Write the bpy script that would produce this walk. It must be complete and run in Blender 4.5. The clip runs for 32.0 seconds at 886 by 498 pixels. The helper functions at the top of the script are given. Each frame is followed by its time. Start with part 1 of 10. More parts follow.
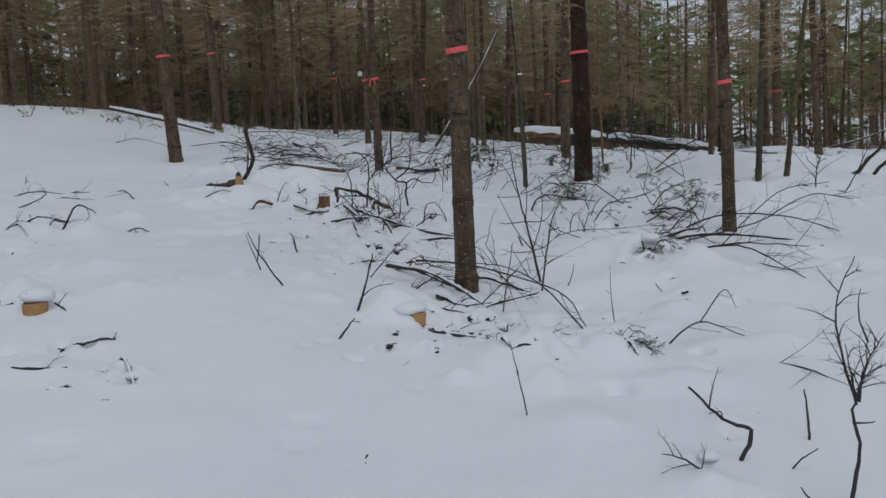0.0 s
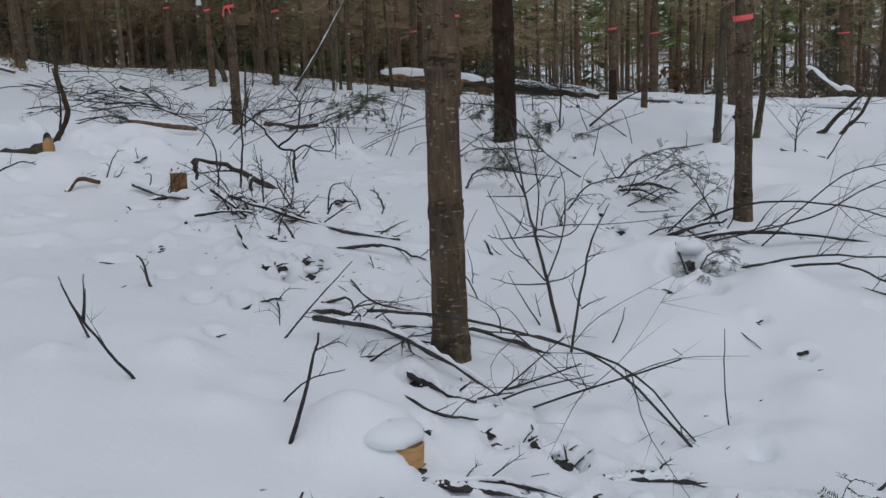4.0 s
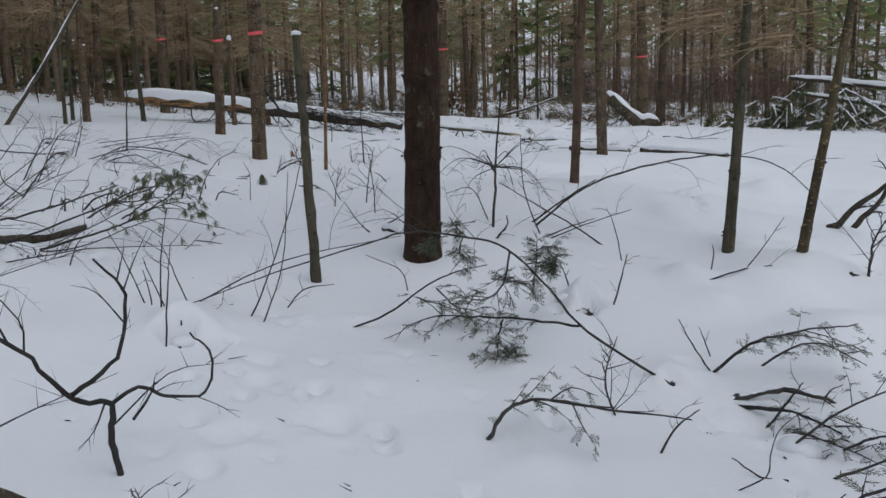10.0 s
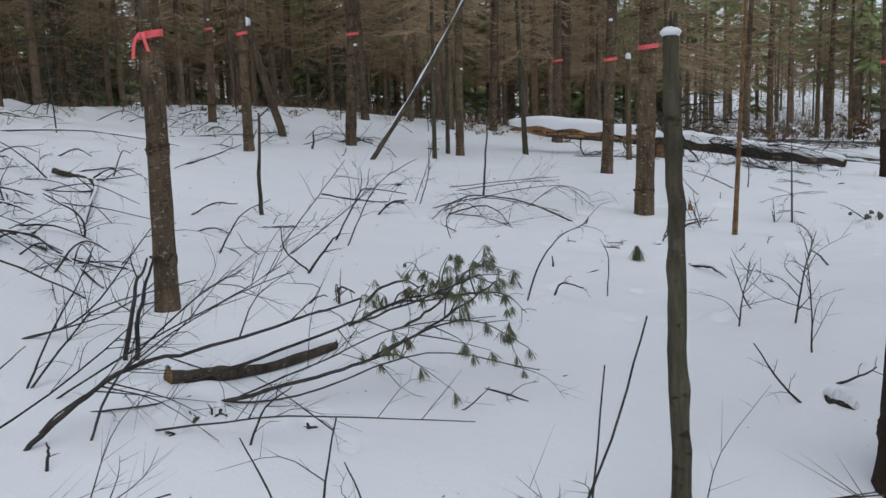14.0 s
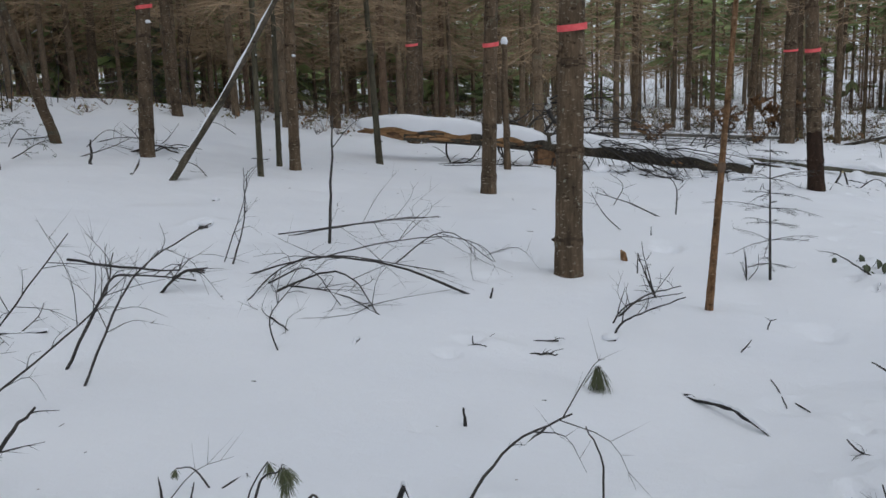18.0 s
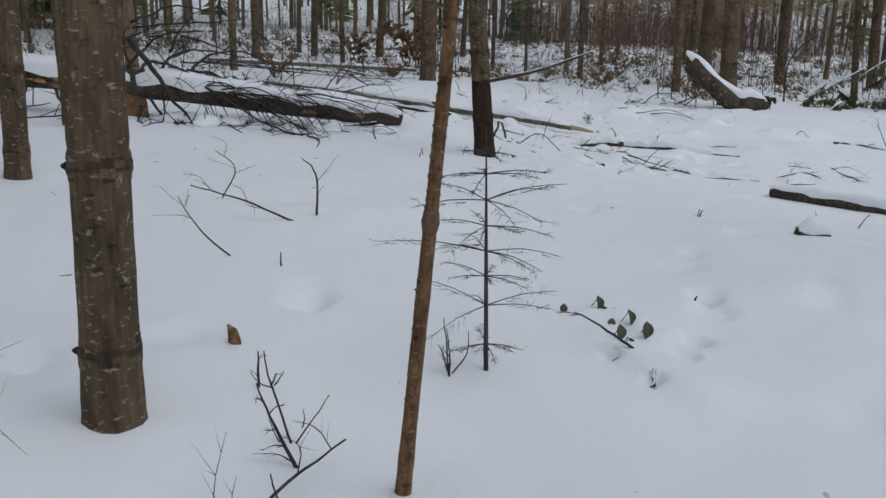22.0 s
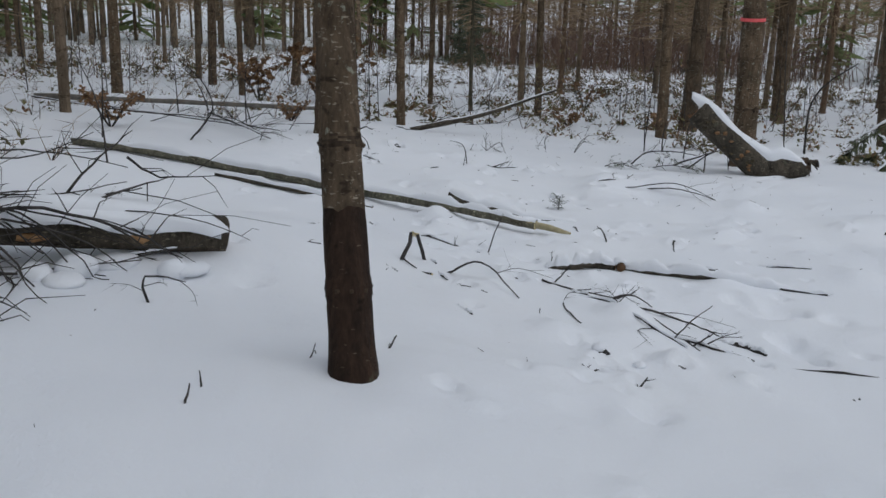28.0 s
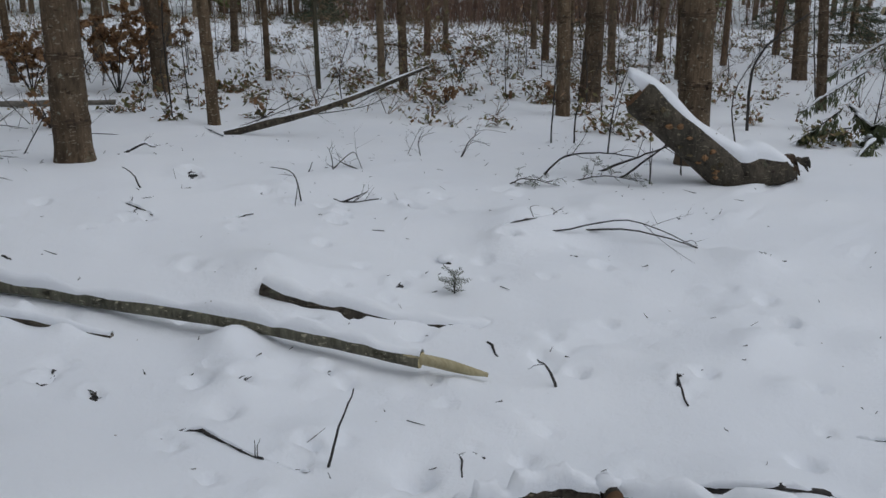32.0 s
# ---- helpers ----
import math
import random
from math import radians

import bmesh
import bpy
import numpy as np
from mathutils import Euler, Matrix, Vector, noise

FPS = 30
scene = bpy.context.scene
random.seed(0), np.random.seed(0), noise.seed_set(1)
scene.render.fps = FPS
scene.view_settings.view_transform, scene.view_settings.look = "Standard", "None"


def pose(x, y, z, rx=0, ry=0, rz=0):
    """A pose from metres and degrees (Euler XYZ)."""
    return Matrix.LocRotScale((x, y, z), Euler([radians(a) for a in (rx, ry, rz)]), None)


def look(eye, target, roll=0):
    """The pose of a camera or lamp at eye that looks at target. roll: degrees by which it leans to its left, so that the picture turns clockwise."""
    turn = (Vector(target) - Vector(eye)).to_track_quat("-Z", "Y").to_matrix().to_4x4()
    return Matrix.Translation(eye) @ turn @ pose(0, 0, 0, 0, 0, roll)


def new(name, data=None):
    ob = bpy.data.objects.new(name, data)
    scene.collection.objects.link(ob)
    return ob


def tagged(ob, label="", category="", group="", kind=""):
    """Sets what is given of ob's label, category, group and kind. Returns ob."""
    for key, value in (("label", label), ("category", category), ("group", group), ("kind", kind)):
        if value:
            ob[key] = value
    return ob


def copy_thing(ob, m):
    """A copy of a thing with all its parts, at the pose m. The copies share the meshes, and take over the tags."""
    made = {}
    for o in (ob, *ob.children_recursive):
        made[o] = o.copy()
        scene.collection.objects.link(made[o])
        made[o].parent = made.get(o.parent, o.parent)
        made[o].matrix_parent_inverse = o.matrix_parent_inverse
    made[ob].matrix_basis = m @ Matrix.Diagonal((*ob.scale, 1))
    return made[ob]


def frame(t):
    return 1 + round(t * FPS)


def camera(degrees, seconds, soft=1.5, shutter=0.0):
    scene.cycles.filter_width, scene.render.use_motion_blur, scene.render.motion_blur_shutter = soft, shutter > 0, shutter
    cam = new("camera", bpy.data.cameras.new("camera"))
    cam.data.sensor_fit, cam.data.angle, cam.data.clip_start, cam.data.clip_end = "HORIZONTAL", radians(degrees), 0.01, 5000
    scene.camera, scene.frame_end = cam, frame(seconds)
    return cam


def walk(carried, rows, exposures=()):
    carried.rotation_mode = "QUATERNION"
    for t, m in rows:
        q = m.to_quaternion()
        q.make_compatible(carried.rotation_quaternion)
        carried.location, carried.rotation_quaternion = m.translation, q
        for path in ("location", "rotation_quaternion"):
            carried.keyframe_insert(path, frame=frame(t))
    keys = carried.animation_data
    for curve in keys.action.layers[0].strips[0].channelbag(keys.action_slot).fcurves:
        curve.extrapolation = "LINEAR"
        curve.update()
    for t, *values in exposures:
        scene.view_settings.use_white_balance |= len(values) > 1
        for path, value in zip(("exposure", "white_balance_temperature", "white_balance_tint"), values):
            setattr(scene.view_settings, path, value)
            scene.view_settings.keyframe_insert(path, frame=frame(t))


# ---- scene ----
cam = camera(52.44, 32.0, soft=1.5)
# seconds, place of the eye, Euler angles
PATH = [
    (0, 0.000, 0.000, 1.500, 83.97, 3.33, 0.09),
    (0.5, -0.174, 0.401, 1.519, 82.58, 2.99, -0.36),
    (1, -0.346, 0.803, 1.533, 80.83, 3.05, -1.41),
    (1.5, -0.478, 1.139, 1.572, 79.34, 3.48, -2.91),
    (2, -0.614, 1.508, 1.621, 79.28, 3.66, -5.06),
    (2.5, -0.691, 1.870, 1.671, 79.56, 3.77, -6.92),
    (3, -0.645, 2.298, 1.664, 79.97, 3.71, -8.31),
    (3.5, -0.601, 2.714, 1.667, 80.07, 3.49, -9.59),
    (5.5, -0.906, 4.336, 1.937, 76.72, 1.37, -11.50),
    (6, -1.001, 4.691, 1.987, 76.66, 1.10, -11.17),
    (6.5, -1.130, 5.044, 2.025, 76.61, 0.89, -11.08),
    (7, -1.276, 5.461, 2.077, 76.45, 0.80, -11.01),
    (7.5, -1.381, 5.887, 2.124, 76.26, 0.47, -11.20),
    (8, -1.456, 6.396, 2.180, 75.95, -0.12, -14.00),
    (8.5, -1.381, 6.847, 2.218, 76.25, -0.56, -18.34),
    (9, -1.177, 7.233, 2.300, 76.85, -0.30, -22.40),
    (9.5, -1.030, 7.654, 2.362, 78.01, 0.45, -25.51),
    (10, -0.915, 8.123, 2.386, 78.79, 1.52, -28.21),
    (10.5, -0.786, 8.449, 2.393, 78.04, 2.81, -30.01),
    (11, -0.606, 8.766, 2.400, 77.39, 3.88, -31.98),
    (11.5, -0.353, 9.116, 2.389, 77.51, 3.75, -33.19),
    (12, 0.038, 9.483, 2.376, 78.57, 3.21, -31.76),
    (12.5, 0.279, 9.851, 2.365, 79.81, 2.64, -25.39),
    (13, 0.370, 10.362, 2.365, 80.66, 2.33, -15.41),
    (13.5, 0.345, 10.773, 2.419, 80.91, 2.36, -7.11),
    (14, 0.327, 11.165, 2.454, 80.93, 2.34, -2.23),
    (14.5, 0.311, 11.517, 2.477, 80.85, 2.14, -2.16),
    (16.5, 0.311, 13.185, 2.590, 80.94, 1.44, -6.34),
    (17, 0.393, 13.630, 2.578, 81.05, 2.06, -8.18),
    (17.5, 0.472, 14.027, 2.584, 80.51, 2.34, -10.15),
    (18, 0.587, 14.477, 2.626, 79.50, 2.21, -12.31),
    (18.5, 0.782, 14.862, 2.622, 78.84, 2.01, -14.47),
    (19, 0.919, 15.233, 2.604, 78.23, 1.76, -17.70),
    (19.5, 1.057, 15.616, 2.636, 77.47, 1.29, -20.60),
    (20, 1.195, 15.981, 2.672, 76.64, 0.70, -23.59),
    (20.5, 1.337, 16.358, 2.695, 75.87, 0.10, -26.38),
    (21, 1.539, 16.769, 2.710, 75.09, -0.35, -29.24),
    (21.5, 1.788, 17.105, 2.699, 74.55, -0.48, -31.87),
    (22, 2.019, 17.495, 2.666, 74.06, -0.84, -35.39),
    (22.5, 2.208, 17.849, 2.653, 73.41, -1.04, -39.25),
    (23, 2.459, 18.166, 2.667, 72.37, 0.15, -43.76),
    (23.5, 2.732, 18.437, 2.658, 71.58, 1.78, -47.79),
    (24, 2.982, 18.729, 2.586, 71.53, 2.43, -51.70),
    (24.5, 3.341, 18.902, 2.586, 72.62, 2.68, -52.17),
    (25, 3.876, 19.231, 2.541, 74.08, 2.28, -50.49),
    (25.5, 4.259, 19.624, 2.527, 74.77, 0.58, -47.88),
    (26, 4.503, 20.001, 2.601, 75.05, -1.48, -42.93),
    (26.5, 4.734, 20.316, 2.622, 74.99, -2.71, -37.93),
    (28.5, 5.799, 21.806, 2.694, 74.96, -0.41, -39.52),
    (29, 6.161, 22.317, 2.704, 73.99, 1.08, -41.80),
    (29.5, 6.541, 22.651, 2.696, 73.24, 2.17, -43.61),
    (30, 6.969, 23.016, 2.661, 72.82, 2.44, -45.61),
    (30.5, 7.292, 23.352, 2.661, 72.52, 1.92, -47.20),
    (31, 7.598, 23.656, 2.668, 72.33, 1.17, -48.07),
    (31.5, 7.909, 23.940, 2.667, 72.18, 0.61, -48.05),
    (32, 8.277, 24.218, 2.626, 72.20, 0.39, -47.12),
]
walk(cam, [(t, pose(x, y, z, rx, ry, rz)) for t, x, y, z, rx, ry, rz in PATH], [(0.0, -0.19), (3.0, -0.10), (6.0, 0.04), (9.0, 0.07), (11.0, 0.14), (13.0, 0.26), (14.0, 0.30), (19.0, 0.22), (23.5, 0.13), (25.0, 0.12), (26.0, 0.09), (29.0, 0.10), (32.0, 0.02)])
# ---- overcast winter light ----
world = bpy.data.worlds.new("overcast")
scene.world = world
world.use_nodes = True
wn, wl = world.node_tree.nodes, world.node_tree.links
sky = wn.new("ShaderNodeTexSky")
sky.sky_type, sky.sun_disc = "NISHITA", False
sky.sun_elevation, sky.sun_rotation = radians(38), radians(200)
cloud = wn.new("ShaderNodeMixRGB")
cloud.inputs[0].default_value = 0.8
cloud.inputs[2].default_value = (6.35, 6.9, 7.75, 1)
wl.new(sky.outputs[0], cloud.inputs[1])
wl.new(cloud.outputs[0], wn["Background"].inputs[0])
wn["Background"].inputs[1].default_value = 0.083
sun = new("sun", bpy.data.lights.new("sun", "SUN"))
sun.data.energy, sun.data.angle, sun.data.color = 0.66, radians(55), (1.0, 0.99, 0.98)
sun.matrix_world = look((0, 0, 30), (-8, 18, 0))


# ---- materials ----
def material(name, rough=0.8, spec=0.3):
    m = bpy.data.materials.new(name)
    m.use_nodes = True
    b = m.node_tree.nodes["Principled BSDF"]
    b.inputs["Roughness"].default_value = rough
    b.inputs["Specular IOR Level"].default_value = spec
    return m, m.node_tree.nodes, m.node_tree.links, b


def noise_node(n, l, scale, detail=4, rough=0.6, stretch=None, vec="Object"):
    co = n.new("ShaderNodeTexCoord")
    t = n.new("ShaderNodeTexNoise")
    t.inputs["Scale"].default_value, t.inputs["Detail"].default_value, t.inputs["Roughness"].default_value = scale, detail, rough
    if stretch:
        mp = n.new("ShaderNodeMapping")
        mp.inputs["Scale"].default_value = stretch
        l.new(co.outputs[vec], mp.inputs[0])
        l.new(mp.outputs[0], t.inputs["Vector"])
    else:
        l.new(co.outputs[vec], t.inputs["Vector"])
    return t.outputs["Fac"]


def ramp(n, l, fac, stops):
    r = n.new("ShaderNodeValToRGB")
    while len(r.color_ramp.elements) < len(stops):
        r.color_ramp.elements.new(0.5)
    for e, (p, c) in zip(r.color_ramp.elements, stops):
        e.position, e.color = p, (*c, 1) if len(c) == 3 else c
    l.new(fac, r.inputs[0])
    return r.outputs[0]


def mix(n, l, fac, a, b, how="MIX"):
    m = n.new("ShaderNodeMixRGB")
    m.blend_type = how
    for s, v in zip(m.inputs, (fac, a, b)):
        if hasattr(v, "is_linked"):
            l.new(v, s)
        else:
            s.default_value = v if isinstance(v, float) else (*v, 1)
    return m.outputs[0]


def bump(n, l, b, height, strength, dist):
    k = n.new("ShaderNodeBump")
    k.inputs["Strength"].default_value, k.inputs["Distance"].default_value = strength, dist
    l.new(height, k.inputs["Height"])
    l.new(k.outputs[0], b.inputs["Normal"])


def varied(n, l, colour, low=0.75, high=1.25):
    o = n.new("ShaderNodeObjectInfo")
    v = ramp(n, l, o.outputs["Random"], [(0, (low, low, low * 1.02)), (1, (high, high * 0.98, high * 0.95))])
    return mix(n, l, 1.0, colour, v, "MULTIPLY")


def snow_material():
    m, n, l, b = material("snow", 0.62, 0.25)
    big = noise_node(n, l, 0.6, 3)
    fine = noise_node(n, l, 55, 5, 0.7)
    litter = noise_node(n, l, 16, 2, 0.5)
    c = ramp(n, l, big, [(0.3, (0.80, 0.825, 0.87)), (0.7, (0.85, 0.868, 0.90))])
    specks = ramp(n, l, litter, [(0.0, (0.30, 0.26, 0.22)), (0.20, (0.45, 0.42, 0.38)), (0.215, (1, 1, 1)), (1, (1, 1, 1))])
    l.new(mix(n, l, 1.0, c, specks, "MULTIPLY"), b.inputs["Base Color"])
    mid = noise_node(n, l, 9, 4)
    h = mix(n, l, 0.3, mid, fine)
    bump(n, l, b, h, 0.5, 0.03)
    return m


def bark_material(name, dark, lightc, fleck, fleck_cut, scale=1.0, lichen=0.66):
    m, n, l, b = material(name, 0.85, 0.2)
    up = noise_node(n, l, 9 * scale, 6, 0.65, (1, 1, 0.35))
    patch = noise_node(n, l, 2.2, 3)
    c = ramp(n, l, up, [(0.30, dark), (0.68, lightc)])
    tone = ramp(n, l, patch, [(0.3, (0.72, 0.74, 0.74)), (0.72, (1.15, 1.1, 1.05))])
    c = mix(n, l, 1.0, c, tone, "MULTIPLY")
    d = noise_node(n, l, 13, 3, 0.55, (1, 1, 1.6))
    c = mix(n, l, 1.0, c, ramp(n, l, d, [(0.30, (0.42, 0.40, 0.38)), (0.40, (1, 1, 1))]), "MULTIPLY")
    f = noise_node(n, l, 22, 4, 0.6, (1, 1, 3.0))
    fm = ramp(n, l, f, [(fleck_cut, (0, 0, 0)), (fleck_cut + 0.05, (1, 1, 1))])
    c = mix(n, l, fm, c, fleck)
    g = noise_node(n, l, 4.5, 4, 0.6)
    gm = ramp(n, l, g, [(0.62, (0, 0, 0)), (0.70, (0.55, 0.55, 0.55))])
    c = mix(n, l, gm, c, (0.150, 0.160, 0.110))
    k = noise_node(n, l, 17, 6, 0.72, (1, 1, 0.8))
    km = ramp(n, l, k, [(lichen, (0, 0, 0)), (lichen + 0.035, (0.75, 0.75, 0.75))])
    c = mix(n, l, km, c, (0.30, 0.31, 0.245))
    v = noise_node(n, l, 60, 4, 0.6, (1, 1, 0.12))
    c = mix(n, l, 1.0, c, ramp(n, l, v, [(0.3, (0.70, 0.70, 0.70)), (0.7, (1.25, 1.25, 1.25))]), "MULTIPLY")
    l.new(varied(n, l, c, 0.85, 1.15), b.inputs["Base Color"])
    hh = noise_node(n, l, 30 * scale, 6, 0.7, (1, 1, 0.5))
    bump(n, l, b, hh, 0.9, 0.018)
    return m


def plain_material(name, a, c, scale=12, rough=0.8, stretch=None, vary=True, relief=0.4):
    m, n, l, b = material(name, rough, 0.25)
    k = noise_node(n, l, scale, 5, 0.6, stretch)
    col = ramp(n, l, k, [(0.3, a), (0.7, c)])
    l.new(varied(n, l, col) if vary else col, b.inputs["Base Color"])
    if relief:
        bump(n, l, b, k, relief, 0.006)
    return m


def leaf_material(name, a, c, scale=3):
    m, n, l, b = material(name, 0.6, 0.3)
    geo = n.new("ShaderNodeNewGeometry")
    col = ramp(n, l, geo.outputs["Random Per Island"], [(0.0, a), (1.0, c)])
    k = noise_node(n, l, scale, 3)
    tone = ramp(n, l, k, [(0.3, (0.7, 0.7, 0.7)), (0.7, (1.25, 1.25, 1.2))])
    l.new(mix(n, l, 1.0, col, tone, "MULTIPLY"), b.inputs["Base Color"])
    return m


SNOW = snow_material()
BARK = bark_material("spruce_bark", (0.056, 0.040, 0.026), (0.168, 0.122, 0.082), (0.28, 0.240, 0.182), 0.61, 1.2, 0.62)
BARK_MID = bark_material("whorl_bark", (0.034, 0.024, 0.016), (0.108, 0.077, 0.053), (0.22, 0.185, 0.14), 0.66, 1.4, 0.70)
# paler copy of the spruce bark, its colour lightened to brighten the dim woods
BARK_FAR_LIT = bark_material("far_bark_lit", (0.115, 0.085, 0.058), (0.25, 0.192, 0.136), (0.34, 0.30, 0.24), 0.64)
BARK_DARK = bark_material("dark_bark", (0.036, 0.026, 0.019), (0.098, 0.068, 0.048), (0.20, 0.165, 0.13), 0.67, 1.4)
BARK_BLACK = bark_material("blackish_bark", (0.017, 0.010, 0.007), (0.056, 0.033, 0.022), (0.15, 0.115, 0.085), 0.67, 1.6, 0.70)
BARK_RED = bark_material("red_flaky_bark", (0.085, 0.056, 0.039), (0.185, 0.127, 0.088), (0.27, 0.20, 0.14), 0.62, 1.3)
BARK_ORANGE = bark_material("orange_flaky_bark", (0.125, 0.064, 0.030), (0.43, 0.250, 0.132), (0.38, 0.26, 0.16), 0.60, 4.0, 0.80)
BARK_GREEN = bark_material("young_bark", (0.055, 0.050, 0.036), (0.120, 0.112, 0.078), (0.17, 0.16, 0.12), 0.66)
BARK_YELLOW = bark_material("peeled_bark", (0.050, 0.042, 0.028), (0.130, 0.108, 0.066), (0.42, 0.31, 0.16), 0.60)
TWIG = plain_material("twig_bark", (0.022, 0.0205, 0.0205), (0.068, 0.062, 0.058), 14)
DEADTWIG = leaf_material("dead_twig", (0.235, 0.160, 0.097), (0.40, 0.288, 0.180))
LOGBARK = bark_material("log_bark", (0.036, 0.032, 0.026), (0.108, 0.093, 0.073), (0.19, 0.17, 0.12), 0.6, 1.2)
CUT = plain_material("cut_wood", (0.36, 0.19, 0.075), (0.55, 0.33, 0.15), 20, 0.7, (1, 1, 6))
SPLIT = plain_material("split_wood", (0.42, 0.36, 0.20), (0.62, 0.54, 0.34), 16, 0.7, (6, 1, 1))
BAREWOOD = plain_material("bare_wood", (0.16, 0.085, 0.038), (0.40, 0.235, 0.115), 9, 0.75, (0.6, 3, 3))
# near-black litter colour that also paints the shade deep in the snow hollows
PITLITTER = plain_material("shade_dark_litter", (0.018, 0.018, 0.019), (0.060, 0.057, 0.055), 18, 0.9)
POLEBARK = bark_material("pole_bark", (0.060, 0.060, 0.046), (0.185, 0.180, 0.140), (0.34, 0.32, 0.24), 0.60, 1.2)
ROT = plain_material("rotten_wood", (0.085, 0.050, 0.028), (0.22, 0.125, 0.068), 14, 0.9)
GREYWOOD = plain_material("weathered_wood", (0.13, 0.12, 0.10), (0.27, 0.25, 0.215), 10, 0.85, (1, 1, 0.3))
RIBBON = plain_material("pink_ribbon", (0.80, 0.10, 0.11), (0.90, 0.17, 0.17), 30, 0.45, None, False, 0.1)
NEEDLE = leaf_material("needles", (0.042, 0.054, 0.034), (0.098, 0.115, 0.070))
# needle green raised in colour, making up for light lost between the trees
FARNEEDLE_LIT = leaf_material("far_needles_lit", (0.130, 0.182, 0.066), (0.270, 0.335, 0.130), 0.5)
PINE = leaf_material("pine_needles", (0.065, 0.080, 0.042), (0.150, 0.160, 0.085))
DRYLEAF = leaf_material("dry_leaves", (0.13, 0.068, 0.034), (0.30, 0.175, 0.09))
OLIVE = leaf_material("withered_leaves", (0.075, 0.075, 0.030), (0.22, 0.19, 0.085))
FIRGREEN = leaf_material("fir_needles", (0.050, 0.066, 0.034), (0.150, 0.165, 0.085))
THICKET = leaf_material("thicket_stems", (0.105, 0.062, 0.046), (0.21, 0.135, 0.10))


# ---- snow-covered ground ----
TERRAIN = [(0, 0, 0.974), (0, 1, 1.316), (0, 2, -1.126), (0, 3, -0.12), (0, 4, 0.457), (1, 0, -1.469), (1, 1, -1.806), (1, 2, 0.364), (1, 3, 1.149), (2, 0, 1.127), (2, 1, -0.993), (2, 2, 0.165), (3, 0, 0.757), (3, 1, 0.881), (4, 0, -1.537)]
MOUNDS, DENTS, POCKETS = [], [], []
LATTICE = np.random.RandomState(5).rand(128, 128)


def mound(x, y, spread, rise):
    MOUNDS.append((x, y, spread, rise))


def dent(x, y, radius, depth):
    DENTS.append((x, y, radius, depth * (0.6 if radius > 0.08 else 1.0)))


def pocket(x, y, size):
    """A small hollow in the snow for dark slash and painted shade."""
    POCKETS.append((x, y, size))
    DENTS.append((x, y, size * 1.6, size * 2.0))
    MOUNDS.append((x + size * 0.6, y + size * 2.0, size * 1.5, size * 0.7))
    MOUNDS.append((x - size * 2.2, y - size * 0.4, size * 1.4, size * 0.5))


ROWS_KEPT = []


def mound_rows():
    if not ROWS_KEPT or ROWS_KEPT[0] != len(MOUNDS):
        ROWS_KEPT[:] = [len(MOUNDS), np.array(MOUNDS).T]
    return ROWS_KEPT[1]


def value_noise(x, y, cell):
    u, v = x / cell + 300.37, y / cell + 300.71
    i, j = np.floor(u).astype(int), np.floor(v).astype(int)
    a, b = u - i, v - j
    a, b = a * a * (3 - 2 * a), b * b * (3 - 2 * b)
    at = lambda p, q: LATTICE[p % 128, q % 128]
    return (at(i, j) * (1 - a) + at(i + 1, j) * a) * (1 - b) + (at(i, j + 1) * (1 - a) + at(i + 1, j + 1) * a) * b - 0.5


def height(x, y):
    """Height of the snow at plan coordinates (arrays)."""
    x, y = np.asarray(x, float), np.asarray(y, float)
    u, v = np.tanh((x - 5) / 24), np.tanh((y - 18) / 24)
    z = sum(k * u**i * v**j for i, j, k in TERRAIN)
    if MOUNDS:
        mx, my, s, r = mound_rows()
        if x.ndim == 0:
            z = z + (r * np.exp(-((x - mx) ** 2 + (y - my) ** 2) / (2 * s * s))).sum()
        else:
            for k in range(len(mx)):
                near_x, near_y = np.abs(x[0] - mx[k]) < 4.5 * s[k], np.abs(y[:, 0] - my[k]) < 4.5 * s[k]
                if near_x.any() and near_y.any():
                    w = np.ix_(near_y, near_x)
                    z[w] += r[k] * np.exp(-((x[w] - mx[k]) ** 2 + (y[w] - my[k]) ** 2) / (2 * s[k] * s[k]))
    far = np.hypot(x - 5, y - 15)
    z = z + 13 * np.clip((far - 62) / 120, 0, 1) ** 1.4 * np.clip(0.55 + 0.6 * (x - 5) / np.maximum(far, 1), 0.12, 1)
    near = np.exp(-((far / 60) ** 4))
    z = z + near * (0.060 * value_noise(x, y, 1.6) + 0.036 * value_noise(x, y, 0.55) + 0.016 * value_noise(x + 9, y, 0.24))
    for mx, my, s, r in DENTS:
        if x.ndim == 0:
            if abs(x - mx) + abs(y - my) < 5 * s:
                q = ((x - mx) ** 2 + (y - my) ** 2) / (s * s)
                z = z - r * np.exp(-q**2) + 0.05 * r * np.exp(-((np.sqrt(q) - 1.35) ** 2) / 0.12)
        else:
            near_x, near_y = np.abs(x[0] - mx) < 3 * s, np.abs(y[:, 0] - my) < 3 * s
            if near_x.any() and near_y.any():
                w = np.ix_(near_y, near_x)
                q = ((x[w] - mx) ** 2 + (y[w] - my) ** 2) / (s * s)
                z[w] += 0.05 * r * np.exp(-((np.sqrt(q) - 1.35) ** 2) / 0.12) - r * np.exp(-q**2)
    return z


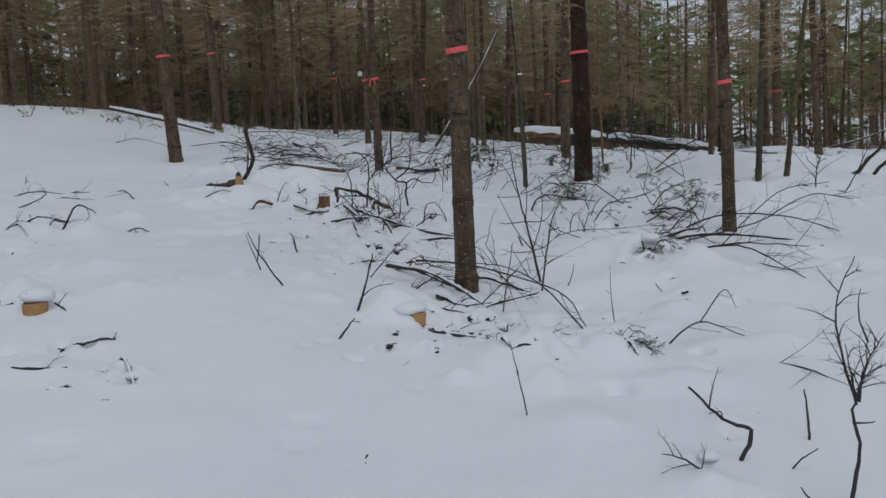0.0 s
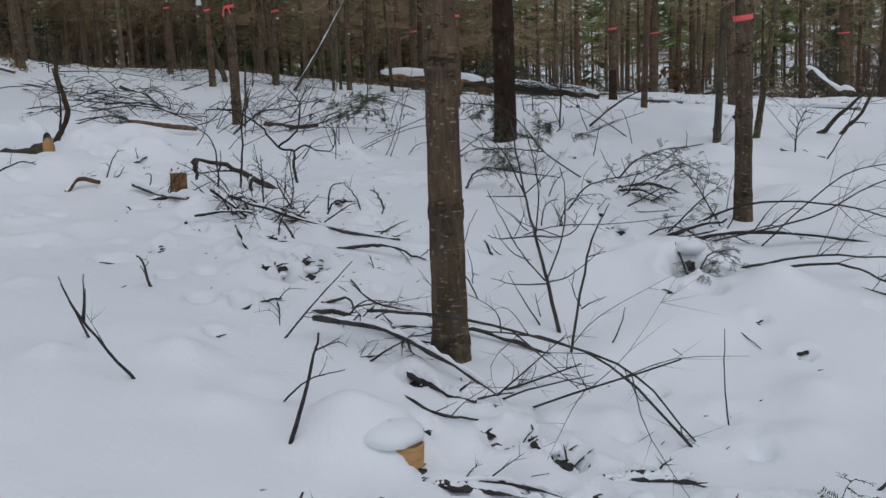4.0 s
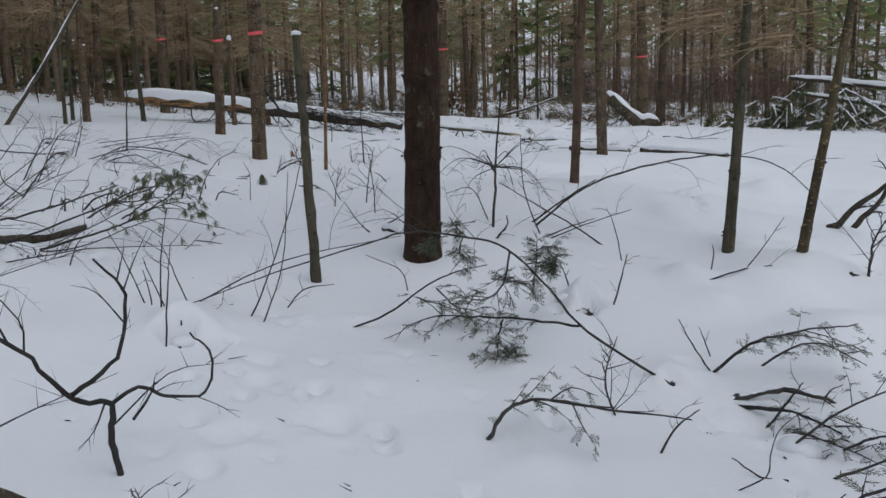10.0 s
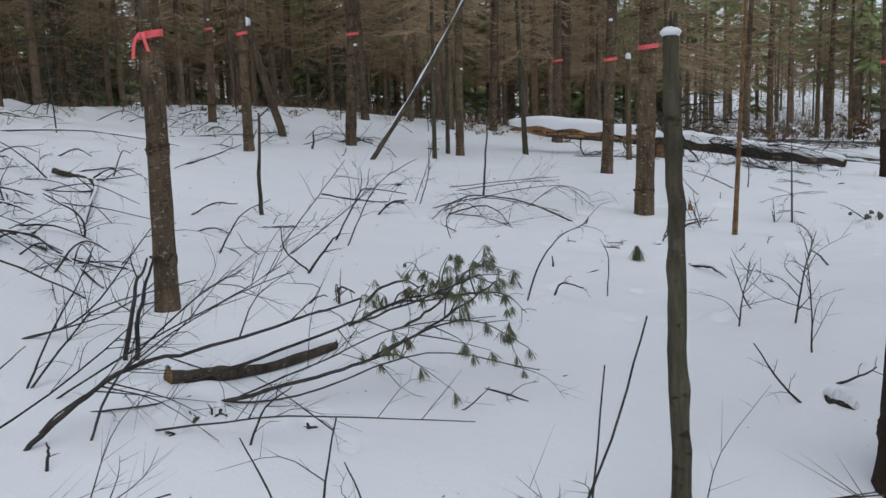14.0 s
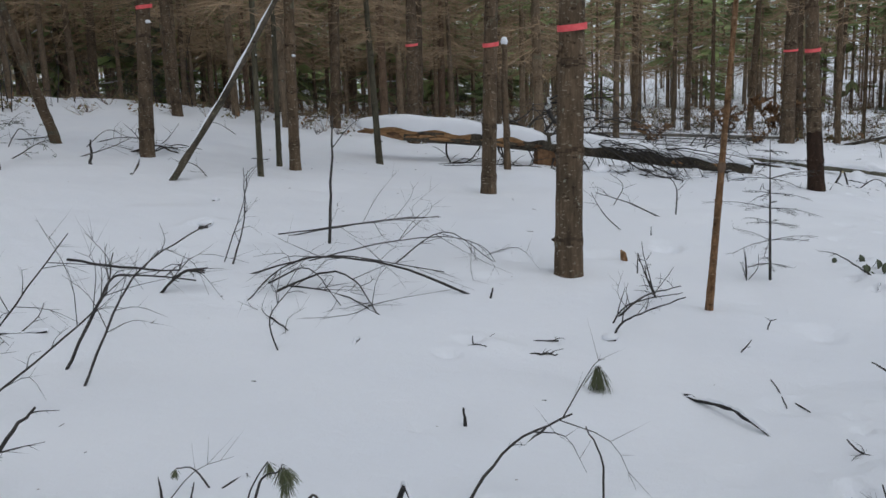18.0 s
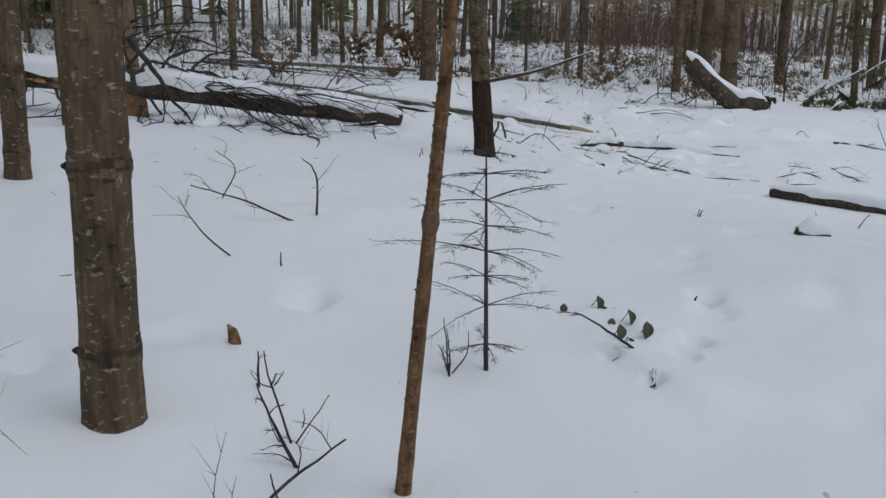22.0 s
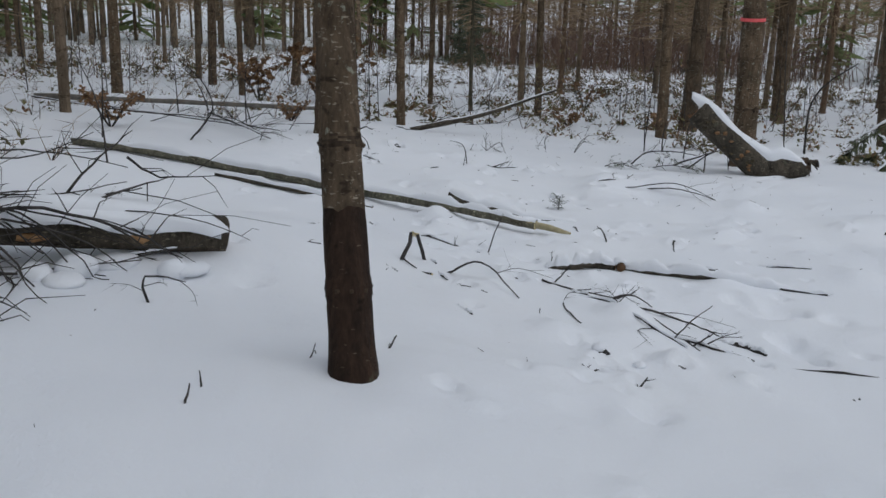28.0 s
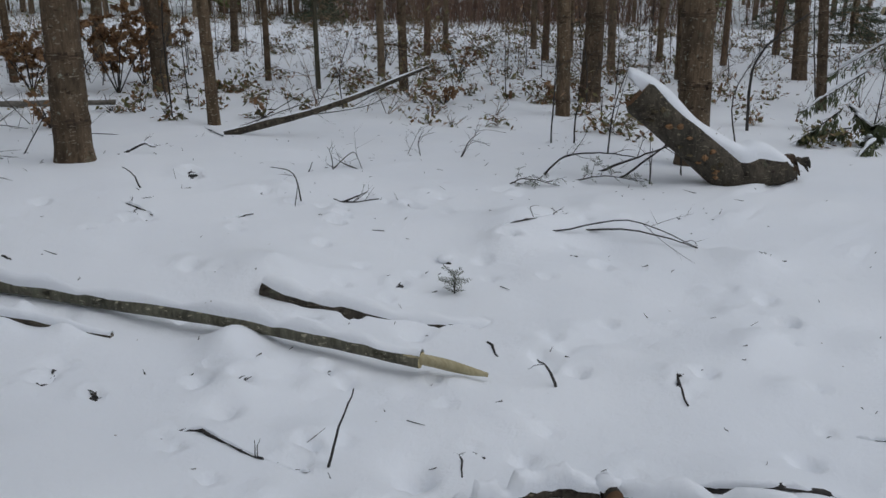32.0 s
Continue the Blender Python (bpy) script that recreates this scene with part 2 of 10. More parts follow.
mound(4.4, 15.4, 1.5, 0.37)
mound(4.9, 12.9, 1.2, -0.06)
mound(0.4, 6.6, 1.3, -0.25)
mound(0.3, 9.8, 1.4, -0.13)
mound(-0.4, 24.8, 1.6, 0.03)
mound(8.1, 19.7, 2.0, 0.17)
mound(-1.3, 20.4, 1.5, -0.15)
mound(9.7, 22.6, 1.6, -0.15)
mound(10.7, 26.2, 1.5, -0.12)
mound(8.6, 27.8, 1.5, -0.11)
mound(12.4, 31.4, 2.2, 0.1)
mound(16.3, 27.1, 1.6, 0.1)
mound(2.1, 14.2, 1.3, 0.05)
mound(11.5, 28.4, 1.3, -0.05)
mound(14.2, 32.8, 1.6, 0.08)
mound(-0.7, 14.6, 1.4, 0.09)
mound(1.2, 14.1, 0.9, -0.13)
mound(3.0, 9.9, 1.3, -0.05)
mound(-1.0, 7.3, 2.2, 0.17)
mound(3.3, 18.8, 2.0, -0.08)
mound(-12.0, 24.0, 4.5, 1.2)
mound(11.45, 31.17, 0.8, 0.14)
mound(7.6, 24.6, 0.8, 0.08)
mound(2.69, 20.3, 0.5, 0.06)
mound(4.75, 13.65, 0.6, -0.16)
mound(4.86, 12.82, 0.5, 0.12)
mound(8.5, 27.2, 0.7, 0.2)
mound(-0.44, 6.42, 0.14, 0.1)
mound(-0.18, 6.5, 0.12, 0.07)
mound(0.45, 5.24, 0.22, 0.1)
mound(4.89, 12.97, 0.3, 0.10)
mound(4.6, 15.6, 0.45, 0.05)
mound(-1.22, 16.65, 0.7, -0.09)
mound(-3.45, 12.93, 0.2, 0.10)
mound(-3.0, 25.0, 2.0, -0.08)
mound(-4.0, 36.0, 5.0, 0.5)
mound(-2.6, 12.7, 0.25, 0.08)
mound(-3.1, 12.4, 0.3, 0.08)
# footprints and hollows
dent(3.98, 21.37, 0.12, 0.028)
dent(6.62, 20.14, 0.11, 0.028)
dent(5.90, 20.43, 0.10, 0.028)
dent(5.35, 20.07, 0.11, 0.033)
dent(5.30, 19.18, 0.13, 0.039)
dent(6.23, 23.74, 0.13, 0.028)
dent(3.33, 21.19, 0.12, 0.033)
dent(4.00, 21.37, 0.11, 0.028)
dent(2.61, 21.00, 0.12, 0.033)
dent(6.68, 20.26, 0.11, 0.028)
dent(6.45, 20.02, 0.12, 0.039)
dent(6.52, 21.06, 0.10, 0.028)
dent(6.20, 20.91, 0.10, 0.022)
dent(6.80, 22.29, 0.08, 0.022)
dent(5.67, 21.47, 0.08, 0.022)
dent(7.34, 22.96, 0.08, 0.022)
dent(6.84, 22.35, 0.07, 0.022)
dent(6.17, 22.06, 0.06, 0.028)
dent(7.31, 21.28, 0.10, 0.028)
dent(8.22, 22.32, 0.07, 0.017)
dent(7.79, 21.84, 0.08, 0.022)
dent(8.53, 23.61, 0.10, 0.022)
dent(10.87, 24.44, 0.11, 0.033)
dent(10.49, 24.09, 0.10, 0.033)
dent(10.45, 27.60, 0.10, 0.022)
dent(7.82, 26.10, 0.07, 0.028)
dent(8.02, 26.33, 0.10, 0.022)
dent(10.41, 26.36, 0.10, 0.033)
dent(11.39, 27.35, 0.08, 0.028)
dent(11.12, 27.88, 0.08, 0.022)
dent(0.38, 12.64, 0.11, 0.028)
dent(0.11, 11.83, 0.11, 0.022)
dent(0.64, 11.69, 0.06, 0.022)
dent(0.57, 8.91, 0.12, 0.028)
dent(-0.72, 8.00, 0.05, 0.028)
dent(-1.72, 8.81, 0.08, 0.022)
dent(-1.54, 5.80, 0.08, 0.017)
dent(-0.74, 3.96, 0.11, 0.028)
dent(-1.76, 3.80, 0.13, 0.033)
dent(0.68, 3.98, 0.10, 0.022)
dent(-2.04, 6.85, 0.08, 0.022)
dent(-0.74, 4.21, 0.08, 0.017)
dent(2.54, 21.01, 0.11, 0.033)
dent(2.18, 20.42, 0.11, 0.033)
dent(3.97, 21.37, 0.10, 0.028)
dent(1.71, 19.20, 0.08, 0.028)
dent(3.83, 19.00, 0.10, 0.028)
dent(-0.71, 17.31, 0.14, 0.039)
dent(2.36, 17.42, 0.11, 0.028)
# hollows for slash and painted shade, and the cushions beside them
pocket(-0.11, 7.09, 0.045)
pocket(0.14, 6.45, 0.045)
pocket(0.30, 6.44, 0.05)
pocket(0.36, 6.33, 0.05)
pocket(0.37, 6.25, 0.04)
pocket(-0.40, 5.88, 0.03)
pocket(-0.43, 5.42, 0.032)
pocket(-0.13, 5.38, 0.03)
pocket(0.38, 6.00, 0.026)
pocket(-0.10, 5.71, 0.026)
pocket(0.57, 5.07, 0.026)
pocket(0.75, 5.60, 0.018)
pocket(0.50, 6.15, 0.035)
pocket(-0.94, 5.39, 0.02)
pocket(-0.94, 5.20, 0.016)
pocket(-0.34, 4.83, 0.014)
pocket(-0.91, 7.93, 0.028)
pocket(-0.70, 8.48, 0.05)
pocket(-0.50, 8.66, 0.035)
pocket(1.82, 8.33, 0.07)
pocket(1.57, 8.03, 0.035)
pocket(-0.22, 6.24, 0.032)
pocket(-0.11, 6.07, 0.03)
mound(-0.54, 6.47, 0.12, 0.07)
mound(-0.38, 6.39, 0.12, 0.08)
mound(0.43, 4.95, 0.06, 0.04)
mound(-0.68, 6.67, 0.1, 0.04)
mound(0.63, 5.57, 0.16, 0.05)
mound(0.44, 5.82, 0.06, 0.04)
mound(-0.29, 5.56, 0.06, 0.035)
mound(-0.24, 5.42, 0.06, 0.03)
mound(-0.14, 5.52, 0.07, 0.03)
mound(0.18, 5.84, 0.06, 0.03)
mound(-0.81, 6.98, 0.1, 0.04)
mound(-0.94, 6.75, 0.08, 0.04)
mound(0.40, 7.17, 0.1, 0.04)
pocket(-1.87, 10.58, 0.022)
pocket(-1.40, 10.17, 0.026)
pocket(-1.25, 9.71, 0.045)
pocket(-1.15, 9.87, 0.026)
pocket(-0.98, 9.34, 0.034)
pocket(-0.79, 9.46, 0.055)
pocket(-0.69, 9.40, 0.05)
pocket(-0.95, 9.15, 0.02)
pocket(-0.88, 9.05, 0.04)
pocket(-1.48, 10.04, 0.016)
pocket(-1.03, 9.46, 0.02)
pocket(-0.44, 10.59, 0.03)
pocket(-2.60, 10.66, 0.024)
pocket(-1.15, 10.67, 0.04)
pocket(-0.81, 9.97, 0.035)
pocket(-1.02, 9.89, 0.02)
pocket(-0.69, 8.97, 0.03)
mound(-0.66, 9.66, 0.13, 0.06)
mound(-0.84, 9.69, 0.11, 0.06)
mound(-1.05, 10.06, 0.1, 0.05)
mound(-0.66, 9.17, 0.12, 0.06)
mound(-1.32, 10.41, 0.09, 0.04)
mound(-0.81, 9.25, 0.09, 0.05)
mound(-1.01, 9.06, 0.1, 0.04)
mound(-1.15, 9.60, 0.08, 0.04)
mound(-1.40, 9.90, 0.07, 0.03)
dent(-1.45, 9.12, 0.054, 0.051)
dent(-1.03, 9.44, 0.045, 0.051)
dent(-1.76, 8.87, 0.063, 0.051)
pocket(-2.63, 13.99, 0.07)
pocket(-1.94, 13.20, 0.028)
pocket(-1.96, 12.29, 0.026)
pocket(-2.78, 13.24, 0.05)
pocket(-2.47, 12.67, 0.045)
pocket(-1.80, 13.06, 0.028)
pocket(-3.00, 14.06, 0.05)
pocket(-2.19, 12.44, 0.03)
pocket(-1.99, 13.85, 0.04)
mound(-2.82, 13.86, 0.16, 0.13)
mound(-2.33, 13.99, 0.22, 0.14)
mound(-2.14, 13.36, 0.2, 0.09)
mound(-2.41, 12.93, 0.12, 0.06)
mound(-1.92, 13.60, 0.1, 0.05)
mound(-2.69, 12.52, 0.14, 0.05)
dent(-0.04, 11.85, 0.099, 0.060)
dent(0.47, 11.88, 0.117, 0.076)
dent(0.64, 11.72, 0.054, 0.085)
dent(0.27, 12.38, 0.099, 0.060)
dent(0.15, 12.22, 0.045, 0.060)
dent(0.39, 12.71, 0.090, 0.051)
dent(-0.20, 11.61, 0.072, 0.051)
dent(0.41, 12.15, 0.036, 0.051)
dent(0.34, 12.25, 0.045, 0.051)
pocket(0.02, 13.12, 0.06)
mound(0.14, 13.40, 0.13, 0.09)
pocket(5.47, 14.78, 0.06)
pocket(2.61, 12.76, 0.045)
pocket(2.40, 12.79, 0.035)
pocket(3.23, 13.50, 0.028)
pocket(1.43, 11.49, 0.034)
pocket(2.15, 11.19, 0.026)
pocket(9.31, 17.32, 0.04)
pocket(9.85, 17.35, 0.04)
mound(6.30, 15.62, 0.1, 0.08)
mound(2.65, 12.96, 0.08, 0.04)
mound(2.44, 11.77, 0.1, 0.04)
dent(2.36, 11.60, 0.090, 0.051)
dent(2.32, 11.41, 0.099, 0.060)
dent(2.30, 11.24, 0.090, 0.060)
dent(2.38, 11.14, 0.090, 0.051)
dent(2.32, 10.92, 0.090, 0.051)
dent(2.63, 11.84, 0.081, 0.051)
pocket(16.17, 22.48, 0.05)
pocket(12.78, 23.66, 0.045)
pocket(13.65, 24.45, 0.04)
pocket(11.22, 22.11, 0.026)
pocket(12.64, 22.99, 0.02)
pocket(15.99, 24.05, 0.03)
pocket(12.20, 21.58, 0.03)
pocket(12.62, 20.89, 0.045)
pocket(11.78, 20.93, 0.035)
pocket(16.92, 24.26, 0.024)
pocket(20.05, 23.00, 0.03)
pocket(11.48, 22.58, 0.02)
pocket(13.38, 33.19, 0.03)
pocket(11.13, 29.82, 0.03)
pocket(11.64, 29.30, 0.03)
pocket(12.62, 29.30, 0.03)
pocket(13.14, 29.05, 0.04)
pocket(13.02, 29.48, 0.03)
pocket(9.23, 25.73, 0.03)
pocket(8.09, 26.86, 0.03)
pocket(11.76, 25.91, 0.02)
pocket(9.93, 25.71, 0.03)
pocket(12.06, 30.52, 0.05)
pocket(12.49, 31.96, 0.03)
pocket(10.42, 31.43, 0.03)
pocket(11.25, 29.79, 0.03)
pocket(10.83, 29.80, 0.02)
pocket(11.75, 29.44, 0.025)
pocket(10.21, 31.87, 0.02)
pocket(-0.54, 8.80, 0.075)
pocket(-0.46, 8.72, 0.04)
pocket(-0.63, 8.58, 0.055)
pocket(-0.11, 8.72, 0.03)
dent(0.54, 8.85, 0.126, 0.076)
dent(-0.00, 8.69, 0.054, 0.051)
dent(-0.12, 8.36, 0.054, 0.051)
pocket(10.48, 25.30, 0.045)
pocket(10.87, 25.14, 0.022)
pocket(9.86, 25.96, 0.045)
pocket(10.14, 25.90, 0.03)
pocket(10.80, 24.60, 0.028)
pocket(10.85, 24.79, 0.03)
pocket(10.17, 24.76, 0.026)
pocket(9.28, 24.98, 0.022)
pocket(11.88, 26.04, 0.02)
pocket(11.84, 25.34, 0.02)
pocket(10.88, 24.47, 0.02)
dent(10.92, 24.47, 0.108, 0.085)
dent(11.04, 24.39, 0.090, 0.085)
dent(10.33, 24.66, 0.081, 0.076)
dent(10.54, 24.16, 0.108, 0.085)
dent(10.93, 24.77, 0.090, 0.076)
mound(5.43, 20.67, 0.05, 0.03)
mound(5.24, 20.49, 0.05, 0.03)
mound(5.30, 20.35, 0.05, 0.03)
mound(5.16, 20.24, 0.05, 0.03)
mound(5.00, 20.35, 0.06, 0.03)
mound(5.25, 20.15, 0.05, 0.025)
mound(4.95, 20.11, 0.08, 0.04)
mound(4.92, 19.94, 0.09, 0.045)
mound(4.91, 19.76, 0.09, 0.04)
mound(4.95, 19.62, 0.1, 0.035)
mound(6.54, 20.11, 0.25, 0.04)
mound(5.15, 20.59, 0.05, 0.025)
dent(5.90, 20.43, 0.050, 0.076)
dent(5.37, 20.08, 0.063, 0.076)
dent(5.17, 19.97, 0.054, 0.076)
dent(4.81, 19.84, 0.036, 0.068)
dent(4.84, 20.12, 0.036, 0.068)
dent(3.90, 21.29, 0.108, 0.068)
pocket(-0.43, 10.68, 0.032)
pocket(-1.50, 10.79, 0.045)
pocket(-1.45, 10.65, 0.04)
pocket(-1.25, 10.87, 0.03)
pocket(-1.08, 10.60, 0.04)
pocket(-0.80, 10.24, 0.04)
pocket(-0.63, 12.24, 0.028)
pocket(-0.24, 12.43, 0.028)
pocket(-0.08, 10.92, 0.035)
pocket(-0.01, 10.59, 0.03)
pocket(-1.47, 12.06, 0.03)
pocket(-0.20, 10.72, 0.03)
pocket(-0.12, 10.53, 0.03)
pocket(0.21, 10.84, 0.03)
pocket(-0.95, 10.46, 0.04)
pocket(-1.17, 10.61, 0.04)
pocket(-0.88, 10.57, 0.04)
pocket(-0.68, 10.50, 0.035)
mound(-0.07, 10.66, 0.12, 0.06)
mound(0.07, 10.75, 0.1, 0.05)
mound(-0.14, 10.78, 0.08, 0.05)
mound(-1.35, 10.76, 0.13, 0.06)
mound(-1.22, 10.44, 0.13, 0.06)
mound(-0.96, 10.58, 0.11, 0.05)
mound(-1.34, 10.46, 0.12, 0.06)
mound(-1.05, 10.72, 0.09, 0.04)
mound(-1.44, 10.91, 0.1, 0.05)
mound(-0.88, 10.34, 0.1, 0.05)
mound(-0.68, 10.31, 0.1, 0.03)
pocket(2.37, 11.70, 0.03)
pocket(1.63, 10.31, 0.022)
pocket(1.90, 9.89, 0.055)
pocket(1.91, 9.95, 0.045)
pocket(1.87, 10.03, 0.035)
pocket(1.44, 11.49, 0.028)
pocket(2.08, 10.60, 0.026)
pocket(1.50, 9.90, 0.035)
pocket(2.63, 12.80, 0.04)
mound(1.73, 9.97, 0.12, 0.07)
mound(1.67, 10.01, 0.08, 0.05)
mound(1.99, 10.05, 0.08, 0.04)
mound(2.16, 10.07, 0.12, 0.04)
pocket(-5.50, 12.07, 0.045)
pocket(-5.32, 11.14, 0.028)
pocket(-2.34, 5.23, 0.03)
pocket(-2.60, 5.13, 0.035)
pocket(-1.89, 4.76, 0.026)
pocket(-1.74, 4.68, 0.045)
pocket(-1.85, 4.65, 0.018)
pocket(-2.60, 5.59, 0.018)
pocket(-2.06, 6.83, 0.02)
pocket(-4.13, 8.29, 0.05)
pocket(-1.12, 5.57, 0.016)
pocket(-0.91, 5.41, 0.016)
pocket(-2.35, 8.42, 0.018)
pocket(-2.80, 10.32, 0.018)
pocket(-2.01, 11.30, 0.025)
pocket(-2.72, 14.22, 0.045)
pocket(-4.36, 14.91, 0.045)
pocket(-3.76, 13.95, 0.035)
pocket(-2.40, 13.46, 0.03)
pocket(-2.65, 12.86, 0.03)
pocket(-1.81, 11.58, 0.045)
pocket(-4.55, 10.48, 0.03)
pocket(-5.28, 12.49, 0.03)
mound(-2.41, 4.88, 0.13, 0.04)
mound(-2.21, 4.83, 0.13, 0.04)
mound(-2.14, 5.32, 0.11, 0.035)
mound(-4.28, 8.90, 0.14, 0.05)
mound(-3.72, 9.27, 0.13, 0.03)
mound(-3.14, 6.59, 0.1, 0.05)
mound(-6.08, 12.51, 0.12, 0.06)
mound(-6.05, 13.42, 0.12, 0.05)
mound(-2.68, 5.36, 0.12, 0.04)
mound(-1.84, 4.85, 0.06, 0.04)
pocket(0.96, 5.56, 0.035)
pocket(1.07, 5.84, 0.04)
pocket(0.96, 5.81, 0.035)
pocket(1.11, 5.78, 0.03)
pocket(1.81, 8.29, 0.055)
pocket(1.90, 8.11, 0.05)
pocket(1.83, 7.08, 0.022)
pocket(1.23, 4.02, 0.026)
pocket(1.01, 3.69, 0.032)
pocket(1.55, 7.98, 0.026)
pocket(1.24, 7.79, 0.018)
pocket(1.13, 3.39, 0.026)
pocket(2.19, 9.07, 0.05)
pocket(2.17, 8.47, 0.05)
mound(1.73, 8.64, 0.14, 0.09)
mound(1.57, 8.50, 0.1, 0.06)
mound(2.03, 9.10, 0.1, 0.05)
mound(1.28, 4.18, 0.06, 0.05)
mound(0.99, 3.49, 0.07, 0.05)
pocket(9.82, 27.75, 0.026)
pocket(9.77, 28.04, 0.02)
pocket(11.11, 27.89, 0.028)
pocket(11.38, 27.34, 0.03)
pocket(10.76, 27.30, 0.02)
pocket(11.85, 27.93, 0.026)
pocket(10.13, 26.72, 0.032)
pocket(10.23, 26.78, 0.026)
pocket(9.84, 27.21, 0.022)
pocket(10.08, 26.78, 0.02)
mound(10.63, 27.85, 0.11, 0.09)
mound(9.99, 28.81, 0.04, 0.07)
mound(10.07, 28.50, 0.06, 0.05)
mound(10.50, 27.58, 0.1, 0.05)
mound(10.50, 27.78, 0.08, 0.05)
dent(10.39, 26.36, 0.072, 0.102)
dent(10.13, 27.22, 0.045, 0.068)
dent(9.79, 26.82, 0.036, 0.051)
dent(10.24, 26.81, 0.054, 0.068)
pocket(-0.69, 14.70, 0.035)
pocket(-0.62, 14.80, 0.032)
pocket(-0.58, 14.85, 0.028)
pocket(-0.80, 14.91, 0.028)
pocket(-0.97, 15.03, 0.028)
mound(-0.71, 14.84, 0.1, 0.05)
mound(-0.61, 15.09, 0.08, 0.05)
mound(-0.88, 15.08, 0.1, 0.05)
dent(-0.15, 14.84, 0.045, 0.085)
dent(-0.22, 15.05, 0.081, 0.085)
dent(0.03, 14.65, 0.045, 0.068)
pocket(5.57, 14.95, 0.055)
pocket(3.27, 13.51, 0.03)
pocket(2.64, 12.75, 0.05)
pocket(2.38, 12.24, 0.02)
pocket(9.76, 17.35, 0.05)
pocket(6.28, 14.55, 0.03)
pocket(2.19, 14.99, 0.03)
pocket(2.48, 12.70, 0.03)
mound(6.39, 15.77, 0.09, 0.07)
mound(2.71, 12.93, 0.09, 0.05)
mound(10.43, 17.89, 0.08, 0.05)
mound(0.42, 5.19, 0.13, 0.06)
mound(0.42, 5.38, 0.1, 0.05)
mound(0.52, 5.19, 0.1, 0.05)
pocket(-0.49, 8.83, 0.035)
pocket(-0.70, 8.65, 0.045)
pocket(-0.92, 8.00, 0.04)
pocket(-0.69, 9.16, 0.035)
pocket(-1.24, 9.59, 0.03)
pocket(-0.76, 9.16, 0.03)
pocket(-0.40, 8.76, 0.028)
pocket(-0.23, 8.50, 0.03)
pocket(-1.02, 7.50, 0.03)
pocket(1.79, 9.38, 0.05)
pocket(1.95, 9.99, 0.04)
pocket(1.71, 8.22, 0.06)
pocket(-0.10, 7.16, 0.03)
pocket(0.11, 6.54, 0.03)
pocket(0.27, 6.52, 0.035)
pocket(-0.41, 5.51, 0.028)
pocket(-0.13, 5.42, 0.03)
pocket(0.58, 5.08, 0.035)
pocket(-0.49, 8.54, 0.035)
pocket(-0.92, 8.00, 0.03)
pocket(-1.23, 9.60, 0.03)
pocket(-0.87, 8.92, 0.03)
pocket(1.77, 7.94, 0.06)
pocket(1.82, 7.02, 0.03)
pocket(-1.77, 4.77, 0.03)
pocket(-1.92, 4.82, 0.025)
pocket(-2.36, 5.31, 0.03)
pocket(-2.19, 5.27, 0.025)
pocket(-0.42, 4.31, 0.015)
pocket(-4.10, 8.37, 0.05)
pocket(-5.50, 12.16, 0.06)
pocket(-6.51, 13.68, 0.05)
pocket(-4.48, 10.42, 0.04)
pocket(0.08, 13.20, 0.05)
pocket(-0.42, 10.71, 0.03)
pocket(2.54, 12.67, 0.04)
pocket(2.45, 10.85, 0.05)
pocket(1.96, 9.96, 0.05)
pocket(-0.13, 10.73, 0.035)
pocket(0.11, 10.75, 0.035)
pocket(-0.18, 10.66, 0.03)
pocket(-0.03, 10.59, 0.03)
pocket(5.36, 14.62, 0.04)
pocket(9.73, 25.85, 0.04)
pocket(8.99, 24.29, 0.045)
pocket(8.93, 24.02, 0.03)
pocket(10.36, 25.18, 0.04)
pocket(9.34, 29.15, 0.035)
pocket(10.38, 27.44, 0.03)
pocket(10.79, 27.33, 0.025)
pocket(12.31, 29.03, 0.035)
pocket(13.15, 29.13, 0.035)
pocket(9.84, 27.79, 0.022)
pocket(9.79, 28.06, 0.016)
pocket(10.27, 27.69, 0.02)
pocket(11.90, 27.97, 0.03)
pocket(12.46, 29.14, 0.04)
pocket(12.95, 27.95, 0.045)
pocket(11.81, 26.02, 0.02)
pocket(10.75, 27.33, 0.025)
pocket(12.14, 30.62, 0.045)
pocket(11.36, 25.41, 0.014)
pocket(0.16, 22.18, 0.05)
pocket(-0.16, 14.92, 0.035)
dent(11.06, 24.48, 0.15, 0.05)
dent(10.45, 23.97, 0.13, 0.05)
dent(11.14, 24.13, 0.1, 0.04)
dent(10.52, 27.39, 0.12, 0.04)
dent(7.86, 26.15, 0.12, 0.03)
dent(8.33, 23.85, 0.13, 0.04)
dent(8.70, 23.76, 0.12, 0.035)
dent(5.96, 20.49, 0.1, 0.06)
dent(5.78, 20.30, 0.12, 0.06)
dent(6.29, 20.94, 0.14, 0.035)
dent(6.62, 21.12, 0.1, 0.03)
dent(6.47, 19.99, 0.22, 0.05)
dent(7.93, 20.65, 0.12, 0.03)
dent(5.52, 20.09, 0.14, 0.03)
dent(6.27, 21.59, 0.1, 0.025)
dent(11.13, 27.93, 0.09, 0.04)
dent(11.46, 27.40, 0.1, 0.05)
dent(10.44, 26.43, 0.12, 0.05)
dent(11.62, 26.64, 0.08, 0.03)
dent(10.16, 27.27, 0.08, 0.03)
dent(9.84, 28.16, 0.08, 0.03)
dent(2.62, 21.14, 0.12, 0.05)
dent(3.18, 21.11, 0.14, 0.05)
dent(4.04, 21.50, 0.12, 0.04)
dent(3.86, 19.10, 0.13, 0.04)
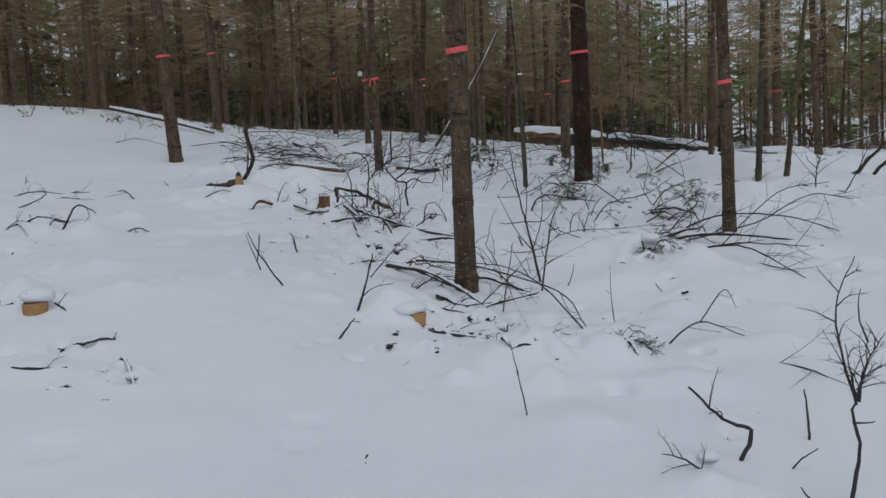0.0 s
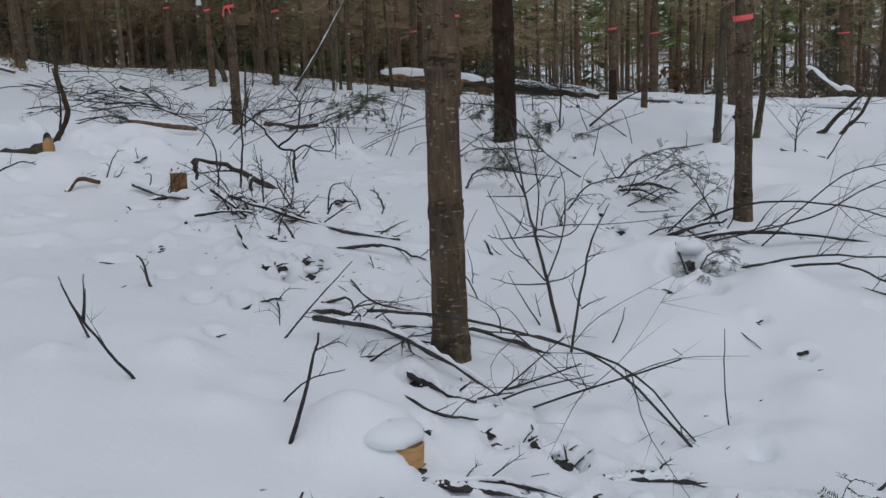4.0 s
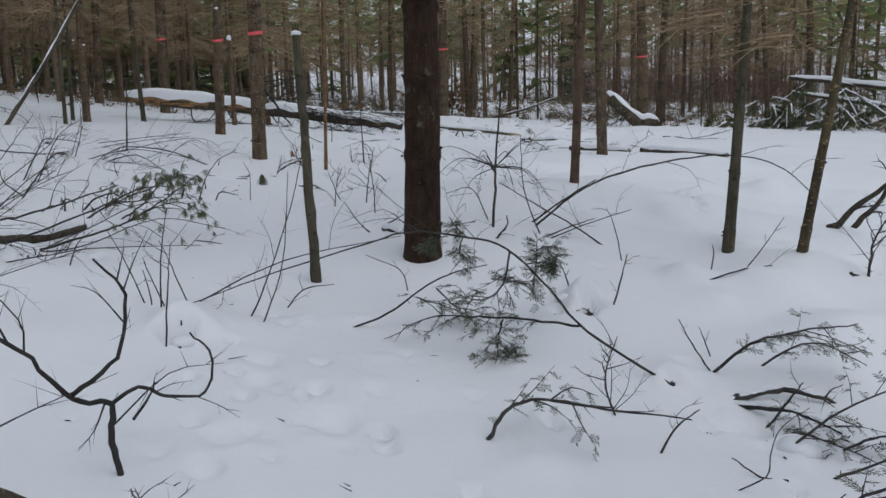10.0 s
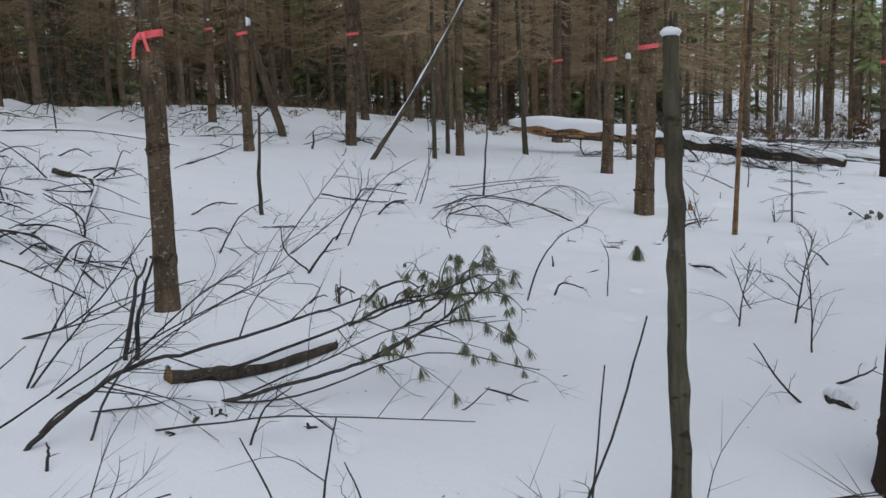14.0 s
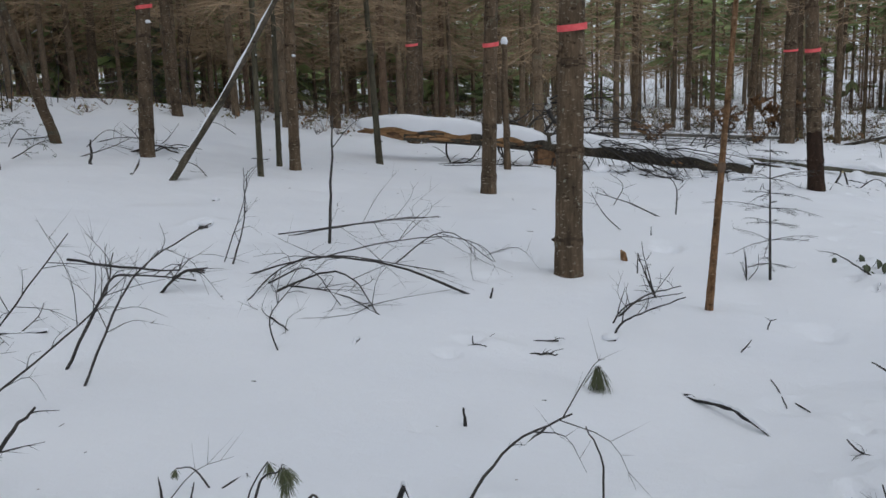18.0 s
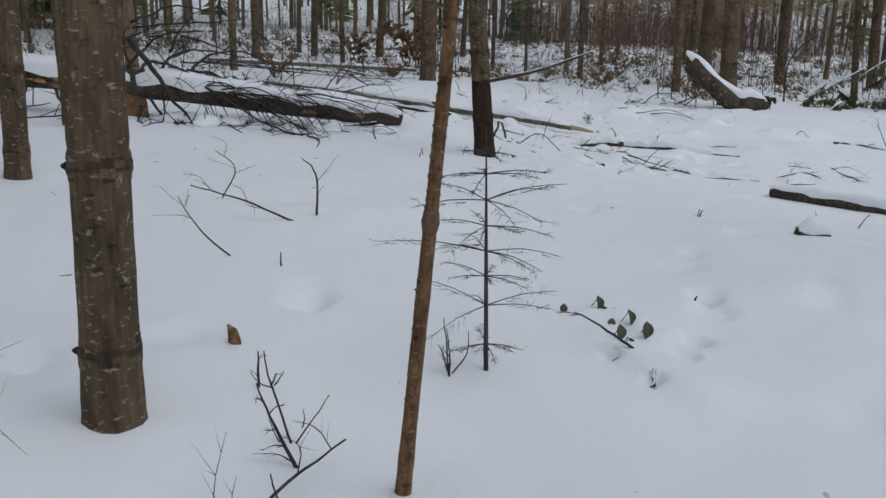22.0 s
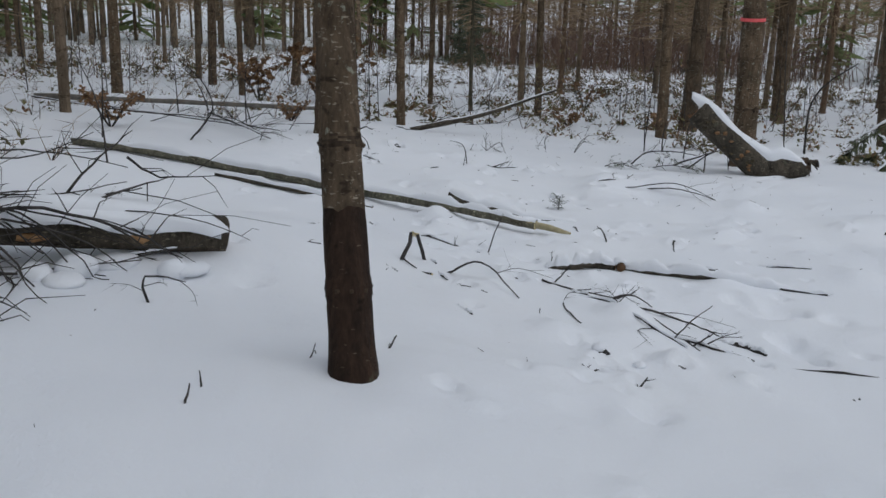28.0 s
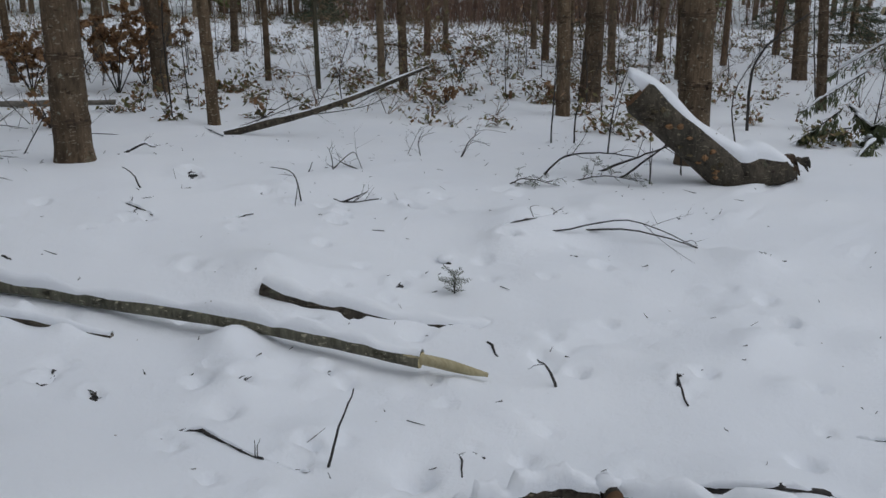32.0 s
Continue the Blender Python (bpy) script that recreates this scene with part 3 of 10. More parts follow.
dent(2.97, 18.04, 0.13, 0.035)
dent(8.31, 22.38, 0.11, 0.03)
dent(7.79, 21.83, 0.12, 0.035)
dent(7.39, 21.32, 0.11, 0.04)
dent(6.20, 22.10, 0.09, 0.05)
dent(6.87, 22.38, 0.1, 0.03)
dent(10.98, 24.56, 0.16, 0.05)
dent(10.39, 23.97, 0.1, 0.04)
dent(8.67, 23.71, 0.12, 0.03)
pocket(-0.40, 5.95, 0.025)
pocket(-0.13, 5.51, 0.022)
pocket(-0.43, 5.46, 0.025)
pocket(-0.11, 5.45, 0.022)
pocket(0.38, 5.95, 0.025)
pocket(0.31, 5.32, 0.025)
pocket(-0.17, 6.43, 0.03)
pocket(0.20, 6.48, 0.04)
pocket(0.30, 6.55, 0.03)
pocket(-1.27, 9.66, 0.04)
pocket(-0.82, 9.21, 0.04)
pocket(-0.74, 9.24, 0.035)
pocket(-0.53, 8.93, 0.04)
pocket(-0.44, 8.84, 0.03)
pocket(-0.79, 8.56, 0.035)
pocket(-0.62, 8.61, 0.04)
pocket(-1.67, 8.88, 0.035)
pocket(-1.46, 9.17, 0.03)
mound(-2.79, 13.63, 0.15, 0.13)
mound(-2.35, 13.76, 0.18, 0.15)
mound(-2.07, 13.03, 0.15, 0.11)
mound(-2.35, 12.84, 0.12, 0.1)
mound(-2.63, 12.16, 0.2, 0.1)
mound(-2.86, 12.05, 0.2, 0.09)
mound(-2.90, 15.05, 0.16, 0.1)
mound(-1.92, 13.81, 0.12, 0.06)
# small lumps of snow over buried slash beside the first stretch, and wells round stems
lumps = random.Random(11)
for cx, cy, wide, count in ((-1.0, 9.5, 1.6, 40), (-2.4, 12.4, 1.3, 26), (-4.2, 9.8, 1.2, 22), (1.0, 5.6, 1.3, 26), (-2.9, 6.2, 0.7, 10), (3.2, 7.6, 1.0, 12), (14.2, 26.2, 2.0, 16), (10.5, 24.5, 1.6, 14)):
    for k in range(count):
        mound(cx + lumps.gauss(0, wide * 0.55), cy + lumps.gauss(0, wide * 0.6), lumps.uniform(0.06, 0.16), lumps.uniform(0.02, 0.075))
    for k in range(count // 3):
        dent(cx + lumps.gauss(0, wide * 0.55), cy + lumps.gauss(0, wide * 0.6), lumps.uniform(0.04, 0.08), lumps.uniform(0.04, 0.10))

for cx, cy, wide, count in ((5.6, 13.6, 1.8, 60), (4.0, 12.0, 1.4, 40), (7.0, 16.5, 2.4, 50), (12.5, 27.5, 3.0, 60), (-6.0, 26.0, 3.5, 60), (2.2, 8.2, 1.4, 36)):
    for k in range(count):
        mound(cx + lumps.gauss(0, wide * 0.55), cy + lumps.gauss(0, wide * 0.6), lumps.uniform(0.10, 0.32), lumps.uniform(-0.05, 0.085))

# trodden and pitted snow along the slash
trodden = random.Random(29)
for cx, cy, wide, count in ((11.0, 26.6, 2.4, 70), (13.6, 28.2, 2.4, 50), (14.5, 26.0, 2.0, 40), (9.4, 24.2, 1.8, 30), (-0.6, 9.4, 1.3, 44), (0.5, 6.0, 1.1, 40), (-3.6, 7.2, 1.2, 26), (0.6, 12.2, 1.6, 36), (2.0, 16.8, 2.2, 30), (-2.4, 13.0, 1.4, 30)):
    for k in range(count):
        x, y, size = cx + trodden.gauss(0, wide * 0.55), cy + trodden.gauss(0, wide * 0.55), trodden.uniform(0.022, 0.06)
        if k % 5 == 0:
            pocket(x, y, trodden.uniform(0.014, 0.032))
        else:
            dent(x, y, size, size * trodden.uniform(0.5, 1.1))
        if k % 2:
            mound(x + trodden.gauss(0, 0.12), y + 0.1, size * 1.4, size * 0.6)


def hz(x, y):
    return float(height(x, y))


def at(x, y, h=0.0):
    return Vector((x, y, hz(x, y) + h))


def spaced(lo, hi, step, end):
    core = list(np.arange(lo, hi, step))
    s, a, b, left, right = step, lo, hi, [], []
    while s < 400 and b < end:
        right.append(b)
        b += s
        s *= 1.22
    s = step
    while a > -end:
        s *= 1.22
        a -= s
        left.append(a)
    return np.array(left[::-1] + core + right)


def build_ground():
    xs, ys = spaced(-5.5, 13.8, 0.033, 1500), spaced(1.5, 30.5, 0.036, 1500)
    gx, gy = np.meshgrid(xs, ys)
    co = np.stack([gx, gy, height(gx, gy)], -1).reshape(-1, 3)
    w, h = len(xs), len(ys)
    i = (np.arange(h - 1)[:, None] * w + np.arange(w - 1)).ravel()
    faces = np.stack([i, i + 1, i + w + 1, i + w], 1)
    me = bpy.data.meshes.new("ground")
    me.vertices.add(len(co))
    me.vertices.foreach_set("co", co.ravel())
    me.loops.add(faces.size)
    me.loops.foreach_set("vertex_index", faces.ravel())
    me.polygons.add(len(faces))
    me.polygons.foreach_set("loop_start", np.arange(0, faces.size, 4))
    me.polygons.foreach_set("use_smooth", np.ones(len(faces), bool))
    me.update()
    me.materials.append(SNOW)
    tagged(new("ground", me), "forest floor under soft fresh snow with footprints", "ground", kind="structure")


build_ground()


# ---- mesh helpers ----
class Shape:
    """Collects tubes and blades into one mesh."""

    def __init__(self):
        self.v, self.f, self.m, self.smooth = [], [], [], True

    def tube(self, pts, radii, sides=8, mat=0, closed=True, squash=None, ringmat=None):
        base = len(self.v)
        pts = [Vector(p) for p in pts]
        side = None
        for k, p in enumerate(pts):
            d = pts[min(k + 1, len(pts) - 1)] - pts[max(k - 1, 0)]
            d = d.normalized() if d.length > 1e-9 else Vector((0, 0, 1))
            if side is None:
                ref = Vector((1, 0, 0)) if abs(d.x) < 0.8 else Vector((0, 1, 0))
                side = (ref - d * ref.dot(d)).normalized()
            else:
                side = (side - d * side.dot(d)).normalized()
            other = d.cross(side)
            r = radii[k]
            for s in range(sides):
                a = 2 * math.pi * s / sides
                rr = float(r * (squash(k, a) if squash else 1.0))
                self.v.append(p + rr * (math.cos(a) * side + math.sin(a) * other))
        for k in range(len(pts) - 1):
            for s in range(sides):
                a, b = base + k * sides + s, base + k * sides + (s + 1) % sides
                self.f.append((a, b, b + sides, a + sides))
                self.m.append(ringmat[k] if ringmat else mat)
        if closed:
            self.f.append(tuple(base + s for s in range(sides))[::-1])
            self.m.append(mat)
            top = base + (len(pts) - 1) * sides
            self.f.append(tuple(top + s for s in range(sides)))
            self.m.append(mat)

    def spike(self, a, b, r, mat=0, up=None):
        """A three-sided tapered stick."""
        a, b = Vector(a), Vector(b)
        d = (b - a).normalized()
        ref = Vector((0, 0, 1)) if abs(d.z) < 0.9 else Vector((1, 0, 0))
        s = d.cross(ref).normalized()
        o = s.cross(d)
        n = len(self.v)
        self.v += [a + s * r, a - s * r * 0.5 + o * r * 0.87, a - s * r * 0.5 - o * r * 0.87, b]
        self.f += [(n, n + 1, n + 3), (n + 1, n + 2, n + 3), (n + 2, n, n + 3)]
        self.m += [mat] * 3

    def blade(self, a, b, w, side, mat=0):
        """A flat needle or leaf, widest at its middle."""
        a, b = Vector(a), Vector(b)
        m, n = (a + b) / 2, len(self.v)
        self.v += [a, m + side * w, b, m - side * w]
        self.f.append((n, n + 1, n + 2, n + 3))
        self.m.append(mat)

    def mesh(self, name, mats, smooth=True):
        me = bpy.data.meshes.new(name)
        me.from_pydata([tuple(p) for p in self.v], [], self.f)
        for m in mats:
            me.materials.append(m)
        me.polygons.foreach_set("material_index", self.m)
        me.polygons.foreach_set("use_smooth", [smooth] * len(self.f))
        me.update()
        return me


def part(name, mesh, parent, label=""):
    ob = new(name, mesh)
    ob.parent = parent
    return tagged(ob, label)


def spline(pts, steps):
    """Points of a smooth curve through pts."""
    pts = [Vector(p) for p in pts]
    q = [2 * pts[0] - pts[1]] + pts + [2 * pts[-1] - pts[-2]]
    out = []
    for k in range(1, len(q) - 2):
        for s in range(steps):
            t = s / steps
            a, b, c, d = q[k - 1 : k + 3]
            out.append(0.5 * (2 * b + (c - a) * t + (2 * a - 5 * b + 4 * c - d) * t * t + (3 * b - a - 3 * c + d) * t**3))
    return out + [pts[-1]]


# ---- standing trees ----
def trunk_mesh(r, h, lean, rnd, mats, sides=14, near=3.6, whorl_gap=0.60, flare=0.14, first=None):
    s = Shape()
    whorls, z = [], rnd.uniform(0.15, 0.4)
    if first:
        whorls, z = [first, first + 0.645, first + 1.36], first + 2.0
    while z < h - 0.5:
        whorls.append(z)
        z += whorl_gap * rnd.uniform(0.85, 1.15)
    zs = sorted([-0.3, -0.1, 0.0, 0.05, 0.12] + [float(q) for q in np.arange(0.2, near, 0.11)] + [float(q) for q in np.arange(near, h, 0.5)] + [w + o for w in whorls if w < near for o in (-0.055, -0.04, -0.028, -0.017, -0.006, 0.006, 0.017, 0.028, 0.04, 0.055)])
    ph, bend = rnd.uniform(0, 6), rnd.uniform(-0.012, 0.012) if r > 0.033 else 0.0
    pts, radii, dark = [], [], []
    for z in zs:
        pts.append((lean[0] * z + bend * math.sin(z * 1.1 + ph), lean[1] * z + bend * math.cos(z * 0.9 + ph), z))
        w = min((abs(z - q) for q in whorls), default=9)
        radii.append(r * (1 - 0.86 * max(z, 0) / h) * (1 + flare * math.exp(-max(z, 0) / 0.10)) * (1 + 0.075 * math.exp(-((w / 0.036) ** 2))) * rnd.uniform(0.975, 1.025))
        dark.append(math.exp(-((w / 0.026) ** 2)) if len(mats) > 1 else 0)
    wob = [rnd.uniform(0, 6) for _ in range(4)]
    s.tube(pts, radii, sides, squash=lambda k, a: 1 + 0.035 * math.sin(2 * a + wob[0] + zs[k]) + 0.025 * math.sin(5 * a + wob[1] + 3 * zs[k]))
    for k, p in enumerate(dark[:-1]):
        for q in range(sides):
            if p > 0.08 and rnd.random() < 0.7 * p:
                s.m[k * sides + q] = 1
    for w in whorls:
        if w > near:
            break
        a0 = rnd.uniform(0, 6)
        for k in range(rnd.randint(6, 9)):
            a = a0 + k * 0.8 + rnd.uniform(-0.3, 0.3)
            rr = r * (1 - 0.86 * w / h)
            c = Vector((lean[0] * w, lean[1] * w, w + rnd.uniform(-0.022, 0.022)))
            d = Vector((math.cos(a), math.sin(a), rnd.uniform(-0.1, 0.35)))
            l = rnd.uniform(0.004, 0.024) * min(1, r / 0.06)
            s.tube([c + d * rr * 0.8, c + d * (rr + l * 0.4), c + d * (rr + l)], [min(0.019, r * 0.2), min(0.014, r * 0.15), min(0.005, r * 0.09)], 6, mat=len(mats) - 1)
    return s.mesh("trunk", mats)


def dead_branches(rnd, lo, hi, r, reach, count, fine=0.0045):
    s = Shape()
    for k in range(count):
        z = rnd.uniform(lo, hi)
        a = rnd.uniform(0, 2 * math.pi)
        l = reach * rnd.uniform(0.35, 1.0)
        d = Vector((math.cos(a), math.sin(a), rnd.uniform(-0.45, 0.12)))
        p0 = Vector((0, 0, z)) + d * r * 0.5
        p1, p2 = p0 + d * l * 0.55, p0 + d * l + Vector((0, 0, rnd.uniform(-0.25, 0.12) * l))
        s.tube([p0, p1, p2], [0.011, 0.008, 0.003], 3, closed=False)
        for q in range(rnd.randint(9, 15)):
            t = rnd.uniform(0.2, 0.97)
            b = p0.lerp(p1, t / 0.55) if t < 0.55 else p1.lerp(p2, (t - 0.55) / 0.45)
            side = Vector((-d.y, d.x, rnd.uniform(-0.6, 0.3))) * rnd.choice((-1, 1))
            tip = b + (side * rnd.uniform(0.3, 0.7) + d * 0.5) * l * rnd.uniform(0.2, 0.5)
            s.spike(b, tip, fine)
    return s.mesh("lower_deadwood", [DEADTWIG], False)


def needle_crown(rnd, lo, hi, reach, boughs, mat, droop=0.25, clumps=9, blades=9, top=0.25):
    s = Shape()
    for k in range(boughs):
        f = rnd.random() ** 1.5
        z = lo + (hi - lo) * f
        l = reach * (1 - (1 - top) * f) * rnd.uniform(0.6, 1.1)
        a = rnd.uniform(0, 2 * math.pi)
        d = Vector((math.cos(a), math.sin(a), rnd.uniform(-droop, 0.15)))
        p0 = Vector((0, 0, z))
        p1 = p0 + d * l
        s.spike(p0, p1, 0.016, 1)
        n = Vector((-d.y, d.x, 0)).normalized()
        for c in range(clumps):
            t = 0.25 + 0.75 * (c + rnd.random()) / clumps
            q = p0.lerp(p1, t) + n * rnd.gauss(0, 0.16 * l * (1.1 - t) + 0.05)
            for b in range(blades):
                g = Vector((rnd.gauss(0, 1), rnd.gauss(0, 1), rnd.gauss(-0.15, 0.5))).normalized()
                g = (g + d * 0.6).normalized()
                w = g.cross(Vector((rnd.gauss(0, 1), rnd.gauss(0, 1), rnd.gauss(0, 1)))).normalized()
                s.blade(q, q + g * rnd.uniform(0.12, 0.26), rnd.uniform(0.008, 0.018), w)
    return s.mesh("crown", [mat, DEADTWIG], False)


tr = random.Random(21)
DEADS = [dead_branches(tr, 2.7, 7.5, 0.08, 1.25, 130) for _ in range(3)]
CROWNS = [needle_crown(tr, 6.3, 12.5, 1.9, 26, FARNEEDLE_LIT) for _ in range(3)]
PLACED = []


def ribbon_mesh(r, c, rnd, tails):
    """A band tied round the stem with two loose ends."""
    s = Shape()
    n, h = 18, 0.022
    for k in range(n + 1):
        a = 2 * math.pi * k / n
        d = Vector((math.cos(a), math.sin(a), 0))
        sag = 0.012 * math.sin(a + 1)
        s.v += [c + d * r + Vector((0, 0, sag - h)), c + d * (r + 0.002) + Vector((0, 0, sag + h))]
    for k in range(n):
        s.f.append((2 * k, 2 * k + 2, 2 * k + 3, 2 * k + 1))
        s.m.append(0)
    a = rnd.uniform(3.4, 5.6)
    for turn, l in ((0.6, 0.12), (-0.5, 0.16))[:tails]:
        d, e = Vector((math.cos(a), math.sin(a), 0)), Vector((-math.sin(a), math.cos(a), 0))
        b = len(s.v)
        for k in range(5):
            t = k / 4
            q = c + d * (r + 0.004 + 0.05 * math.sin(t * 2)) + e * turn * 0.1 * t + Vector((0, 0, 0.01 - l * t * t))
            s.v += [q - e * 0.012, q + e * 0.012]
        for k in range(4):
            s.f.append((b + 2 * k, b + 2 * k + 1, b + 2 * k + 3, b + 2 * k + 2))
            s.m.append(0)
    return s.mesh("ribbon", [RIBBON])


def snow_dab(parent, c, size, rnd):
    """A dab of snow caught on a whorl of stubs."""
    s = Shape()
    pts = [c + Vector((0, 0, size * q)) for q in (-0.55, -0.3, 0.1, 0.5, 0.75)]
    s.tube(pts, [size * q * rnd.uniform(0.85, 1.15) for q in (0.35, 0.9, 1.0, 0.75, 0.2)], 9, squash=lambda k, a: 1 + 0.15 * math.sin(3 * a + k))
    part("snow_cap", s.mesh("snow_cap", [SNOW]), parent, "dab of snow caught on the stem")


def tree(x, y, diameter, lx=0.0, ly=0.0, ribbon=0.0, h=12.0, bark=BARK, whorl=BARK_MID, label="", dead=True, tails=0, first=None):
    rnd = random.Random(int(x * 97 + y * 311) & 0xFFFF)
    PLACED.append((x, y))
    ob = new("spruce_tree")
    ob.location = at(x, y, -0.02)
    words = label or ("straight spruce with ringed brown bark" + (" and a pink ribbon" if ribbon else " standing in snow"))
    tagged(ob, words, "tree", "standing spruces")
    r = diameter / 2 * 1.02
    part("trunk", trunk_mesh(r, h, (lx, ly), rnd, [bark, whorl] if whorl else [bark], first=first), ob)
    if ribbon:
        part("ribbon", ribbon_mesh(r * (1 - 0.86 * ribbon / h) * 1.12 + 0.004, Vector((lx * ribbon, ly * ribbon, ribbon)), rnd, tails), ob, "pink marking ribbon tied round the stem")
    lumps = [w for w in (1.35, 1.62, 1.9, 2.2, 2.6) if y > 23 and y < 30 and x < 4 and rnd.random() < 0.3]
    for w in lumps:
        a = rnd.uniform(3.6, 5.6)
        rr = r * (1 - 0.86 * w / h)
        snow_dab(ob, Vector((lx * w + math.cos(a) * rr, ly * w + math.sin(a) * rr, w)), r * 0.35, rnd)
    if dead:
        for kind, meshes in (("lower_deadwood", DEADS), ("crown", CROWNS)):
            o = part(kind, rnd.choice(meshes), ob)
            o.rotation_euler = (math.atan(-ly), math.atan(lx), rnd.uniform(0, 6))
            o.scale = (h / 12,) * 3
    return ob


# the stretch of the marked stems
tree(0.121, 7.38, 0.170, 0.013, 0.010, 1.98, first=0.105)
tree(-4.99, 16.82, 0.240, -0.037, -0.011, 1.95)
tree(-5.70, 23.00, 0.210, -0.01, 0.0, 1.90)
tree(-1.22, 16.69, 0.140, 0.006, 0.075, 1.70, tails=2)
tree(2.185, 14.29, 0.280, -0.004, -0.03, 2.0, bark=BARK_BLACK, whorl=BARK_BLACK, label="thick dark-barked spruce with a pink ribbon, snow round its foot")
tree(3.14, 10.06, 0.150, -0.008, 0.004, 1.68)
tree(2.74, 20.42, 0.195, 0.035, 0.01, 1.73)
tree(3.19, 24.23, 0.170, 0.045, 0.0, 1.66)
wet = tree(7.485, 24.43, 0.185, 0.10, 0.25, 1.75, label="leaning spruce with wet dark bark below a swollen ring")
tree(-0.63, 26.06, 0.185, 0.07, 0.01, 1.80)
tree(-2.04, 24.68, 0.154, 0.004, 0.0, 1.72)
tree(-3.36, 28.47, 0.151, 0.03, 0.01, 1.74, bark=BARK_RED)
tree(3.50, 30.49, 0.215, 0.022, -0.004, 1.74)
tree(11.48, 31.25, 0.280, 0.03, 0.025, 1.90)
tree(16.45, 28.42, 0.325, -0.016, 0.028, 2.0, label="stout red-brown spruce with a pink ribbon behind a broken log")
# unmarked stems
tree(15.79, 37.34, 0.24, -0.02, 0.01)
tree(8.09, 19.62, 0.160, -0.02, 0.015)
tree(1.12, 25.37, 0.133, 0.03, -0.003)
tree(2.35, 32.92, 0.206, 0.05, -0.008)
tree(-4.12, 45.57, 0.30, 0.04, 0.008)
tree(18.93, 31.77, 0.200, -0.014, 0.017)
tree(13.95, 33.05, 0.140, -0.007, 0.005)
tree(19.30, 35.40, 0.156, -0.014, 0.013)
tree(20.75, 32.55, 0.34, 0.02, -0.02)
tree(11.22, 38.25, 0.211, 0.016, -0.006)
tree(15.14, 42.74, 0.207, 0.02, -0.015)
tree(14.57, 39.97, 0.133)
tree(18.37, 38.01, 0.112)
tree(25.30, 33.36, 0.26, -0.02, 0.03)
tree(27.50, 31.80, 0.30, -0.03, 0.05)
tree(22.70, 29.50, 0.16, -0.035, 0.08)
tree(17.81, 40.71, 0.158, 0.04, -0.03)
tree(21.95, 44.28, 0.204, 0.04, -0.03)
tree(17.64, 43.00, 0.25, 0.04, -0.03)
tree(24.79, 32.98, 0.21)
tree(4.60, 36.00, 0.33, 0.03, -0.009)
tree(-0.68, 32.27, 0.20, -0.02, 0.0)
# slender poles
SLIM = "slender dark pole of a young spruce rising from snow"
tree(4.68, 13.56, 0.094, 0.045, -0.01, h=8.0, bark=BARK_GREEN, whorl=None, label=SLIM)
tree(4.89, 12.98, 0.078, 0.09, -0.10, h=7.0, bark=BARK_YELLOW, whorl=None, label="thin leaning pole with peeled yellow bark")
tree(4.59, 15.59, 0.092, 0.03, -0.024, h=8.0, bark=BARK_RED, whorl=None, label="slender reddish pole rising from a snow mound")
flaky = tree(3.431, 19.67, 0.049, -0.037, -0.20, h=4.2, dead=False, bark=BARK_ORANGE, whorl=BARK_ORANGE, label="slender leaning orange-barked spruce with flaky bark")
tree(0.70, 24.75, 0.063, 0.02, 0.0, h=8.0, bark=BARK_GREEN, whorl=None, label=SLIM)
tree(0.95, 26.00, 0.070, 0.03, -0.002, h=8.0, bark=BARK_GREEN, whorl=None, label=SLIM)
tree(2.34, 26.71, 0.091, -0.043, 0.006, h=7.0, bark=BARK_GREEN, whorl=None, label=SLIM)
tree(18.23, 36.40, 0.085, h=8.0, bark=BARK_GREEN, whorl=None, label=SLIM)

# ---- the plantation behind ----
FOREST = []
for k in range(5):
    rnd = random.Random(60 + k)
    ob = new("spruce_tree")
    tagged(ob, "slender plantation spruce with dead lower branches", "tree", "plantation spruces")
    h = rnd.uniform(11, 14)
    part("trunk", trunk_mesh(rnd.uniform(0.075, 0.115), h, (rnd.uniform(-0.02, 0.02), rnd.uniform(-0.02, 0.02)), rnd, [BARK_RED if k == 4 else BARK_FAR_LIT, BARK], 9, 2.4), ob)
    part("lower_deadwood", dead_branches(rnd, 2.0, 8.0, 0.08, 1.6, 210, 0.006), ob)
    part("crown", needle_crown(rnd, 3.4 + 0.6 * k, h, 2.0, 30, FARNEEDLE_LIT, 0.25, 7, 8), ob)
    FOREST.append(ob)


def clear(x, y):
    """Plan of the open ground: no plantation tree stands here."""
    if min((x - a) ** 2 + (y - b) ** 2 for a, b in PLACED) < 1.5:
        return True
    if x < 7.5:
        back = 29.8 if x > -1.5 else 29.8 - 0.9 * (-1.5 - x)
        return y < max(back, 19.5) and x > -9.5 - 0.1 * y
    return math.hypot(x - 5.5, y - 21.5) < (19.5 if y > x + 6 else 18.5)


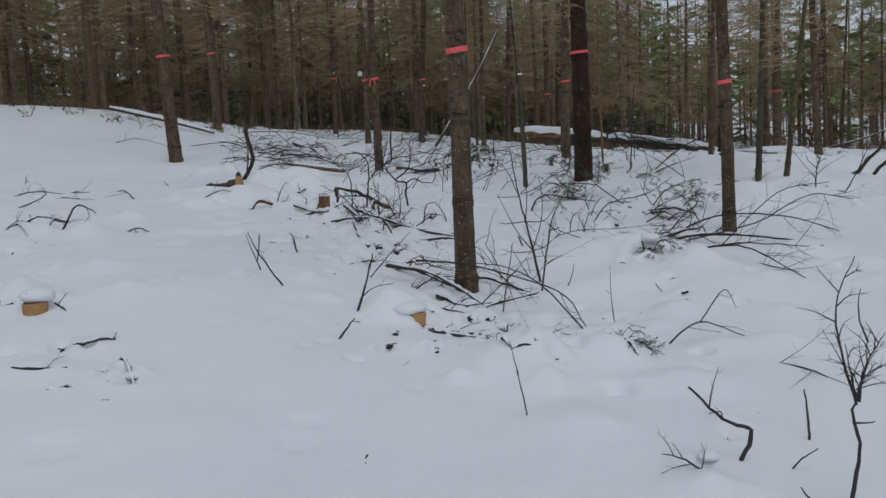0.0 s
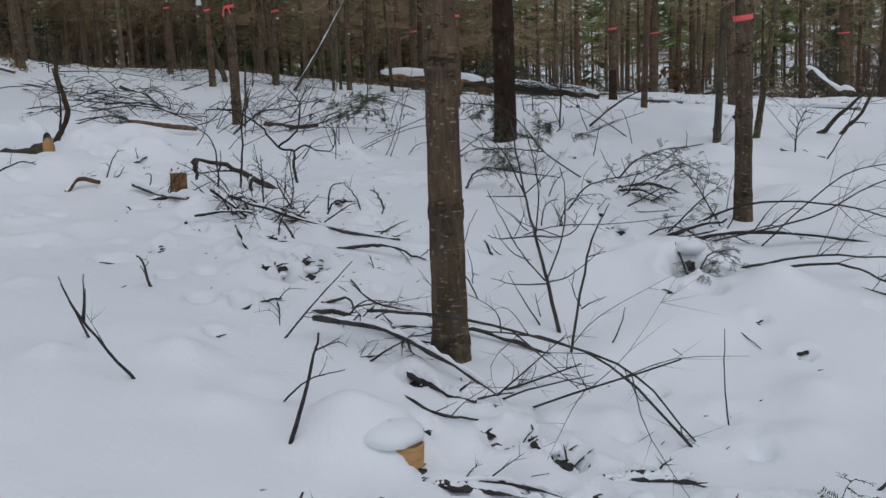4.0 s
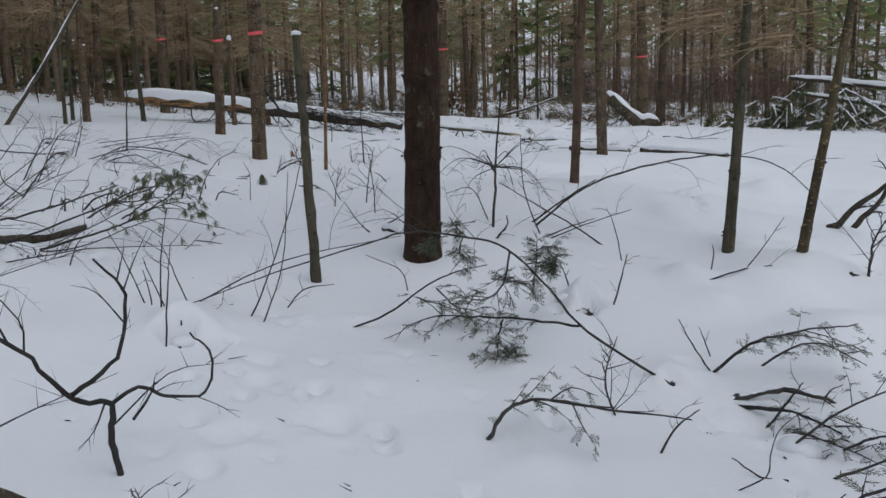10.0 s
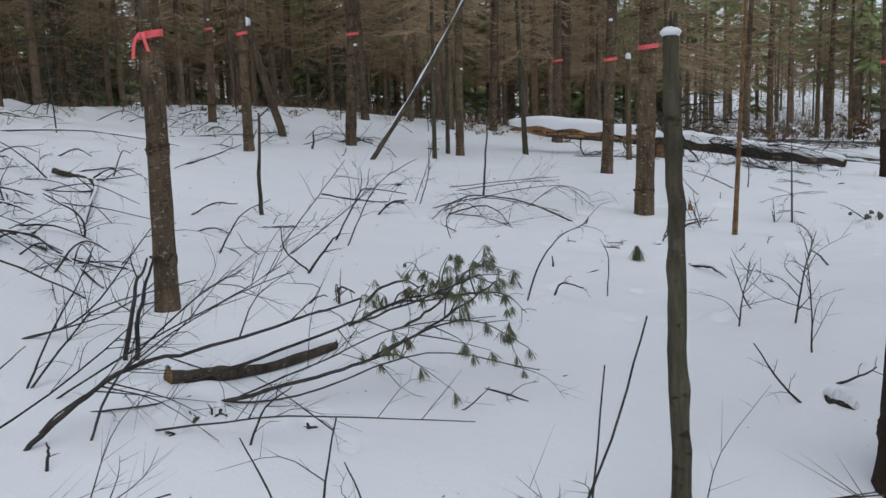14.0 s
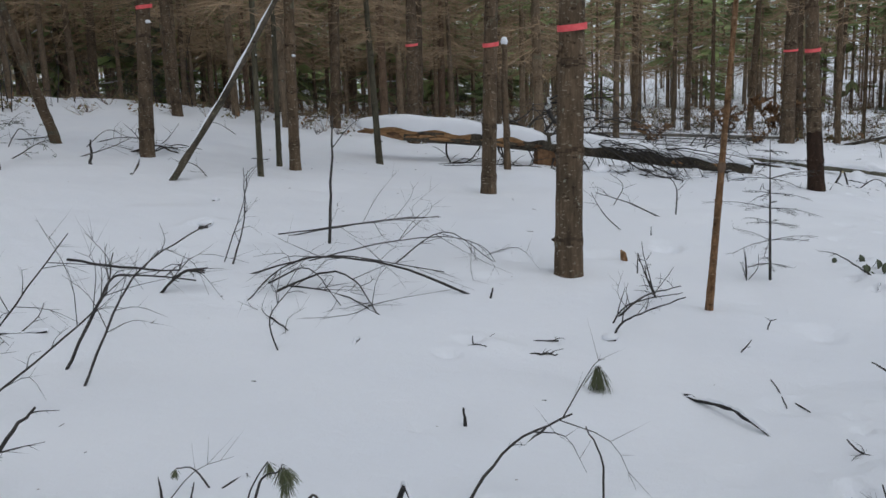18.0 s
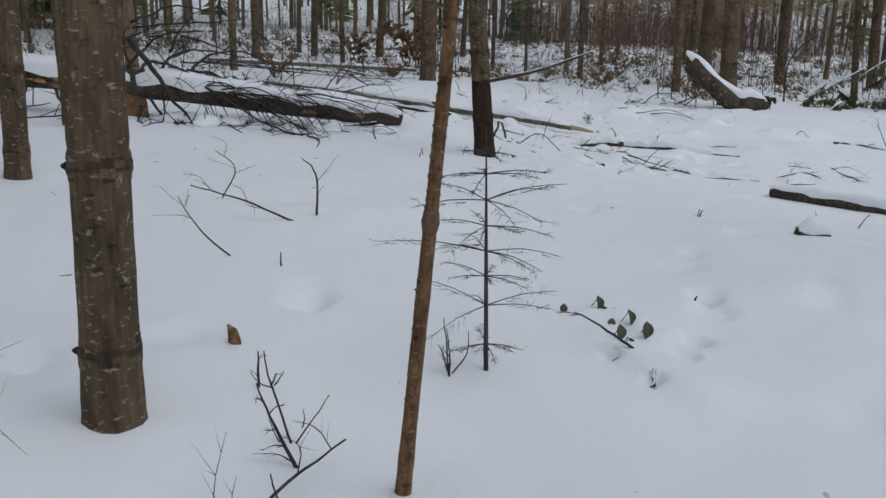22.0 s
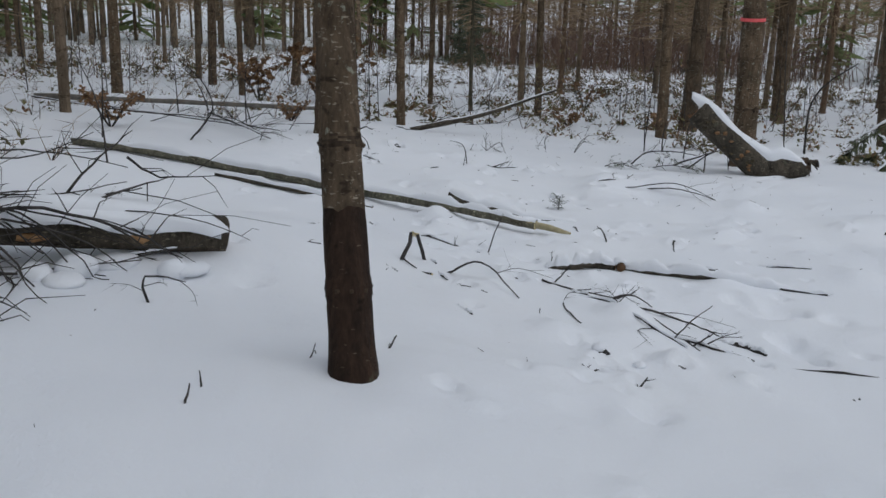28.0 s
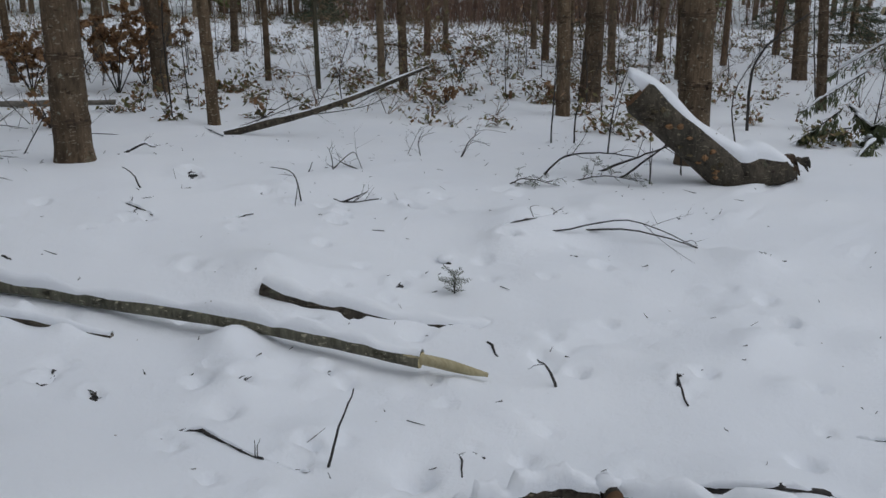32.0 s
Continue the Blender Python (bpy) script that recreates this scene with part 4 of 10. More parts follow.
used, grow = False, random.Random(33)
for gx in np.arange(-18, 42, 2.75):
    for gy in np.arange(-12, 58, 2.75):
        x, y = float(gx) + grow.uniform(-0.9, 0.9), float(gy) + grow.uniform(-0.9, 0.9)
        back = y < 14 and x < 20
        if math.hypot(x - 6, y - 20) > 34:
            continue
        if clear(x, y) or (back and grow.random() < 0.55) or (grow.random() < (0.5 if x > 10 else 0.18)) or (y < 6 and x > -8 and x < 14):
            continue
        ob = FOREST[grow.randrange(5)]
        s = grow.uniform(0.8, 1.15)
        m = Matrix.Translation(at(x, y, -0.03)) @ Matrix.Rotation(grow.uniform(0, 6.28), 4, "Z")
        c = copy_thing(ob, m)
        c.scale = (s, s, grow.uniform(0.9, 1.1))
        PLACED.append((x, y))
for k, (x, y) in enumerate(((-8.5, 30.5), (-6.0, 33.5), (9.5, 35.5), (29.0, 36.0), (33.0, 30.0))):
    FOREST[k].location = at(x, y, -0.03)


# ---- woods far behind ----
def far_woods():
    rnd, s = random.Random(8), Shape()
    for k in range(2500):
        a = rnd.uniform(-2.0, 2.1) if k % 6 else rnd.uniform(0, 6.28)
        side = a > 0.22
        if side and rnd.random() < 0.3:
            continue
        d = (46 if side else 33) + 80 * rnd.random() ** 1.5
        x, y = 6 + d * math.sin(a), 20 + d * math.cos(a)
        z, h, r = hz(x, y), rnd.uniform(8, 12.5), rnd.uniform(0.05, 0.15)
        p = Vector((x, y, z))
        s.tube([p - Vector((0, 0, 0.3)), p + Vector((rnd.gauss(0, 0.1), rnd.gauss(0, 0.1), h))], [r, 0.02], 4, closed=False)
        fir = rnd.random() < (0.07 if side else 0.2)
        green = 0.03 if fir else rnd.uniform(0.10, 0.5)
        for q in range(60 if fir else 46):
            f = rnd.random() ** (1.6 if fir else 1.25)
            if f > 0.6 and q % 2:
                continue
            b = p + Vector((0, 0, h * (0.04 + 0.93 * f) if fir else 2.1 + (h - 2.3) * f))
            g = rnd.uniform(0, 6.28)
            l = (2.4 - 1.8 * f) * rnd.uniform(0.5, 1.1) * (0.8 if fir else 1)
            e = b + Vector((math.cos(g), math.sin(g), rnd.uniform(-0.4, 0.1))) * l
            across = Vector((-math.sin(g), math.cos(g), rnd.gauss(0, 0.5)))
            if f < green:
                s.spike(b, e, 0.022, 1)
                for w in range(3):
                    c = b.lerp(e, rnd.uniform(0.3, 0.9))
                    s.spike(c, c + Vector((rnd.gauss(0, 0.5), rnd.gauss(0, 0.5), rnd.gauss(-0.1, 0.4))), 0.016, 1)
                if q % 2 and not side:
                    s.blade(b.lerp(e, 0.2), e + Vector((rnd.gauss(0, 0.3), rnd.gauss(0, 0.3), rnd.gauss(-0.1, 0.2))), rnd.uniform(0.05, 0.13), across, 1)
            else:
                for w in range(2):
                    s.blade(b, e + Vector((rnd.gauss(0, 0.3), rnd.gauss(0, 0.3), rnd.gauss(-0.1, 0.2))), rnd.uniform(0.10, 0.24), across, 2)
                if q % 9 == 0:
                    s.blade(b.lerp(e, 0.4) + Vector((0, 0, 0.09)), e + Vector((0, 0, 0.09)), rnd.uniform(0.05, 0.12), across, 3)
    tagged(new("far_woods", s.mesh("far_woods", [BARK_FAR_LIT, DEADTWIG, FARNEEDLE_LIT, SNOW], False)), "distant mixed conifer woods on snowy ground", "woods", kind="stuff")


def undergrowth():
    """Low bare brush along the edge of the plantation."""
    rnd, s = random.Random(18), Shape()
    n = 0
    while n < 3400:
        x, y = rnd.uniform(-14, 44), rnd.uniform(19, 60)
        d = math.hypot(x - 5.5, y - 21.5)
        if not ((x > 9 and d > 14.5) or (x <= 9 and y > 30.5) or (x < -5 and y > 21)):
            continue
        n += 1
        p = at(x, y, -0.02)
        h = rnd.uniform(0.08, 0.55) if rnd.random() < 0.88 else rnd.uniform(0.8, 2.2)
        leafy = x > 9 and value_noise(np.float64(x), np.float64(y), 4.0) > 0.02 and rnd.random() < 0.75
        for k in range(rnd.randint(2, 6)):
            a = rnd.uniform(0, 6.28)
            t = p + Vector((math.cos(a) * h * rnd.uniform(0.1, 0.9), math.sin(a) * h * rnd.uniform(0.1, 0.9), h * rnd.uniform(0.3, 1)))
            s.spike(p, t, rnd.uniform(0.003, 0.008), rnd.choice((0, 0, 1, 4)))
            for q in range(3):
                c = p.lerp(t, rnd.uniform(0.3, 0.95))
                s.spike(c, c + Vector((rnd.gauss(0, 0.2), rnd.gauss(0, 0.2), rnd.gauss(0.1, 0.15))) * h * 1.2, 0.004, rnd.choice((0, 1, 4)))
            if leafy or rnd.random() < 0.1:
                for q in range(10):
                    c = p.lerp(t, rnd.uniform(0.15, 1)) + Vector((rnd.gauss(0, 0.08), rnd.gauss(0, 0.08), 0))
                    v = Vector((rnd.gauss(0, 1), rnd.gauss(0, 1), rnd.gauss(-0.3, 0.8))).normalized()
                    s.blade(c, c + v * rnd.uniform(0.06, 0.12), rnd.uniform(0.018, 0.034), v.cross(Vector((0.2, 0.5, 1))).normalized(), rnd.choice((2, 3, 3)))
    tagged(new("undergrowth", s.mesh("undergrowth", [TWIG, DEADTWIG, DRYLEAF, OLIVE, THICKET], False)), "low bare brush with withered olive and brown leaves", "brush", kind="stuff")


def thicket():
    """A dense stand of bare reddish stems on the far side of the clearing."""
    rnd, s = random.Random(52), Shape()
    for k in range(1500):
        u, v = rnd.gauss(0, 5.5), rnd.gauss(0, 2.2)
        x, y = 39.5 + 0.66 * u + 0.75 * v, 50.0 - 0.75 * u + 0.66 * v
        p, h = at(x, y, -0.05), rnd.uniform(1.2, 3.0)
        t = p + Vector((rnd.gauss(0, 0.3), rnd.gauss(0, 0.3), h))
        s.spike(p, t, rnd.uniform(0.012, 0.024))
        for q in range(5):
            c = p.lerp(t, rnd.uniform(0.25, 0.95))
            s.spike(c, c + Vector((rnd.gauss(0, 0.35), rnd.gauss(0, 0.35), rnd.uniform(0.1, 0.8))), 0.012)
    tagged(new("thicket", s.mesh("thicket", [THICKET], False)), "dense bare reddish-brown thicket beyond the clearing", "brush", kind="stuff")


def young_fir(x, y, h, reach, seed):
    """A dark fir clothed to the ground, dusted with snow."""
    rnd = random.Random(seed)
    ob = tagged(new("young_fir"), "dark young fir clothed with boughs to the ground", "tree")
    ob.location = at(x, y, -0.05)
    s = Shape()
    s.tube([Vector((0, 0, -0.1)), Vector((0, 0, h * 0.5)), Vector((0, 0, h))], [0.07, 0.05, 0.01], 7)
    part("trunk", s.mesh("trunk", [BARK_FAR_LIT]), ob)
    part("crown", needle_crown(rnd, 0.25, h, reach, 90, NEEDLE, 0.45, 8, 9, 0.1), ob)


thicket()
for x, y, h, reach, seed in ((31.6, 52.4, 5.0, 1.5, 1), (33.4, 54.5, 4.0, 1.3, 2), (46.0, 40.0, 6.5, 1.8, 4), (41.0, 35.5, 5.0, 1.5, 5), (-9.5, 38.0, 6.5, 1.9, 7), (-3.0, 50.0, 7.0, 1.9, 8), (-16.0, 30.0, 6.5, 1.9, 9)):
    young_fir(x, y, h, reach, seed)
far_woods()
undergrowth()


# ---- logs, stumps and broken stems ----
def rough_tube(s, pts, radii, rnd, sides=14, mat=0, amount=0.06):
    w = [rnd.uniform(0, 6) for _ in range(3)]
    s.tube(pts, radii, sides, mat, squash=lambda k, a: 1 + amount * (math.sin(2 * a + w[0] + 0.7 * k) + 0.6 * math.sin(5 * a + w[1] + 1.9 * k) + 0.4 * math.sin(9 * a + w[2] + 3.1 * k)))


def snow_strip(pts, radii, depth, rnd, arc=1.15, gaps=0.0):
    """Snow lying along the top of a log: a rounded strip with an uneven edge."""
    s, n = Shape(), 9
    rows = []
    fine = spline(pts, 6)
    m = len(fine)
    for k, p in enumerate(fine):
        d = (fine[min(k + 1, m - 1)] - fine[max(k - 1, 0)]).normalized()
        side = d.cross(Vector((0, 0, 1))).normalized()
        up = side.cross(d).normalized()
        f = k / (m - 1)
        r = radii[0] + (radii[-1] - radii[0]) * f
        thick = depth * (0.75 + 0.5 * rnd.random()) * min(1, 4 * f + 0.25, 4 * (1 - f) + 0.25)
        if rnd.random() < gaps:
            thick *= 0.15
        a0, a1 = -arc * rnd.uniform(0.75, 1.15), arc * rnd.uniform(0.75, 1.15)
        row = []
        for q in range(n):
            a = a0 + (a1 - a0) * q / (n - 1)
            g = math.cos(math.pi * (q / (n - 1) - 0.5)) ** 0.6
            row.append(len(s.v))
            s.v.append(p + (side * math.sin(a) + up * math.cos(a)) * (r * 0.985 + thick * g * 0.35) + Vector((0, 0, thick * g * 0.65)))
        rows.append(row)
    for a, b in zip(rows, rows[1:]):
        for q in range(n - 1):
            s.f.append((a[q], b[q], b[q + 1], a[q + 1]))
            s.m.append(0)
    return s.mesh("snow_cap", [SNOW])


def thick_cap(pts, wide, high, rnd, drop=0.35):
    """Deep snow along a trunk: upright sides and a rounded, nearly level top."""
    s, n, fine = Shape(), 13, spline(pts, 9)
    m = len(fine)
    dips = [rnd.uniform(0, 6.28) for _ in range(4)]
    for k, p in enumerate(fine):
        d = fine[min(k + 1, m - 1)] - fine[max(k - 1, 0)]
        side = d.cross(Vector((0, 0, 1))).normalized()
        f = k / (m - 1)
        shape = min(1.0, (0.15 + 7 * f) ** 0.5, (0.10 + 7 * (1 - f)) ** 0.5)
        hh = high * shape * (1 + 0.10 * math.sin(9 * f + dips[0]) + 0.07 * math.sin(23 * f + dips[1]))
        for q in range(n):
            a = math.pi * q / (n - 1)
            c, u = math.cos(a), math.sin(a)
            w = wide * (1 + 0.07 * math.sin(17 * f + dips[2] + (1 if c > 0 else 0))) * (0.6 + 0.4 * shape)
            edge = -drop * wide * (0.6 + 0.4 * math.sin(31 * f + dips[3] + 2 * c)) if q in (0, n - 1) else 0.0
            s.v.append(p + side * w * math.copysign(abs(c) ** 0.55, c) * (1.0 if 0 < q < n - 1 else 0.97) + Vector((0, 0, hh * u**0.6 + edge)))
    for k in range(m - 1):
        for q in range(n - 1):
            a = k * n + q
            s.f.append((a, a + n, a + n + 1, a + 1))
            s.m.append(0)
    for k in (0, m - 1):
        s.f.append(tuple(k * n + q for q in range(n)))
        s.m.append(0)
    return s


def log(name, label, pts, r0, r1, bark=LOGBARK, ends=CUT, snow=0.05, arc=1.1, gaps=0.0, seed=1, category="log"):
    rnd = random.Random(seed)
    fine = spline(pts, 5)
    m = len(fine)
    radii = [r0 + (r1 - r0) * k / (m - 1) for k in range(m)]
    s = Shape()
    rough_tube(s, fine, [r * rnd.uniform(0.94, 1.06) for r in radii], rnd)
    s.m[-1] = s.m[-2] = 1
    ob = tagged(new(name, s.mesh(name, [bark, ends])), label, category)
    if snow:
        part("snow_cap", snow_strip(pts, [r0, r1], snow, rnd, arc, gaps), ob, "soft snow lying along the top")
    return ob


def blob(s, c, rx, ry, rz, rnd, mat=0, rings=6, sides=10, rough=0.12):
    base = len(s.v)
    for i in range(rings + 1):
        t = math.pi * i / rings
        for k in range(sides):
            a = 2 * math.pi * k / sides
            q = 1 + rnd.uniform(-rough, rough)
            s.v.append(Vector(c) + Vector((rx * math.sin(t) * math.cos(a), ry * math.sin(t) * math.sin(a), rz * math.cos(t))) * q)
    for i in range(rings):
        for k in range(sides):
            a, b = base + i * sides + k, base + i * sides + (k + 1) % sides
            s.f.append((a, a + sides, b + sides, b))
            s.m.append(mat)


def snow_blob(parent, c, rx, ry, rz, seed):
    s = Shape()
    blob(s, c, rx, ry, rz, random.Random(seed), 0, 8, 14, 0.05)
    return part("snow_cap", s.mesh("snow_cap", [SNOW]), parent, "rounded cap of snow")


def stump(x, y, r, h, label, tilt=(0, 0), face=CUT, snow=0.05, seed=3, bark=LOGBARK):
    rnd = random.Random(seed)
    s = Shape()
    b = at(x, y, -0.08)
    up = Vector((tilt[0], tilt[1], 1))
    rough_tube(s, [b, b + up * h * 0.4, b + up * (h + 0.07), b + up * (h + 0.08)], [r * 1.12, r, r * 0.97, r * 0.9], rnd, 16)
    s.m[-1] = 1
    ob = tagged(new("tree_stump", s.mesh("tree_stump", [bark, face])), label, "stump")
    if snow:
        wide = 1.05 + max(0.0, snow - 0.05) * 9
        snow_blob(ob, b + up * (h + 0.08) + Vector((0.1 * snow, 0.5 * snow, -0.1 * snow)), r * wide * 1.2, r * wide * 1.3, min(snow, 0.058), seed)
    return ob


def jagged_end(c, d, r, length, mat, rnd, teeth=13):
    """A crown of splinters round a hollow break, one closed surface."""
    s = Shape()
    d = Vector(d).normalized()
    u = d.cross(Vector((0, 0, 1))).normalized()
    w = u.cross(d)
    n = teeth * 3
    out = [rnd.uniform(0.25, 1.0) * length for _ in range(teeth)]
    for ring in range(4):
        for k in range(n):
            a = 2 * math.pi * k / n
            e = u * math.cos(a) + w * math.sin(a)
            l = out[k // 3] if k % 3 == 1 else 0.12 * length * rnd.random()
            rr, z = ((1.0, -0.14), (1.01, 0.0), (0.9, l), (0.55, -0.3 * length + 0.4 * l * rnd.random()))[ring]
            s.v.append(Vector(c) + e * r * rr + d * z)
    for ring in range(3):
        for k in range(n):
            a, b = ring * n + k, ring * n + (k + 1) % n
            s.f.append((a, b, b + n, a + n))
            s.m.append(0)
    s.f.append(tuple(range(3 * n, 4 * n)))
    s.m.append(0)
    return s.mesh("splintered_end", [mat], False)


# soaked lower bark of the leaning spruce, a shell on its trunk
stem_mesh = [o for o in wet.children if o.name.startswith("trunk")][0].data
rings = [[stem_mesh.vertices[14 * k + q].co.copy() for q in range(14)] for k in range(24)]
rings = [g for g in rings if g[0].z < 0.84]
s = Shape()
for k, g in enumerate(rings):
    c = sum(g, Vector()) / 14
    grow = 1.05 + 0.07 * math.exp(-(((c.z - 0.76) / 0.05) ** 2)) if k < len(rings) - 1 else 0.97
    s.v += [c + (v - c) * grow * wr for v, wr in zip(g, [random.Random(31 * k + q).uniform(0.995, 1.015) for q in range(14)])]
for k in range(len(rings) - 1):
    for q in range(14):
        a, b = 14 * k + q, 14 * k + (q + 1) % 14
        s.f.append((a, b, b + 14, a + 14))
        s.m.append(0)
part("lower_bark", s.mesh("lower_bark", [BARK_BLACK]), wet, "soaked blackish bark ending in a swollen ring")
# knotted ring and lifting scales on the slender orange stem
fr = random.Random(12)
s = Shape()
for k in range(4):
    a = 0.5 + k * 1.55
    c = Vector((-0.037 * 0.97, -0.20 * 0.97, 0.97))
    d = Vector((math.cos(a), math.sin(a), 0.05))
    rough_tube(s, [c + d * 0.012 - Vector((0, 0, 0.012)), c + d * 0.020, c + d * 0.026 + Vector((0, 0, 0.003))], [0.0105, 0.009, 0.004], fr, 9, 0, 0.18)
rough_tube(s, [Vector((-0.037 * z, -0.20 * z, z)) for z in (0.935, 0.950, 0.968, 0.986, 1.0)], [0.0205, 0.0230, 0.0248, 0.0230, 0.0205], fr, 14, 0, 0.05)
part("knot_ring", s.mesh("knot_ring", [BARK_RED]), flaky, "dark swollen ring of old branch knots")
for k in range(280):
    z = fr.uniform(0.25, 1.6)
    a = fr.uniform(0, 6.283)
    rr = 0.0250 * (1 - 0.86 * z / 4.2)
    o = Vector((math.cos(a), math.sin(a), 0))
    w = Vector((-math.sin(a), math.cos(a), 0))
    c = Vector((-0.037 * z, -0.20 * z, z)) + o * rr
    h, b, lift = fr.uniform(0.004, 0.012), fr.uniform(0.003, 0.008), fr.uniform(0.0008, 0.0025)
    tilt = w * fr.uniform(-0.5, 0.5) * h
    up = Vector((0, 0, h))
    s = Shape()
    s.v = [c - w * b - o * 0.001, c + w * b - o * 0.001, c + w * b * 0.8 + up * 0.6 + tilt + o * lift * 0.5, c - w * b * 0.7 + up * 0.6 + tilt + o * lift * 0.5, c + up + tilt * 1.5 + o * lift, c + up * 0.5 + tilt - o * 0.002]
    s.f = [(0, 1, 2, 3), (3, 2, 4), (1, 0, 5), (0, 3, 5), (2, 1, 5), (3, 4, 5), (4, 2, 5)]
    s.m = [0] * 7
    part("bark_flake", s.mesh("bark_flake", [BARK_DARK if k % 5 < 2 else BARK_RED]), flaky)
# big windblown log on its broken stub
A, B = Vector((2.25, 27.60, 2.04)), Vector((7.97, 26.78, 1.18))
rnd = random.Random(9)
big = new("windblown_tree")
tagged(big, "windblown trunk with bare orange wood under thick snow", "log")
big.location = at(4.8, 27.2, 0)
shift = Matrix.Translation(-big.location)


def on_big(name, s, mats, label="", smooth=True):
    s.v = [shift @ Vector(p) for p in s.v]
    return part(name, s.mesh(name, mats, smooth), big, label)


def along(f):
    return A.lerp(B, f) + Vector((0, 0, 0.05 * math.sin(3.1 * f)))


s = Shape()
fs = [k / 30 for k in range(31)]
rough_tube(s, [along(f) for f in fs], [(0.155 - 0.02 * f) * min(1, 0.35 + 9 * f) * rnd.uniform(0.95, 1.05) for f in fs], rnd, 16, 0, 0.05)
for k, f in enumerate(s.f[:-2]):
    low = sum(s.v[q][2] for q in f) / len(f) - along(min(1, k // 16 / 30)).z
    s.m[k] = 1 if k // 16 < 3 or (k // 16 < 12 and low > -0.05 + 0.012 * (k // 16) * math.sin(k // 16 * 1.7)) else 0
s.m[-1] = s.m[-2] = 2
on_big("trunk", s, [LOGBARK, BAREWOOD, ROT])
for k in range(16):
    f = rnd.uniform(0.02, 0.42)
    p = along(f) + Vector((0, -0.12, -rnd.uniform(0.03, 0.11)))
    e = along(f + rnd.uniform(0.03, 0.08)) + Vector((0, -0.135, -rnd.uniform(0.05, 0.13)))
    s = Shape()
    rough_tube(s, [p, p.lerp(e, 0.5) + Vector((0, -0.012, 0)), e], [0.012, rnd.uniform(0.022, 0.036), 0.006], rnd, 7, 0, 0.2)
    on_big("splinter", s, [(BAREWOOD, LOGBARK, ROT)[k % 3]], "", False)
s = Shape()
for k in range(9):
    a = k * 0.7
    q = along(0.02) + Vector((0, math.cos(a) * 0.07, math.sin(a) * 0.07))
    s.tube([q, q + Vector((-rnd.uniform(0.08, 0.24), 0.02, rnd.uniform(-0.03, 0.02)))], [0.035, 0.008], 5)
on_big("splintered_end", s, [BAREWOOD], "orange splintered break", False)
on_big("snow_cap", thick_cap([along(f) + Vector((-0.10 if f == 0 else 0, -0.01, 0.05)) for f in (0.0, 0.12, 0.25, 0.36, 0.46)], 0.170, 0.165, rnd), [SNOW], "deep soft snow lying along the top")
on_big("snow_cap", thick_cap([along(f) + Vector((0, -0.02, 0.055)) for f in (0.47, 0.56, 0.66, 0.76, 0.88, 0.99)], 0.168, 0.135, rnd), [SNOW], "deep soft snow lying along the top")
on_big("snow_cap", thick_cap([along(f) + Vector((0, 0.02, 0.06)) for f in (0.68, 0.78, 0.87, 0.95, 1.0)], 0.24, 0.10, rnd, 0.1), [SNOW], "wide slab of snow over the top end")
s = Shape()
for k in range(12):
    p = along(rnd.uniform(0.72, 0.9)) + Vector((0, -rnd.uniform(0.05, 0.13), rnd.uniform(-0.07, 0.05)))
    rough_tube(s, [p, p + Vector((0.08, -0.01, -0.01)), p + Vector((rnd.uniform(0.12, 0.2), -0.01, -0.03))], [0.02, rnd.uniform(0.03, 0.05), 0.01], rnd, 7, 0, 0.25)
on_big("rotten_side", s, [BAREWOOD], "rotten orange-brown wood showing", False)
# square brown stub hanging under the trunk
c = along(0.46)
s = Shape()
n = 16
for ring, (z, g) in enumerate(((-0.06, 0.9), (-0.2, 1.0), (-0.38, 1.06), (-0.5, 1.0))):
    for k in range(n):
        a = 2 * math.pi * k / n
        q = max(abs(math.cos(a)), abs(math.sin(a))) ** -0.7
        rag = rnd.uniform(-0.09, 0.05) if ring == 3 else 0
        s.v.append(c + Vector((math.cos(a) * 0.17 * q * g, math.sin(a) * 0.11 * q * g, z + rag)))
for ring in range(3):
    for k in range(n):
        p, q = ring * n + k, ring * n + (k + 1) % n
        s.f.append((p, p + n, q + n, q))
        s.m.append(0)
s.f.append(tuple(3 * n + k for k in range(n)))
s.m.append(0)
on_big("stub", s, [ROT], "broken brown slab hanging under the trunk", False)


def limb(p, pts, w, twigs, sides=5):
    """A crooked limb of the windblown tree."""
    s = Shape()
    path = spline([p] + [p + Vector(q) for q in pts], 4)
    path = [q + Vector((rnd.gauss(0, w * 0.4), rnd.gauss(0, w * 0.4), rnd.gauss(0, w * 0.4))) for q in path]
    for q in path:
        q.z = max(q.z, hz(q.x, q.y) + 0.005)
    m = len(path)
    s.tube(path, [w * (1 - 0.72 * k / (m - 1)) for k in range(m)], sides)
    for k in range(twigs):
        b = path[rnd.randint(m // 4, m - 2)]
        e = b + Vector((rnd.gauss(0.12, 0.24), rnd.gauss(-0.03, 0.2), rnd.gauss(0.0, 0.16)))
        e.z = max(e.z, hz(e.x, e.y) + 0.005)
        m1 = b.lerp(e, 0.5) + Vector((rnd.gauss(0, 0.03), rnd.gauss(0, 0.03), 0.03))
        s.tube([b, m1, e], [w * 0.36, w * 0.28, 0.0015], 4, closed=False)
    on_big("branch", s, [TWIG])


